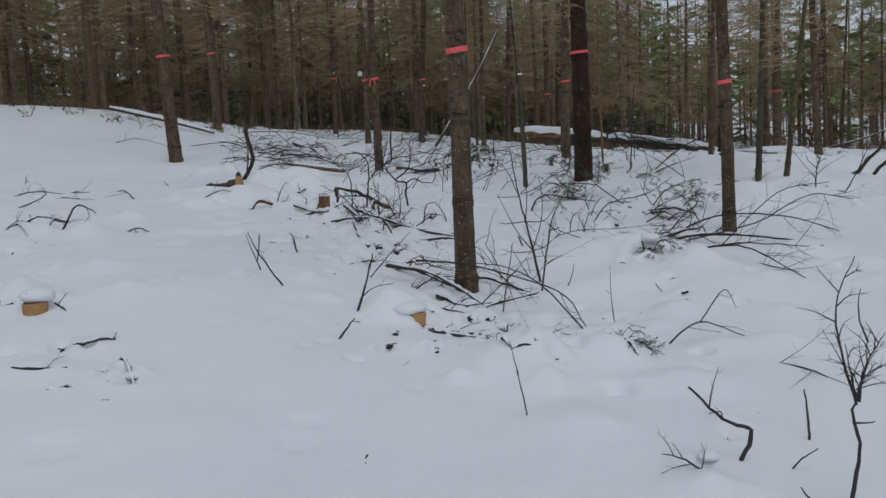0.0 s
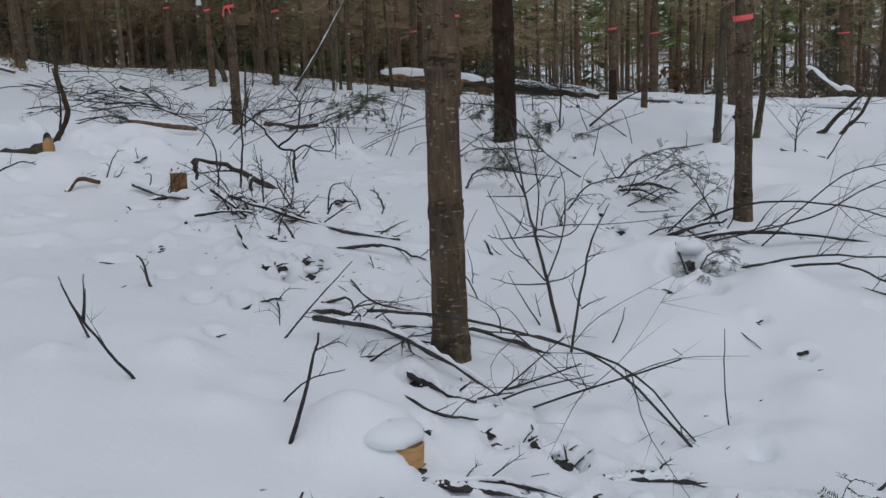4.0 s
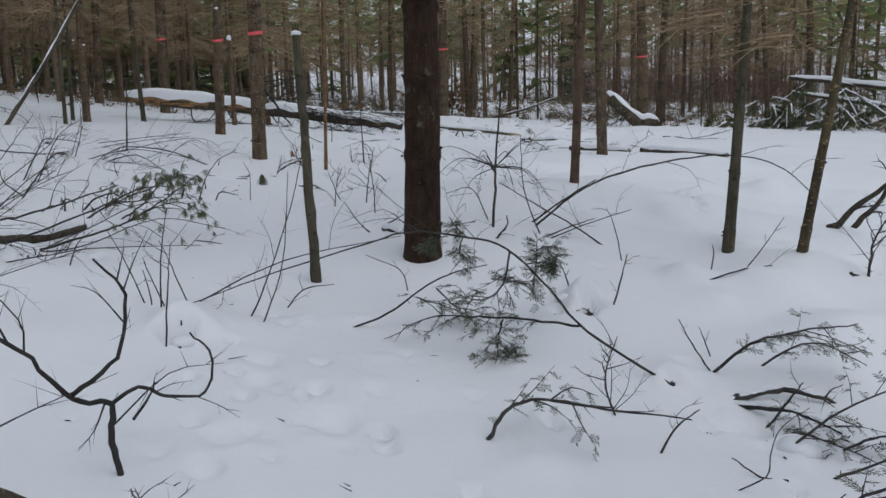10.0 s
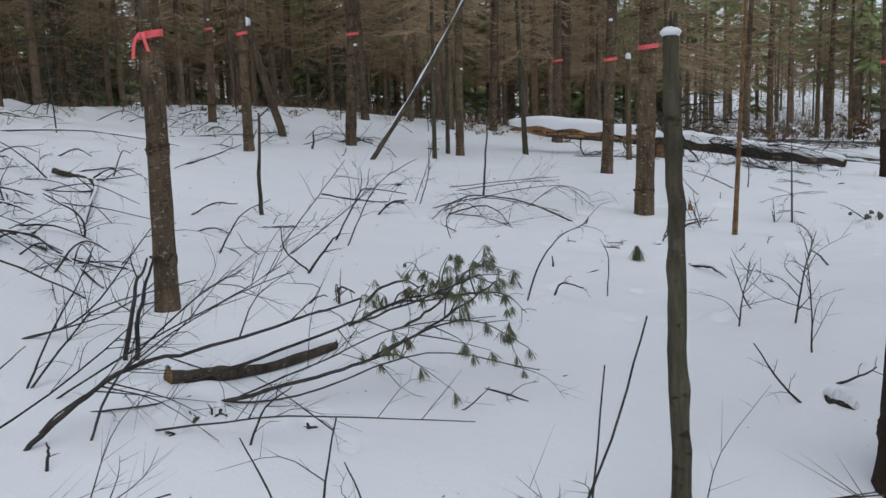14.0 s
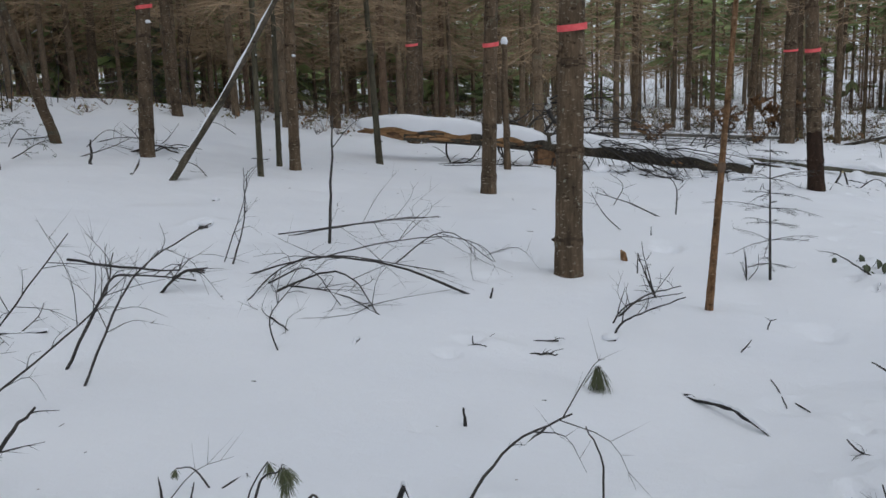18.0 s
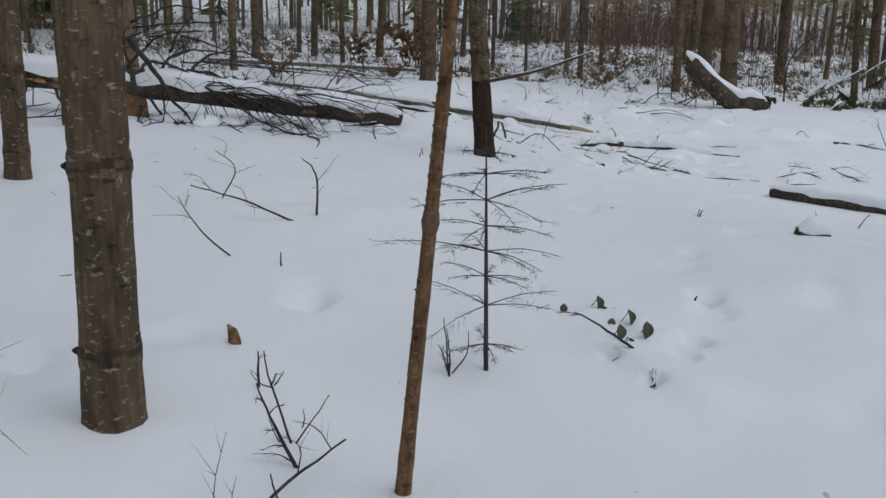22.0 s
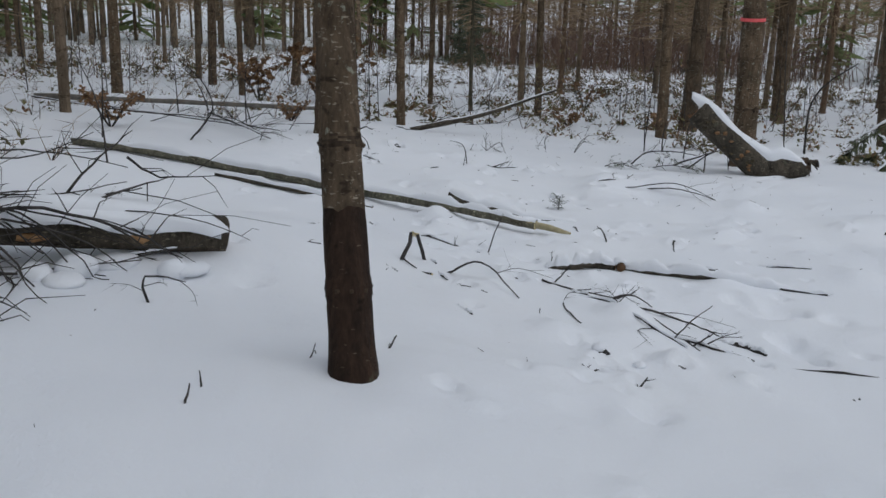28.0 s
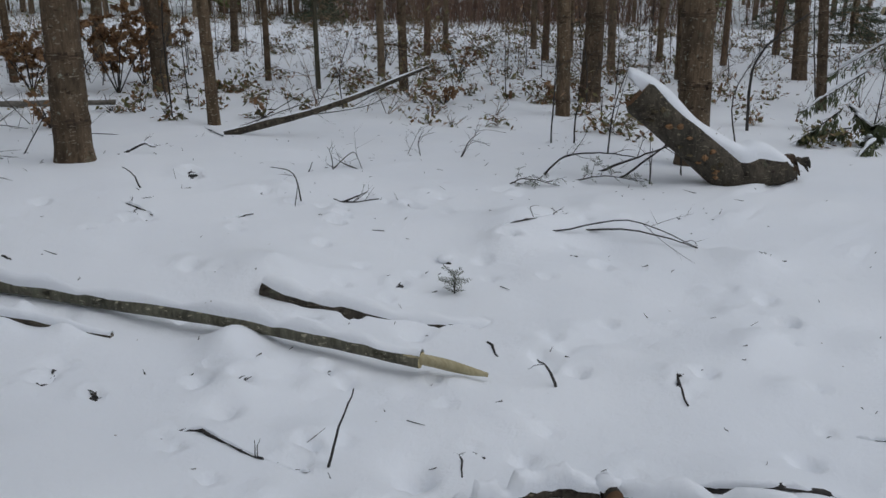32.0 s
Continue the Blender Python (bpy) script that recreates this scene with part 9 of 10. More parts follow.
branch([(9.99, 25.67, -0.00), (10.03, 25.62, 0.07), (10.07, 25.57, 0.14)], 0.007, 1)
branch([(10.10, 24.31, -0.00), (10.13, 24.16, -0.00), (10.14, 24.04, -0.00)], 0.022, 0)
branch([(10.05, 24.21, -0.00), (9.92, 24.12, -0.00)], 0.006, 0)
branch([(11.84, 25.35, -0.00), (11.94, 25.11, -0.00), (12.08, 24.87, -0.00)], 0.013, 0)
branch([(10.98, 25.70, -0.00), (11.08, 25.39, -0.00), (11.22, 25.19, -0.00), (11.36, 24.84, -0.00), (11.59, 24.45, -0.00)], 0.02, 0)
branch([(10.15, 24.66, -0.00), (10.10, 24.56, -0.00)], 0.006, 1)
branch([(9.91, 25.45, -0.00), (9.92, 25.28, -0.00)], 0.014, 1)
twig([(0.43, 8.11, -0.00), (0.38, 8.14, 0.10), (0.33, 8.18, 0.17), (0.35, 8.16, 0.24), (0.39, 8.14, 0.41), (0.44, 8.11, 0.53)], 0.005)
twig([(0.40, 8.13, 0.09), (0.40, 8.13, 0.19), (0.38, 8.15, 0.29)], 0.004)
twig([(0.34, 8.12, -0.00), (0.28, 8.15, 0.07), (0.20, 8.20, 0.14)], 0.005)
twig([(0.31, 8.14, 0.04), (0.28, 8.15, 0.10), (0.26, 8.16, 0.17)], 0.004)
twig([(0.97, 8.80, -0.00), (0.86, 8.88, 0.04), (0.78, 8.93, 0.13), (0.74, 8.96, 0.23)], 0.005)
twig([(0.84, 8.89, -0.12), (0.75, 8.64, -0.00), (0.77, 8.62, -0.00)], 0.003)
twig([(0.88, 9.08, -0.00), (0.81, 9.12, 0.03), (0.75, 9.16, 0.06)], 0.006)
branch([(1.47, 9.50, -0.00), (1.28, 9.63, 0.04), (1.11, 9.74, 0.11), (0.91, 9.88, 0.28)], 0.006, 2)
twig([(1.06, 9.71, -0.00), (1.12, 9.68, 0.12), (1.16, 9.66, 0.28)], 0.004)
shrub([(1.49, 9.82, -0.00), (1.47, 9.82, 0.07), (1.41, 9.87, 0.17)], 0.006, 5, 0.16)
shrub([(1.57, 9.81, -0.00), (1.59, 9.80, 0.06), (1.60, 9.79, 0.13)], 0.005, 4, 0.14)
branch([(0.75, 9.08, -0.00), (0.72, 9.09, 0.04), (0.70, 9.10, 0.09)], 0.013, 0)
branch([(-0.40, 8.53, -0.00), (-0.32, 8.28, -0.00)], 0.006, 0)
branch([(-0.30, 8.53, -0.00), (-0.27, 8.39, -0.00)], 0.010, 0)
branch([(-0.46, 8.10, -0.00), (-0.36, 8.14, -0.00)], 0.015, 0)
shrub([(-0.11, 8.72, -0.00), (-0.12, 8.73, 0.05), (-0.14, 8.73, 0.10)], 0.005, 3, 0.1)
twig([(3.24, 20.07, -0.00), (3.18, 20.10, 0.21), (3.16, 20.11, 0.33)], 0.005)
twig([(3.24, 20.07, -0.00), (3.29, 20.05, 0.07), (3.36, 20.02, 0.19)], 0.004)
twig([(3.19, 20.10, 0.20), (3.15, 20.12, 0.21), (3.12, 20.13, 0.25)], 0.003)
twig([(3.19, 20.10, 0.21), (3.21, 20.09, 0.24), (3.22, 20.08, 0.27)], 0.003)
twig([(3.24, 20.07, -0.00), (3.20, 20.09, 0.01), (3.17, 20.11, 0.08)], 0.004)
twig([(3.27, 20.06, 0.06), (3.28, 20.06, 0.09), (3.28, 20.06, 0.13)], 0.003)
twig([(4.10, 20.34, -0.00), (4.09, 20.35, 0.13), (4.08, 20.36, 0.24)], 0.005)
twig([(4.10, 20.34, 0.01), (4.16, 20.30, 0.09), (4.16, 20.29, 0.20)], 0.004)
twig([(4.10, 20.34, 0.01), (4.08, 20.36, 0.08), (4.06, 20.37, 0.12)], 0.004)
branch([(-3.43, 25.39, -0.00), (-3.12, 26.15, -0.00), (-2.05, 27.87, -0.00)], 0.014, 6)
fir([(-3.84, 27.15, -0.00), (-3.55, 27.24, 0.20), (-3.19, 27.35, 0.27)], 0.008, 0.3)
fir([(-3.39, 27.14, -0.00), (-3.09, 27.22, 0.18), (-2.79, 27.31, 0.26)], 0.008, 0.3)
fir([(-6.98, 36.68, -0.00), (-6.44, 36.85, 0.18), (-5.90, 37.02, 0.15)], 0.008, 0.3)
fir([(-2.86, 27.14, -0.00), (-2.55, 27.21, 0.18), (-2.25, 27.29, 0.23)], 0.008, 0.3)
fir([(-2.09, 25.63, -0.00), (-1.81, 25.69, 0.16), (-1.67, 25.72, 0.22)], 0.008, 0.25)
branch([(-2.72, 24.25, -0.00), (-2.67, 25.23, -0.00), (-2.31, 25.02, -0.00)], 0.014, 3)
branch([(-1.18, 25.35, -0.00), (-1.15, 25.36, 0.28)], 0.02, 0)
branch([(-1.45, 26.06, -0.00), (-1.09, 26.12, 0.09), (-0.82, 26.16, 0.21)], 0.010, 4)
branch([(-0.67, 24.72, -0.00), (-0.74, 27.24, -0.00), (-0.29, 26.47, -0.00)], 0.025, 4)
branch([(0.13, 24.60, -0.00), (0.01, 24.59, 0.13), (-0.19, 24.59, 0.18)], 0.008, 3)
branch([(0.42, 29.45, -0.00), (0.14, 29.45, 0.16), (-0.15, 29.45, 0.13)], 0.008, 3)
branch([(-3.13, 33.03, -0.00), (-3.28, 37.73, -0.00), (-2.80, 39.65, -0.00)], 0.02, 3)
branch([(1.48, 34.72, -0.00), (2.45, 38.36, -0.00), (3.00, 36.48, -0.00)], 0.02, 3)
branch([(-1.26, 11.05, -0.00), (-1.19, 10.81, -0.00), (-1.12, 10.52, -0.00), (-1.03, 10.25, -0.00)], 0.022, 3)
branch([(-1.31, 10.65, -0.00), (-1.16, 10.52, -0.00), (-1.08, 10.36, -0.00)], 0.012, 3)
branch([(-1.12, 10.61, -0.00), (-1.02, 10.56, -0.00), (-0.86, 10.35, -0.00)], 0.020, 2)
branch([(-1.07, 10.86, -0.00), (-0.89, 10.80, -0.00), (-0.69, 10.73, -0.00)], 0.022, 0)
branch([(-1.04, 10.33, -0.00), (-0.96, 10.29, -0.00), (-0.89, 10.22, -0.00)], 0.022, 1)
branch([(-0.53, 10.23, -0.00), (-0.66, 10.25, 0.18), (-0.69, 10.26, 0.26)], 0.012, 2)
shrub([(-0.81, 10.57, -0.00), (-0.80, 10.56, 0.21), (-0.80, 10.56, 0.39)], 0.008, 8, 0.25)
shrub([(-0.60, 10.73, -0.00), (-0.56, 10.73, 0.14), (-0.57, 10.73, 0.35), (-0.59, 10.73, 0.46)], 0.007, 8, 0.28)
branch([(-0.80, 10.35, -0.00), (-0.66, 10.25, -0.00), (-0.54, 10.17, -0.00)], 0.008, 2)
branch([(-0.70, 10.46, -0.00), (-0.58, 10.39, -0.00)], 0.007, 1)
branch([(-1.40, 10.92, -0.00), (-1.30, 10.93, 0.07), (-1.20, 10.93, 0.13)], 0.006, 1)
branch([(-1.06, 11.00, -0.00), (-1.15, 11.00, 0.14), (-1.26, 11.01, 0.24)], 0.008, 2)
branch([(-1.04, 10.96, -0.00), (-1.18, 10.97, 0.08), (-1.29, 10.97, 0.19)], 0.006, 2)
branch([(-1.28, 10.98, -0.00), (-1.35, 10.98, 0.05), (-1.40, 10.97, 0.09)], 0.006, 1)
shrub([(-0.89, 10.70, -0.00), (-0.91, 10.71, 0.12), (-0.96, 10.71, 0.25)], 0.006, 5, 0.22)
branch([(1.33, 9.88, -0.00), (1.35, 9.86, 0.13), (1.39, 9.82, 0.20), (1.44, 9.77, 0.23)], 0.008, 4)
branch([(1.47, 9.89, -0.00), (1.52, 9.85, 0.16), (1.57, 9.80, 0.23), (1.63, 9.73, 0.21)], 0.007, 4)
branch([(1.50, 9.89, -0.00), (1.49, 9.90, 0.07), (1.46, 9.93, 0.12)], 0.006, 2)
branch([(1.22, 9.80, -0.00), (1.16, 9.86, 0.04), (1.09, 9.93, 0.12)], 0.006, 2)
branch([(2.08, 10.66, -0.00), (2.01, 10.72, 0.03), (1.92, 10.81, 0.07)], 0.007, 0)
twig([(1.81, 10.70, -0.00), (1.91, 10.61, 0.08), (1.92, 10.60, 0.18), (1.95, 10.58, 0.30), (2.03, 10.51, 0.41)], 0.004)
branch([(1.95, 10.41, -0.00), (2.00, 10.36, 0.07), (2.04, 10.32, 0.14)], 0.006, 0)
branch([(2.32, 10.62, -0.00), (2.44, 10.50, 0.10), (2.56, 10.37, 0.22)], 0.010, 3)
branch([(2.62, 10.80, -0.00), (2.72, 10.70, 0.08), (2.82, 10.59, 0.12)], 0.008, 2)
branch([(2.19, 10.49, -0.00), (2.40, 10.42, -0.00), (2.64, 10.41, -0.00)], 0.006, 1)
branch([(1.47, 3.31, -0.00), (1.50, 3.30, 0.21), (1.48, 3.31, 0.34), (1.49, 3.30, 0.40)], 0.011, 0)
shrub([(1.49, 3.30, 0.39), (1.45, 3.32, 0.57), (1.43, 3.33, 0.77), (1.49, 3.30, 0.95)], 0.006, 8, 0.24)
shrub([(1.50, 3.30, 0.40), (1.52, 3.29, 0.54), (1.58, 3.26, 0.67)], 0.006, 8, 0.24)
shrub([(1.49, 3.30, 0.40), (1.48, 3.31, 0.48), (1.46, 3.32, 0.62)], 0.005, 6, 0.2)
shrub([(1.49, 3.30, 0.40), (1.51, 3.29, 0.49), (1.57, 3.27, 0.55)], 0.005, 6, 0.2)
twig([(1.53, 3.29, 0.63), (1.50, 3.30, 0.74), (1.51, 3.30, 0.83)], 0.004)
branch([(1.48, 3.31, 0.32), (1.51, 3.30, 0.32), (1.55, 3.28, 0.33)], 0.006, 0)
branch([(9.84, 27.22, -0.00), (9.95, 27.18, -0.00), (9.99, 27.02, -0.00), (10.02, 26.85, -0.00), (10.09, 26.69, -0.00), (10.12, 26.64, -0.00)], 0.011, 0)
twig([(10.02, 26.84, -0.00), (10.02, 26.84, 0.04), (10.02, 26.84, 0.08)], 0.003)
twig([(10.03, 26.84, -0.00), (10.03, 26.84, 0.04), (10.04, 26.83, 0.08)], 0.003)
branch([(-1.21, 14.64, -0.00), (-1.11, 14.69, 0.08), (-0.92, 14.78, 0.18), (-0.73, 14.87, 0.27), (-0.45, 15.01, 0.49), (-0.21, 15.13, 0.60)], 0.0062, 8)
branch([(-1.19, 14.86, -0.00), (-1.02, 14.85, -0.00), (-0.79, 14.84, -0.00), (-0.65, 14.88, -0.00)], 0.006, 4)
branch([(-0.50, 15.06, -0.00), (-0.13, 15.14, 0.16), (0.24, 15.23, 0.31), (0.70, 15.33, 0.35)], 0.0062, 6)
branch([(-1.13, 15.56, -0.00), (-1.07, 15.58, 0.32), (-0.99, 15.61, 0.53)], 0.016, 2)
branch([(-2.80, 18.31, -0.00), (-2.24, 17.79, -0.00), (-1.80, 17.58, -0.00)], 0.014, 2)
branch([(-2.36, 18.56, -0.00), (-2.38, 18.56, 0.17), (-2.62, 18.47, 0.34)], 0.014, 3)
branch([(0.37, 5.59, -0.00), (0.27, 5.15, -0.00), (0.32, 5.04, -0.00)], 0.011, 1)
branch([(0.32, 5.04, -0.00), (0.41, 5.03, -0.00), (0.54, 5.05, -0.00)], 0.012, 1)
branch([(0.45, 6.13, -0.00), (0.62, 6.18, -0.00), (0.80, 6.10, -0.00)], 0.016, 0)
branch([(0.54, 6.08, -0.00), (0.64, 6.11, -0.00), (0.73, 6.11, -0.00)], 0.010, 0)
branch([(-0.18, 6.08, -0.00), (-0.03, 6.13, -0.00), (0.12, 6.09, -0.00), (0.25, 5.97, -0.00)], 0.011, 1)
branch([(0.25, 6.51, -0.00), (0.35, 6.45, -0.00), (0.40, 6.26, -0.00)], 0.018, 3)
branch([(0.25, 6.32, -0.00), (0.33, 6.29, -0.00), (0.38, 6.20, -0.00)], 0.016, 2)
fir([(1.80, 8.27, -0.00), (1.91, 8.22, 0.05), (2.07, 8.16, 0.08)], 0.008, 0.2)
fir([(1.81, 8.47, -0.00), (1.81, 8.21, -0.00), (1.92, 8.11, -0.00)], 0.008, 0.2)
bush([(0.76, 7.62, -0.00), (0.71, 7.66, 0.27), (0.66, 7.69, 0.50), (0.61, 7.71, 0.74), (0.56, 7.74, 1.11)], 0.012)
side([(0.71, 7.66, 0.26), (0.81, 7.59, 0.32), (0.97, 7.50, 0.46)], 0.005)
side([(0.70, 7.66, 0.27), (0.59, 7.73, 0.40), (0.50, 7.78, 0.58), (0.44, 7.82, 0.71)], 0.005)
side([(0.71, 7.66, 0.27), (0.79, 7.61, 0.55), (0.80, 7.60, 0.78), (0.78, 7.61, 0.89)], 0.005)
side([(0.71, 7.66, 0.25), (0.56, 7.75, 0.22), (0.44, 7.82, 0.23)], 0.005)
side([(0.66, 7.69, 0.50), (0.49, 7.79, 0.46), (0.43, 7.82, 0.47)], 0.005)
side([(0.66, 7.69, 0.50), (0.82, 7.59, 0.54), (0.93, 7.53, 0.70)], 0.005)
side([(0.66, 7.69, 0.51), (0.68, 7.67, 0.77), (0.62, 7.71, 1.12)], 0.005)
side([(0.62, 7.71, 0.71), (0.48, 7.79, 0.69), (0.43, 7.82, 0.68)], 0.004)
side([(0.62, 7.71, 0.71), (0.53, 7.76, 0.92), (0.45, 7.81, 1.00)], 0.005)
side([(0.61, 7.71, 0.72), (0.72, 7.65, 0.84), (0.78, 7.61, 0.94)], 0.004)
side([(0.66, 7.69, 0.50), (0.74, 7.64, 0.42)], 0.004)
bush([(0.74, 7.38, -0.00), (0.82, 7.33, 0.48), (0.86, 7.30, 0.62), (0.92, 7.27, 0.75)], 0.008)
side([(0.79, 7.35, 0.23), (0.76, 7.38, 0.33), (0.77, 7.37, 0.43)], 0.004)
side([(0.79, 7.35, 0.22), (0.85, 7.32, 0.25), (0.90, 7.28, 0.28)], 0.004)
side([(0.83, 7.33, 0.48), (0.90, 7.28, 0.51)], 0.004)
twig([(0.95, 7.36, -0.00), (0.99, 7.32, 0.11), (1.01, 7.31, 0.21)], 0.005)
bush([(0.69, 7.71, -0.00), (0.60, 7.76, 0.13), (0.53, 7.80, 0.27)], 0.005)
side([(0.68, 7.71, 0.05), (0.66, 7.73, 0.17)], 0.004)


# brush round the far poles
branch([(9.92, 31.89, 0.00), (11.05, 33.86, 0.15), (12.44, 37.57, 0.45), (13.58, 41.27, 0.60)], 0.018, 5)
branch([(11.05, 33.86, 0.15), (10.58, 31.62, 0.10), (10.55, 31.01, 0.05)], 0.014, 5)
branch([(9.50, 37.23, 0.10), (10.12, 34.48, 0.12), (10.93, 33.51, 0.10), (10.90, 31.81, 0.05)], 0.013, 7)
branch([(11.16, 34.04, 0.10), (13.40, 37.75, 0.50)], 0.008, 5)
branch([(11.13, 32.74, 0.05), (12.70, 34.90, 0.30)], 0.008, 5)
branch([(10.20, 34.07, 0.00), (11.08, 34.42, 0.20)], 0.009, 4)
branch([(11.23, 33.28, 0.05), (11.53, 33.02, 0.20), (12.26, 34.01, 0.05)], 0.01, 5)
branch([(10.02, 37.30, 0.05), (10.85, 37.90, 0.25)], 0.008, 4)
branch([(13.77, 32.56, 0.00), (14.47, 32.25, 0.25), (15.03, 32.13, 0.40)], 0.009, 7)
branch([(14.43, 32.96, 0.00), (14.75, 32.17, 0.50)], 0.008, 6)
branch([(15.38, 33.43, 0.00), (16.45, 33.33, 0.10), (17.02, 33.26, 0.30)], 0.009, 7)
branch([(16.67, 34.57, 0.00), (14.75, 31.69, 0.80)], 0.007, 6)
branch([(17.11, 34.32, 0.00), (17.50, 33.87, 0.35)], 0.007, 6)
branch([(14.86, 32.77, 0.00), (14.36, 32.28, 0.50)], 0.006, 5)
branch([(14.53, 30.54, 0.00), (14.96, 30.76, 0.20)], 0.005, 3)
branch([(14.89, 30.14, 0.00), (15.32, 30.25, 0.25)], 0.005, 3)
branch([(13.31, 30.27, 0.00), (13.79, 30.51, 0.10), (13.61, 30.19, 0.00)], 0.006, 2)
branch([(17.09, 30.30, 0.00), (17.96, 30.86, 0.30)], 0.009, 0)
branch([(19.26, 31.32, 0.00), (19.75, 31.69, 0.30)], 0.008, 0)
branch([(16.85, 30.46, 0.00), (15.45, 29.40, 1.00)], 0.01, 2)
branch([(15.36, 28.26, 0.00), (15.56, 28.40, 0.50)], 0.006, 2)
branch([(15.70, 28.13, 0.00), (15.54, 28.08, 0.30)], 0.007, 1)
# twiggy tops lying by the middle stem
branch([(0.70, 20.08, 0.05), (1.04, 20.35, 0.10), (1.21, 20.32, 0.05), (1.27, 19.74, 0.00)], 0.008, 6)
branch([(0.76, 21.39, 0.12), (1.35, 21.38, 0.20), (1.70, 21.39, 0.25), (1.97, 21.09, 0.30)], 0.007, 6)
branch([(0.94, 20.69, 0.10), (1.43, 20.58, 0.25), (1.85, 20.42, 0.30), (2.08, 20.29, 0.25), (2.16, 20.24, 0.15)], 0.006, 7)
branch([(0.51, 20.08, 0.02), (0.65, 19.67, 0.00), (0.73, 19.45, 0.00)], 0.007, 5)
branch([(0.65, 20.27, 0.05), (0.92, 20.44, 0.10), (1.07, 19.90, 0.02)], 0.006, 5)
branch([(0.36, 20.89, 0.05), (0.52, 21.03, 0.45), (0.57, 20.85, 0.70)], 0.006, 4)
branch([(-0.61, 20.59, 0.15), (-0.19, 20.51, 0.12), (0.25, 20.38, 0.10)], 0.01, 5)
branch([(-0.04, 20.33, 0.00), (0.11, 20.33, 0.12), (0.28, 20.29, 0.15)], 0.011, 3)
branch([(2.71, 19.51, 0.00), (2.99, 19.69, 0.08), (3.34, 19.88, 0.10)], 0.008, 4)
# heaps of dark slash on the slope, under snow
heap = random.Random(63)
for cx, cy, turn, length, count in ((-3.6, 19.5, -0.1, 2.6, 26), (-2.5, 17.6, 0.2, 1.5, 8), (-4.4, 21.6, 0.1, 2.6, 16), (-5.4, 12.2, 0.3, 1.4, 9), (-4.6, 9.6, 0.2, 1.2, 8), (-5.6, 26.0, 0.1, 2.4, 14), (-3.2, 27.0, 0.0, 2.0, 20), (-0.6, 26.9, 0.1, 1.6, 9), (-4.5, 29.5, 0.0, 2.6, 12)):
    for k in range(int(count * 0.65)):
        a = turn + heap.gauss(0, 0.8)
        x, y, l = cx + heap.gauss(0, length * 0.42), cy + heap.gauss(0, length * 0.2), heap.uniform(0.25, 0.8) * length * 0.55
        dx, dy, lift = math.cos(a) * l, math.sin(a) * l, heap.choice((0.0, 0.04, 0.1, 0.2))
        branch([(x, y, -0.00), (x + dx * 0.5, y + dy * 0.5 + heap.gauss(0, 0.05), lift), (x + dx, y + dy, lift * 0.6)], heap.uniform(0.006, 0.015), heap.randint(1, 3))


# ---- saplings, leaf shrubs, clods and litter ----
def spruce_sapling(x, y, h):
    base = at(x, y, -0.03)
    top = base + Vector((-0.02, 0.02, h + 0.03))
    s = Shape()
    s.tube([base, base.lerp(top, 0.5), top], [0.011, 0.008, 0.002], 7)
    ob = tagged(new("spruce_sapling", s.mesh("spruce_sapling", [TWIG])), "sparse knee-high spruce sapling with few needles", "sapling")
    for w, (f, l) in enumerate(((0.14, 0.16), (0.3, 0.34), (0.42, 0.22), (0.52, 0.42), (0.62, 0.25), (0.72, 0.36), (0.82, 0.24), (0.9, 0.12))):
        for k in range(6):
            a = k * 1.05 + w + br.gauss(0, 0.25)
            p = base.lerp(top, f)
            d = Vector((math.cos(a), math.sin(a), br.uniform(-0.15, 0.25)))
            ll = l * br.uniform(0.7, 1.1)
            e = p + d * ll + Vector((0, 0, -0.1 * ll))
            t = Shape()
            t.tube(spline([p, p + d * ll * 0.5, e], 2), [0.0028, 0.0024, 0.002, 0.0016, 0.001], 4, closed=False)
            for q in range(11):
                b = p.lerp(e, br.uniform(0.25, 1.0))
                n = Vector((-d.y, d.x, br.gauss(0, 0.3))) * br.choice((-1, 1))
                c = b + (d * 0.7 + n * 0.6) * ll * br.uniform(0.12, 0.3)
                t.spike(b, c, 0.0014)
                for j in range(3):
                    g = b.lerp(c, br.random())
                    t.blade(g, g + Vector((br.gauss(0, 0.008), br.gauss(0, 0.008), br.gauss(0, 0.008))), 0.001, d, 1)
            part("side_twig", t.mesh("side_twig", [TWIG, NEEDLE]), ob)
    return ob


spruce_sapling(4.26, 20.29, 1.05)


# dark twiggy lump, partly painting the shade of a hole in the snow
def clod(x, y, size, label="dark clod of litter, partly standing in for shaded holes in the snow"):
    s = Shape()
    a = br.uniform(0, 6.28)
    p = at(x, y, -0.01)
    d = Vector((math.cos(a), math.sin(a), br.uniform(0.0, 0.5))) * size * br.uniform(0.9, 1.5)
    w = Vector((-d.y, d.x, 0)) * br.uniform(-0.5, 0.5)
    rough_tube(s, [p - d * 0.8 - w, p - d * 0.3, p + w * 0.6, p + d * 0.5, p + d + w], [size * 0.12, size * br.uniform(0.3, 0.5), size * br.uniform(0.35, 0.6), size * br.uniform(0.2, 0.4), size * 0.07], br, 8, 0, 0.35)
    ob = tagged(new("litter_clod", s.mesh("litter_clod", [TWIG], False)), label, "litter")
    if size > 0.03:
        snow_blob(ob, at(x + size * 0.3, y + size * 0.5, size * 0.35), size * 1.2, size * 1.1, size * 0.6, int(x * 100))


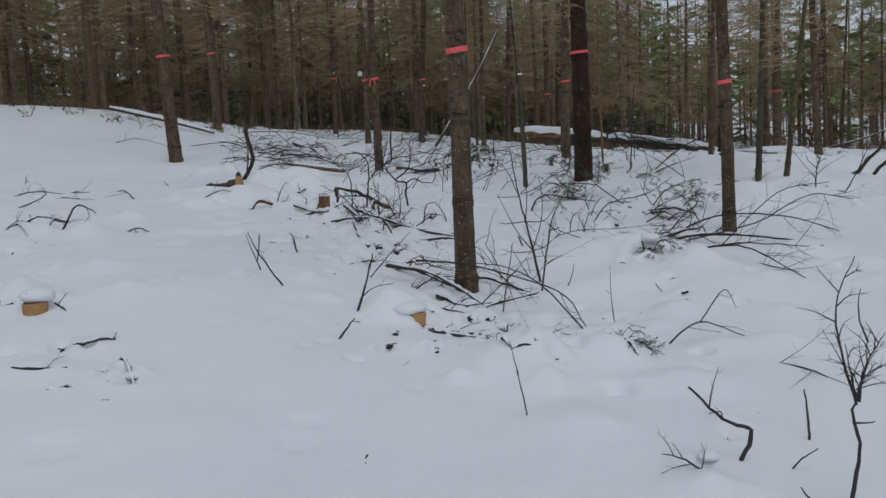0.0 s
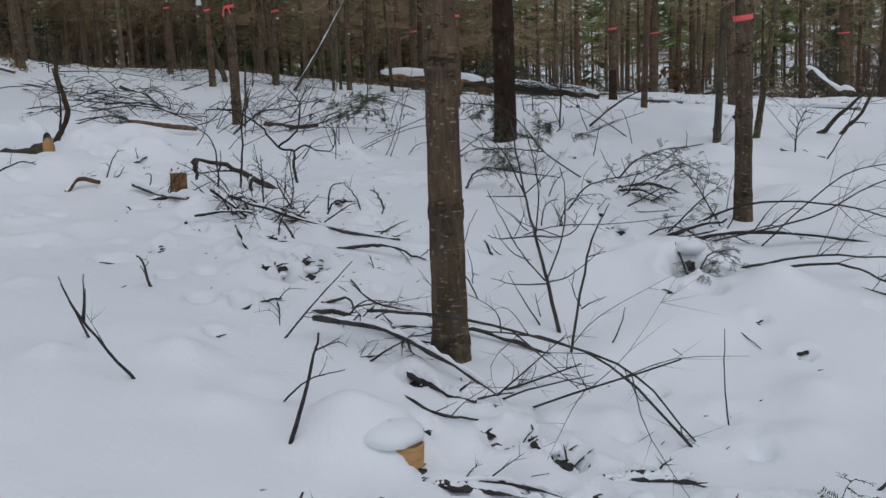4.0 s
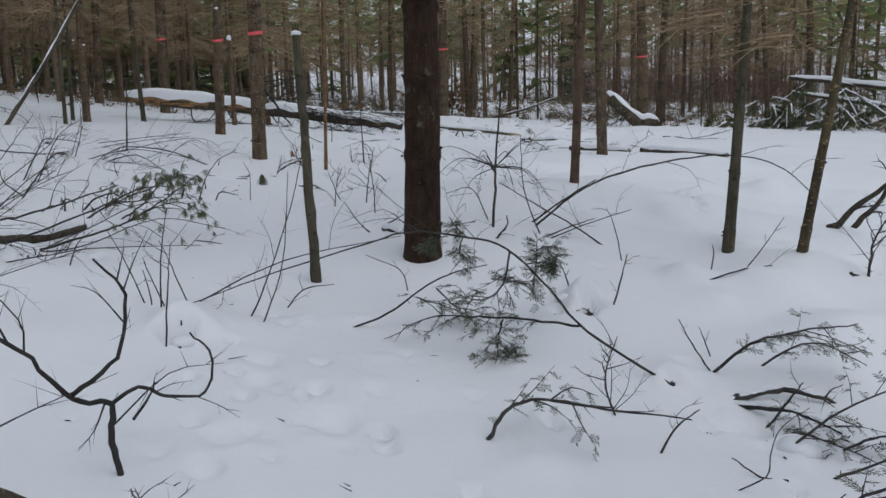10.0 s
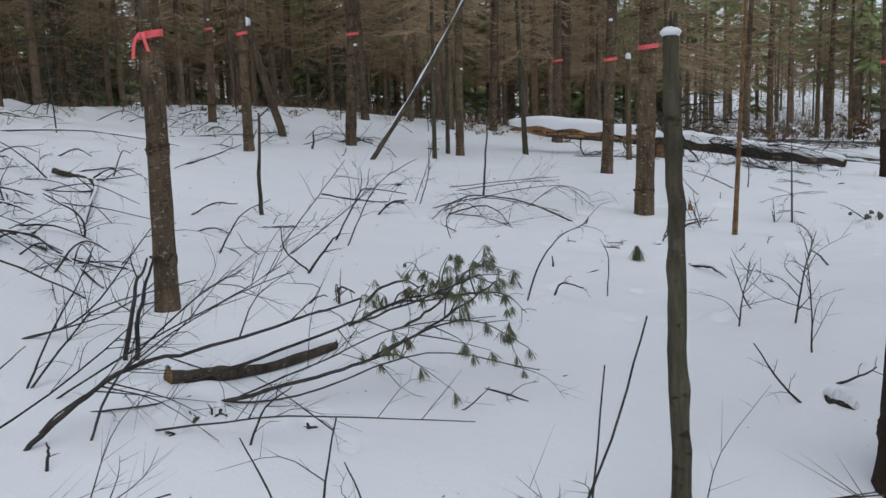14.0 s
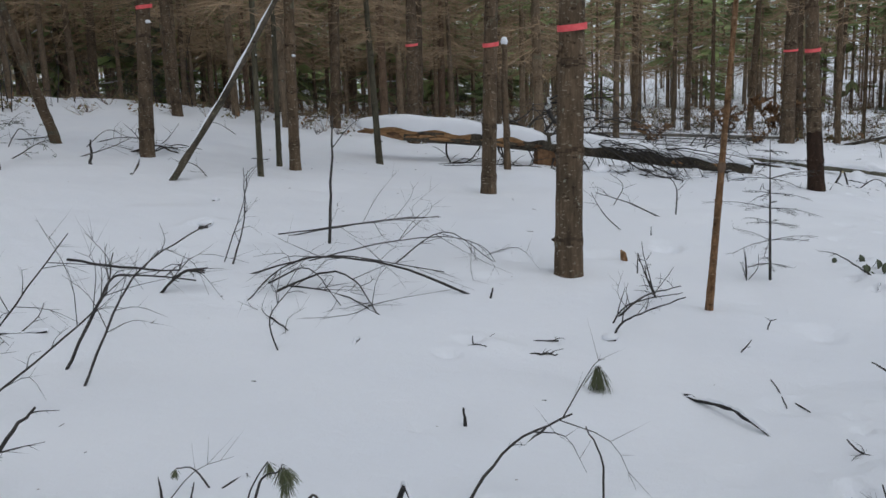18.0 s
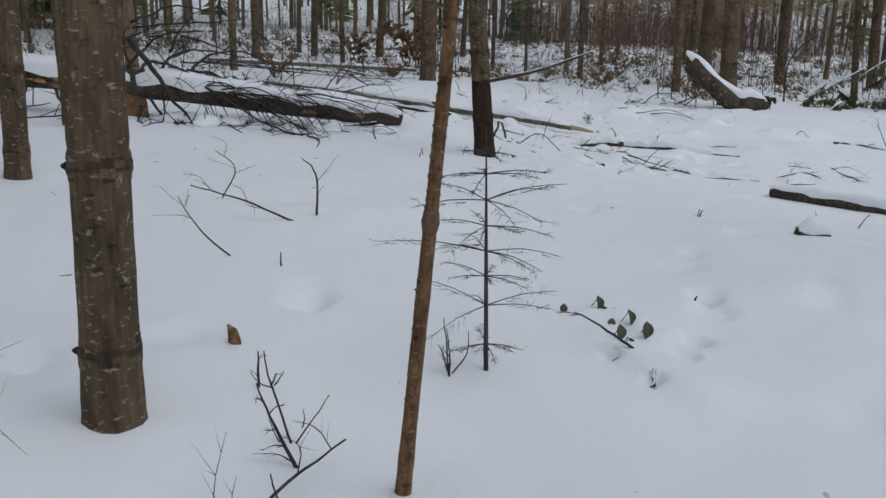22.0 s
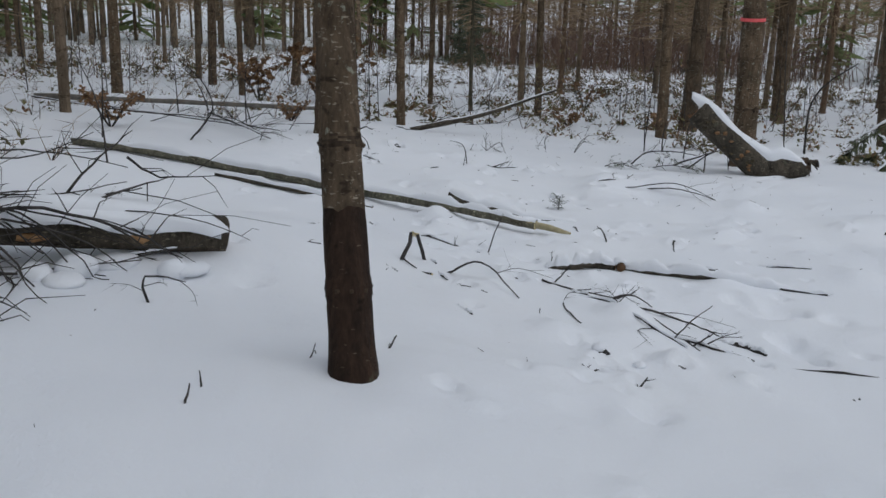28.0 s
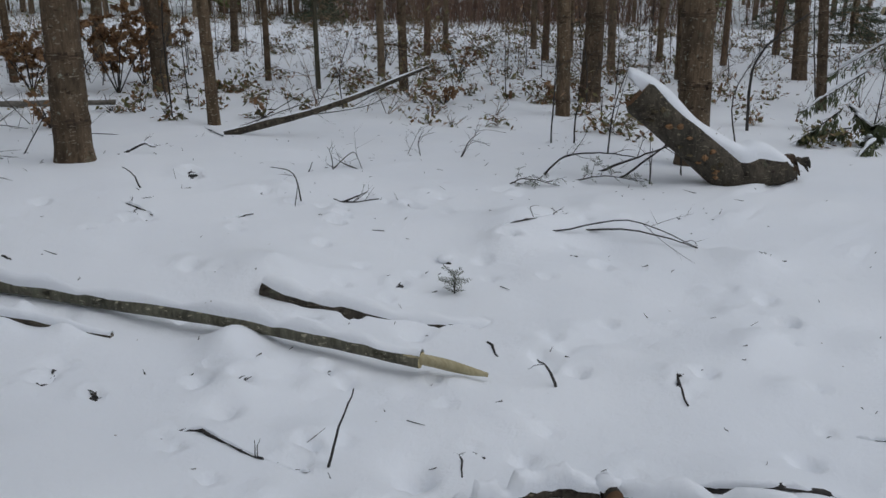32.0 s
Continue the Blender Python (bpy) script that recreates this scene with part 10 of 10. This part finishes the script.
def needle_clump(x, y, h):
    p = at(x, y, 0)
    s = Shape()
    s.spike(p, p + Vector((0, 0, h)), 0.008)
    ob = tagged(new("pine_sprig", s.mesh("pine_sprig", [TWIG])), "drooping pine sprig like a small tent on snow", "sprig")
    for k in range(3):
        part("needle_tuft", tuft(p + Vector((br.gauss(0, 0.008), br.gauss(0, 0.008), h)), Vector((math.cos(k * 2.1), math.sin(k * 2.1), -2.2)).normalized(), h * 1.05, 60), ob)


needle_clump(2.15, 18.40, 0.13)


def fir_sprig(x, y, h):
    p = at(x, y, -0.01)
    s = Shape()
    s.spike(p, p + Vector((0.01, 0, h)), 0.006)
    ob = tagged(new("fir_sprig", s.mesh("fir_sprig", [TWIG])), "small upright dark green fir sprig poking out of snow", "sprig")
    for k in range(15):
        a = k * 2.4
        b = p + Vector((0, 0, h * (0.08 + 0.055 * k)))
        d = Vector((math.cos(a), math.sin(a), br.uniform(0.1, 0.9))).normalized()
        part("spray", fir_spray(b, d, Vector((0.2, -0.7, 0.7)).normalized(), h * br.uniform(0.4, 0.65)), ob)


fir_sprig(12.02, 27.62, 0.16)
clod(1.79, 8.26, 0.064)
clod(1.92, 8.14, 0.048)
clod(-0.52, 8.58, 0.040)
clod(-0.91, 7.89, 0.028)
clod(-0.42, 5.42, 0.040)
clod(-0.10, 5.70, 0.028)
clod(-0.11, 5.39, 0.036)
clod(1.86, 7.06, 0.028)
clod(0.47, 5.81, 0.040)
clod(0.14, 6.45, 0.032)
clod(0.33, 6.42, 0.048)
clod(-0.50, 8.78, 0.040)
clod(-0.71, 8.60, 0.040)
clod(-0.91, 7.96, 0.036)
clod(1.90, 9.87, 0.028)
clod(1.84, 9.45, 0.040)
clod(1.87, 8.39, 0.080)
clod(-1.24, 9.69, 0.028)
clod(-1.89, 10.72, 0.028)
clod(-1.63, 8.77, 0.020)
clod(-1.27, 9.69, 0.040)
clod(-0.79, 9.47, 0.048)
clod(-0.71, 9.41, 0.040)
clod(-1.85, 10.44, 0.024)
clod(-1.42, 10.10, 0.024)
clod(-0.46, 10.63, 0.028)
clod(1.85, 9.87, 0.056)
clod(2.42, 10.84, 0.048)
clod(2.61, 12.77, 0.040)
clod(2.47, 12.86, 0.040)
clod(0.02, 12.98, 0.056)
clod(-0.43, 10.68, 0.032)
clod(-1.48, 10.77, 0.064)
clod(0.80, 10.88, 0.024)
clod(3.24, 13.51, 0.036)
clod(2.63, 12.72, 0.048)
clod(2.49, 12.87, 0.040)
clod(5.45, 14.84, 0.048)
clod(3.79, 13.46, 0.012)
clod(0.24, 23.20, 0.032)
clod(0.18, 22.05, 0.056)
clod(0.27, 17.68, 0.020)
clod(0.98, 18.35, 0.012)
clod(2.53, 19.16, 0.040)
clod(0.19, 22.13, 0.048)
clod(0.25, 23.28, 0.024)
clod(0.27, 17.77, 0.016)
clod(10.87, 25.77, 0.028)
clod(9.85, 25.97, 0.028)
clod(10.45, 25.28, 0.040)
clod(9.06, 24.39, 0.040)
clod(9.20, 24.22, 0.032)
clod(11.83, 26.01, 0.020)
clod(11.85, 26.04, 0.020)
clod(9.81, 28.10, 0.024)
clod(9.85, 27.80, 0.024)
clod(12.22, 27.07, 0.012)
clod(11.42, 25.43, 0.016)
clod(11.87, 27.95, 0.024)
clod(9.93, 23.39, 0.024)
clod(11.27, 22.16, 0.020)
clod(12.39, 28.03, 0.048)
clod(9.95, 23.37, 0.024)
clod(-1.76, 4.75, 0.040)
clod(1.04, 3.71, 0.040)
clod(1.84, 7.07, 0.024)
clod(-0.49, 8.52, 0.024)


def bramble_leaf(x, y, size, a, tip):
    """A folded oval leaf hanging from a short arched stalk."""
    s = Shape()
    p = at(x, y, -0.01)
    top = p + Vector((math.cos(a) * size * 0.3, math.sin(a) * size * 0.3, size * tip))
    s.tube(spline([p + Vector((0.03 * math.sin(a), -0.03 * math.cos(a), 0)), p.lerp(top, 0.7), top], 3), [0.0022] * 7, 5)
    ob = tagged(new("bramble_leaf", s.mesh("bramble_leaf", [TWIG])), "dark folded bramble leaf drooping over snow", "leaf")
    d = Vector((math.cos(a) * 0.45, math.sin(a) * 0.45, -1)).normalized()
    side = d.cross(Vector((math.cos(a + 0.6), math.sin(a + 0.6), 0.3))).normalized()
    up = side.cross(d)
    t = Shape()
    prof = (0.02, 0.24, 0.34, 0.36, 0.30, 0.17, 0.01)
    for q, w in enumerate(prof):
        c = top + d * size * q / 6 + up * size * 0.10 * math.sin(q * 0.5)
        w *= size * br.uniform(0.92, 1.08)
        fold = up * w * 0.45
        t.v += [c - side * w + fold, c, c + side * w + fold, c - up * 0.0015]
    for q in range(6):
        b = 4 * q
        t.f += [(b, b + 1, b + 5, b + 4), (b + 1, b + 2, b + 6, b + 5), (b + 3, b, b + 4, b + 7), (b + 2, b + 3, b + 7, b + 6)]
        t.m += [0] * 4
    part("blade", t.mesh("blade", [NEEDLE]), ob)


for x, y, size, a, tip in ((5.28, 20.66, 0.078, 4.2, 0.95), (5.22, 20.60, 0.066, 5.6, 0.5), (5.09, 20.69, 0.056, 3.6, 0.9), (5.22, 20.39, 0.082, 4.3, 0.95), (5.17, 20.42, 0.055, 3.4, 0.6), (5.05, 20.27, 0.080, 3.9, 0.9), (5.01, 20.20, 0.055, 5.5, 0.5), (5.16, 20.20, 0.085, 3.8, 0.9), (4.87, 20.10, 0.06, 4.5, 0.5)):
    bramble_leaf(x, y, size, a, tip)
clod(5.31, 20.55, 0.022)
clod(4.84, 19.85, 0.03)


def leaf_shrub(x, y, h, wide, leaves):
    p = at(x, y, -0.03)
    ob = tagged(new("leaf_shrub"), "young beech shrub holding dry brown leaves", "shrub")
    ob.location = p
    f = Shape()
    for k in range(7):
        a = k * 0.9 + br.random()
        e = Vector((math.cos(a) * wide * br.uniform(0.4, 1), math.sin(a) * wide * br.uniform(0.4, 1), h * br.uniform(0.6, 1)))
        s = Shape()
        path = spline([Vector((0, 0, 0)), e * 0.5 + Vector((0, 0, h * 0.1)), e], 4)
        s.tube(path, [0.012 - 0.0012 * q for q in range(9)], 5)
        for q in range(6):
            b = path[br.randint(2, 8)]
            c = b + Vector((br.gauss(0, 0.25), br.gauss(0, 0.25), br.uniform(0, 0.3))) * h * 0.5
            s.spike(b, c, 0.004)
            for j in range(leaves // 16):
                g = b.lerp(c, br.random())
                d = Vector((br.gauss(0, 1), br.gauss(0, 1), br.gauss(-0.6, 0.6))).normalized()
                f.blade(g, g + d * br.uniform(0.05, 0.09), br.uniform(0.014, 0.026), d.cross(Vector((br.gauss(0, 1), br.gauss(0, 1), br.gauss(0, 1)))).normalized())
        part("stem", s.mesh("stem", [TWIG]), ob)
    part("foliage", f.mesh("foliage", [DRYLEAF], False), ob, "curled dry brown leaves")


for x, y, h, w, n in ((15.2, 37.6, 1.5, 1.0, 1300), (14.2, 38.4, 1.2, 0.8, 800), (16.2, 38.6, 1.1, 0.9, 500), (12.6, 34.2, 0.4, 0.4, 90), (18.6, 33.8, 0.35, 0.5, 120), (20.4, 33.0, 0.35, 0.4, 120), (22.5, 37.0, 0.7, 0.7, 160), (9.5, 33.5, 0.6, 0.6, 160)):
    leaf_shrub(x, y, h, w, n)


# thin bare understorey along the far edge
def bare_sapling(seed):
    rnd = random.Random(seed)
    h = rnd.uniform(0.9, 2.6)
    s = Shape()
    path = spline([Vector((0, 0, -0.05)), Vector((rnd.gauss(0, 0.05), rnd.gauss(0, 0.05), h * 0.5)), Vector((rnd.gauss(0, 0.18), rnd.gauss(0, 0.18), h))], 4)
    s.tube(path, [0.011 - 0.001 * k for k in range(9)], 5)
    ob = tagged(new("bare_sapling", s.mesh("bare_sapling", [TWIG])), "thin leafless sapling standing in snow", "sapling", "understorey saplings")
    for k in range(7):
        b = path[rnd.randint(2, 8)]
        a = rnd.uniform(0, 6.28)
        t = Shape()
        e = b + Vector((math.cos(a), math.sin(a), rnd.uniform(0.3, 1.2))).normalized() * h * rnd.uniform(0.12, 0.3)
        t.spike(b, e, 0.004)
        for q in range(4):
            g = b.lerp(e, rnd.uniform(0.3, 0.95))
            t.spike(g, g + Vector((rnd.gauss(0, 0.1), rnd.gauss(0, 0.1), rnd.uniform(0, 0.15))) * h * 0.4, 0.0025)
        part("side_twig", t.mesh("side_twig", [TWIG], False), ob)
    return ob


SAPLINGS = [bare_sapling(k) for k in range(6)]
under = random.Random(404)
spots = []
while len(spots) < 130:
    x, y = under.uniform(-9, 34), under.uniform(20, 46)
    d = math.hypot(x - 5.5, y - 21.5)
    if (x > 9 and d > 13.5) or (x <= 9 and y > 29.5) or (x < -3.5 and y > 20):
        spots.append((x, y))
for k, (x, y) in enumerate(spots):
    m = Matrix.Translation(at(x, y)) @ Matrix.Rotation(under.uniform(0, 6.28), 4, "Z")
    if k < 6:
        SAPLINGS[k].matrix_basis = m
    else:
        copy_thing(SAPLINGS[under.randrange(6)], m).scale = (1, 1, under.uniform(0.7, 1.2))


# fallen fir top at the far side
def fallen_fir(x, y, count, size, seed):
    rnd = random.Random(seed)
    ob = tagged(new("fallen_fir"), "fallen fir top with dark green boughs and snow", "fir")
    ob.location = at(x, y, 0)
    for k in range(count):
        s = Shape()
        a = rnd.uniform(0, 6.28)
        p = Vector((rnd.gauss(0, size * 0.45), rnd.gauss(0, size * 0.45), rnd.uniform(0.25, 1.0) * size))
        d = Vector((math.cos(a), math.sin(a), rnd.uniform(-1.0, -0.15)))
        l = size * rnd.uniform(0.5, 0.9)
        e = p + d * l
        e.z = max(e.z, 0.02)
        s.spike(p, e, 0.012, 1)
        side = Vector((-d.y, d.x, 0)).normalized()
        for q in range(40):
            f = rnd.random()
            b = p.lerp(e, f)
            g = (side * rnd.choice((-1, 1)) * 0.7 + d * 0.7 + Vector((0, 0, rnd.uniform(-1.3, -0.2)))).normalized()
            t = b + g * l * 0.35 * (1.15 - f)
            for w in range(5):
                c = b.lerp(t, rnd.random())
                v = (g + Vector((rnd.gauss(0, 0.4), rnd.gauss(0, 0.4), rnd.gauss(0, 0.4)))).normalized()
                s.blade(c, c + v * rnd.uniform(0.08, 0.16), 0.013, v.cross(Vector((0.3, 0.2, 1))).normalized())
        part("bough", s.mesh("bough", [FIRGREEN, TWIG], False), ob)
        if k % 2 == 0:
            part("snow_cap", snow_strip([p, p.lerp(e, 0.5) + Vector((0, 0, 0.02)), e], [0.025, 0.008], 0.03, rnd, 1.2, 0.3), ob)
    return ob


fallen_fir(20.2, 27.0, 13, 0.75, 5)
fallen_fir(21.7, 27.0, 24, 1.45, 6)
fallen_fir(20.9, 25.6, 9, 0.75, 7)
fallen_fir(22.6, 25.6, 10, 0.9, 13)
fallen_fir(18.9, 27.7, 7, 0.5, 12)


# slash in the hollows of the snow, its dark colour also painting their shade
for x, y, size in POCKETS:
    s = Shape()
    blob(s, at(x, y, -0.1 * size), size * br.uniform(0.8, 1.3), size * br.uniform(0.7, 1.1), size * 0.35, br, 0, 4, 9, 0.3)
    for k in range(3):
        a = br.uniform(0, 6.28)
        p = at(x + br.gauss(0, size * 0.3), y + br.gauss(0, size * 0.3), 0.2 * size)
        d = Vector((math.cos(a), math.sin(a) * 0.7, br.uniform(0.0, 0.45))) * size * br.uniform(0.8, 1.8)
        w = size * br.uniform(0.08, 0.17)
        s.tube([p - d * 0.4, p + d * 0.35 + Vector((0, 0, size * 0.2)), p + d], [w, w * 0.9, w * 0.3], 5)
    tagged(new("buried_slash", s.mesh("buried_slash", [PITLITTER], False)), "dark slash and painted shade in a small hollow of the snow", "litter")


# small sticks and bark flakes strewn over the snow
def litter():
    rnd, s = random.Random(99), Shape()
    zones = ((-0.5, 9.2, 1.1, 40), (-2.0, 12.2, 1.1, 24), (0.5, 6.0, 1.0, 26), (-4.6, 9.8, 1.1, 24), (1.0, 12.5, 2.2, 16), (14.2, 26.8, 2.6, 60), (11, 26, 2.2, 36), (5, 20, 5, 12), (17, 31, 3, 160), (12, 30.5, 2.5, 90), (-3.0, 19.5, 3, 110), (3, 25.0, 3, 40))
    for cx, cy, w, n in zones:
        for k in range(n):
            x, y = cx + rnd.gauss(0, w * 0.6), cy + rnd.gauss(0, w * 0.6)
            p, a, l = at(x, y, 0.002), rnd.uniform(0, 6.28), rnd.uniform(0.015, 0.015 + 0.10 * rnd.random() ** 2)
            d = Vector((math.cos(a), math.sin(a), rnd.choice((0.05, 0.1, 0.7, -0.1))))
            s.tube([p - d * l * 0.3, p + d * l], [rnd.uniform(0.0015, 0.004), 0.001], 5)
    tagged(new("twig_litter", s.mesh("twig_litter", [TWIG])), "small twigs and bark flakes strewn over snow", "litter", kind="stuff")


litter()
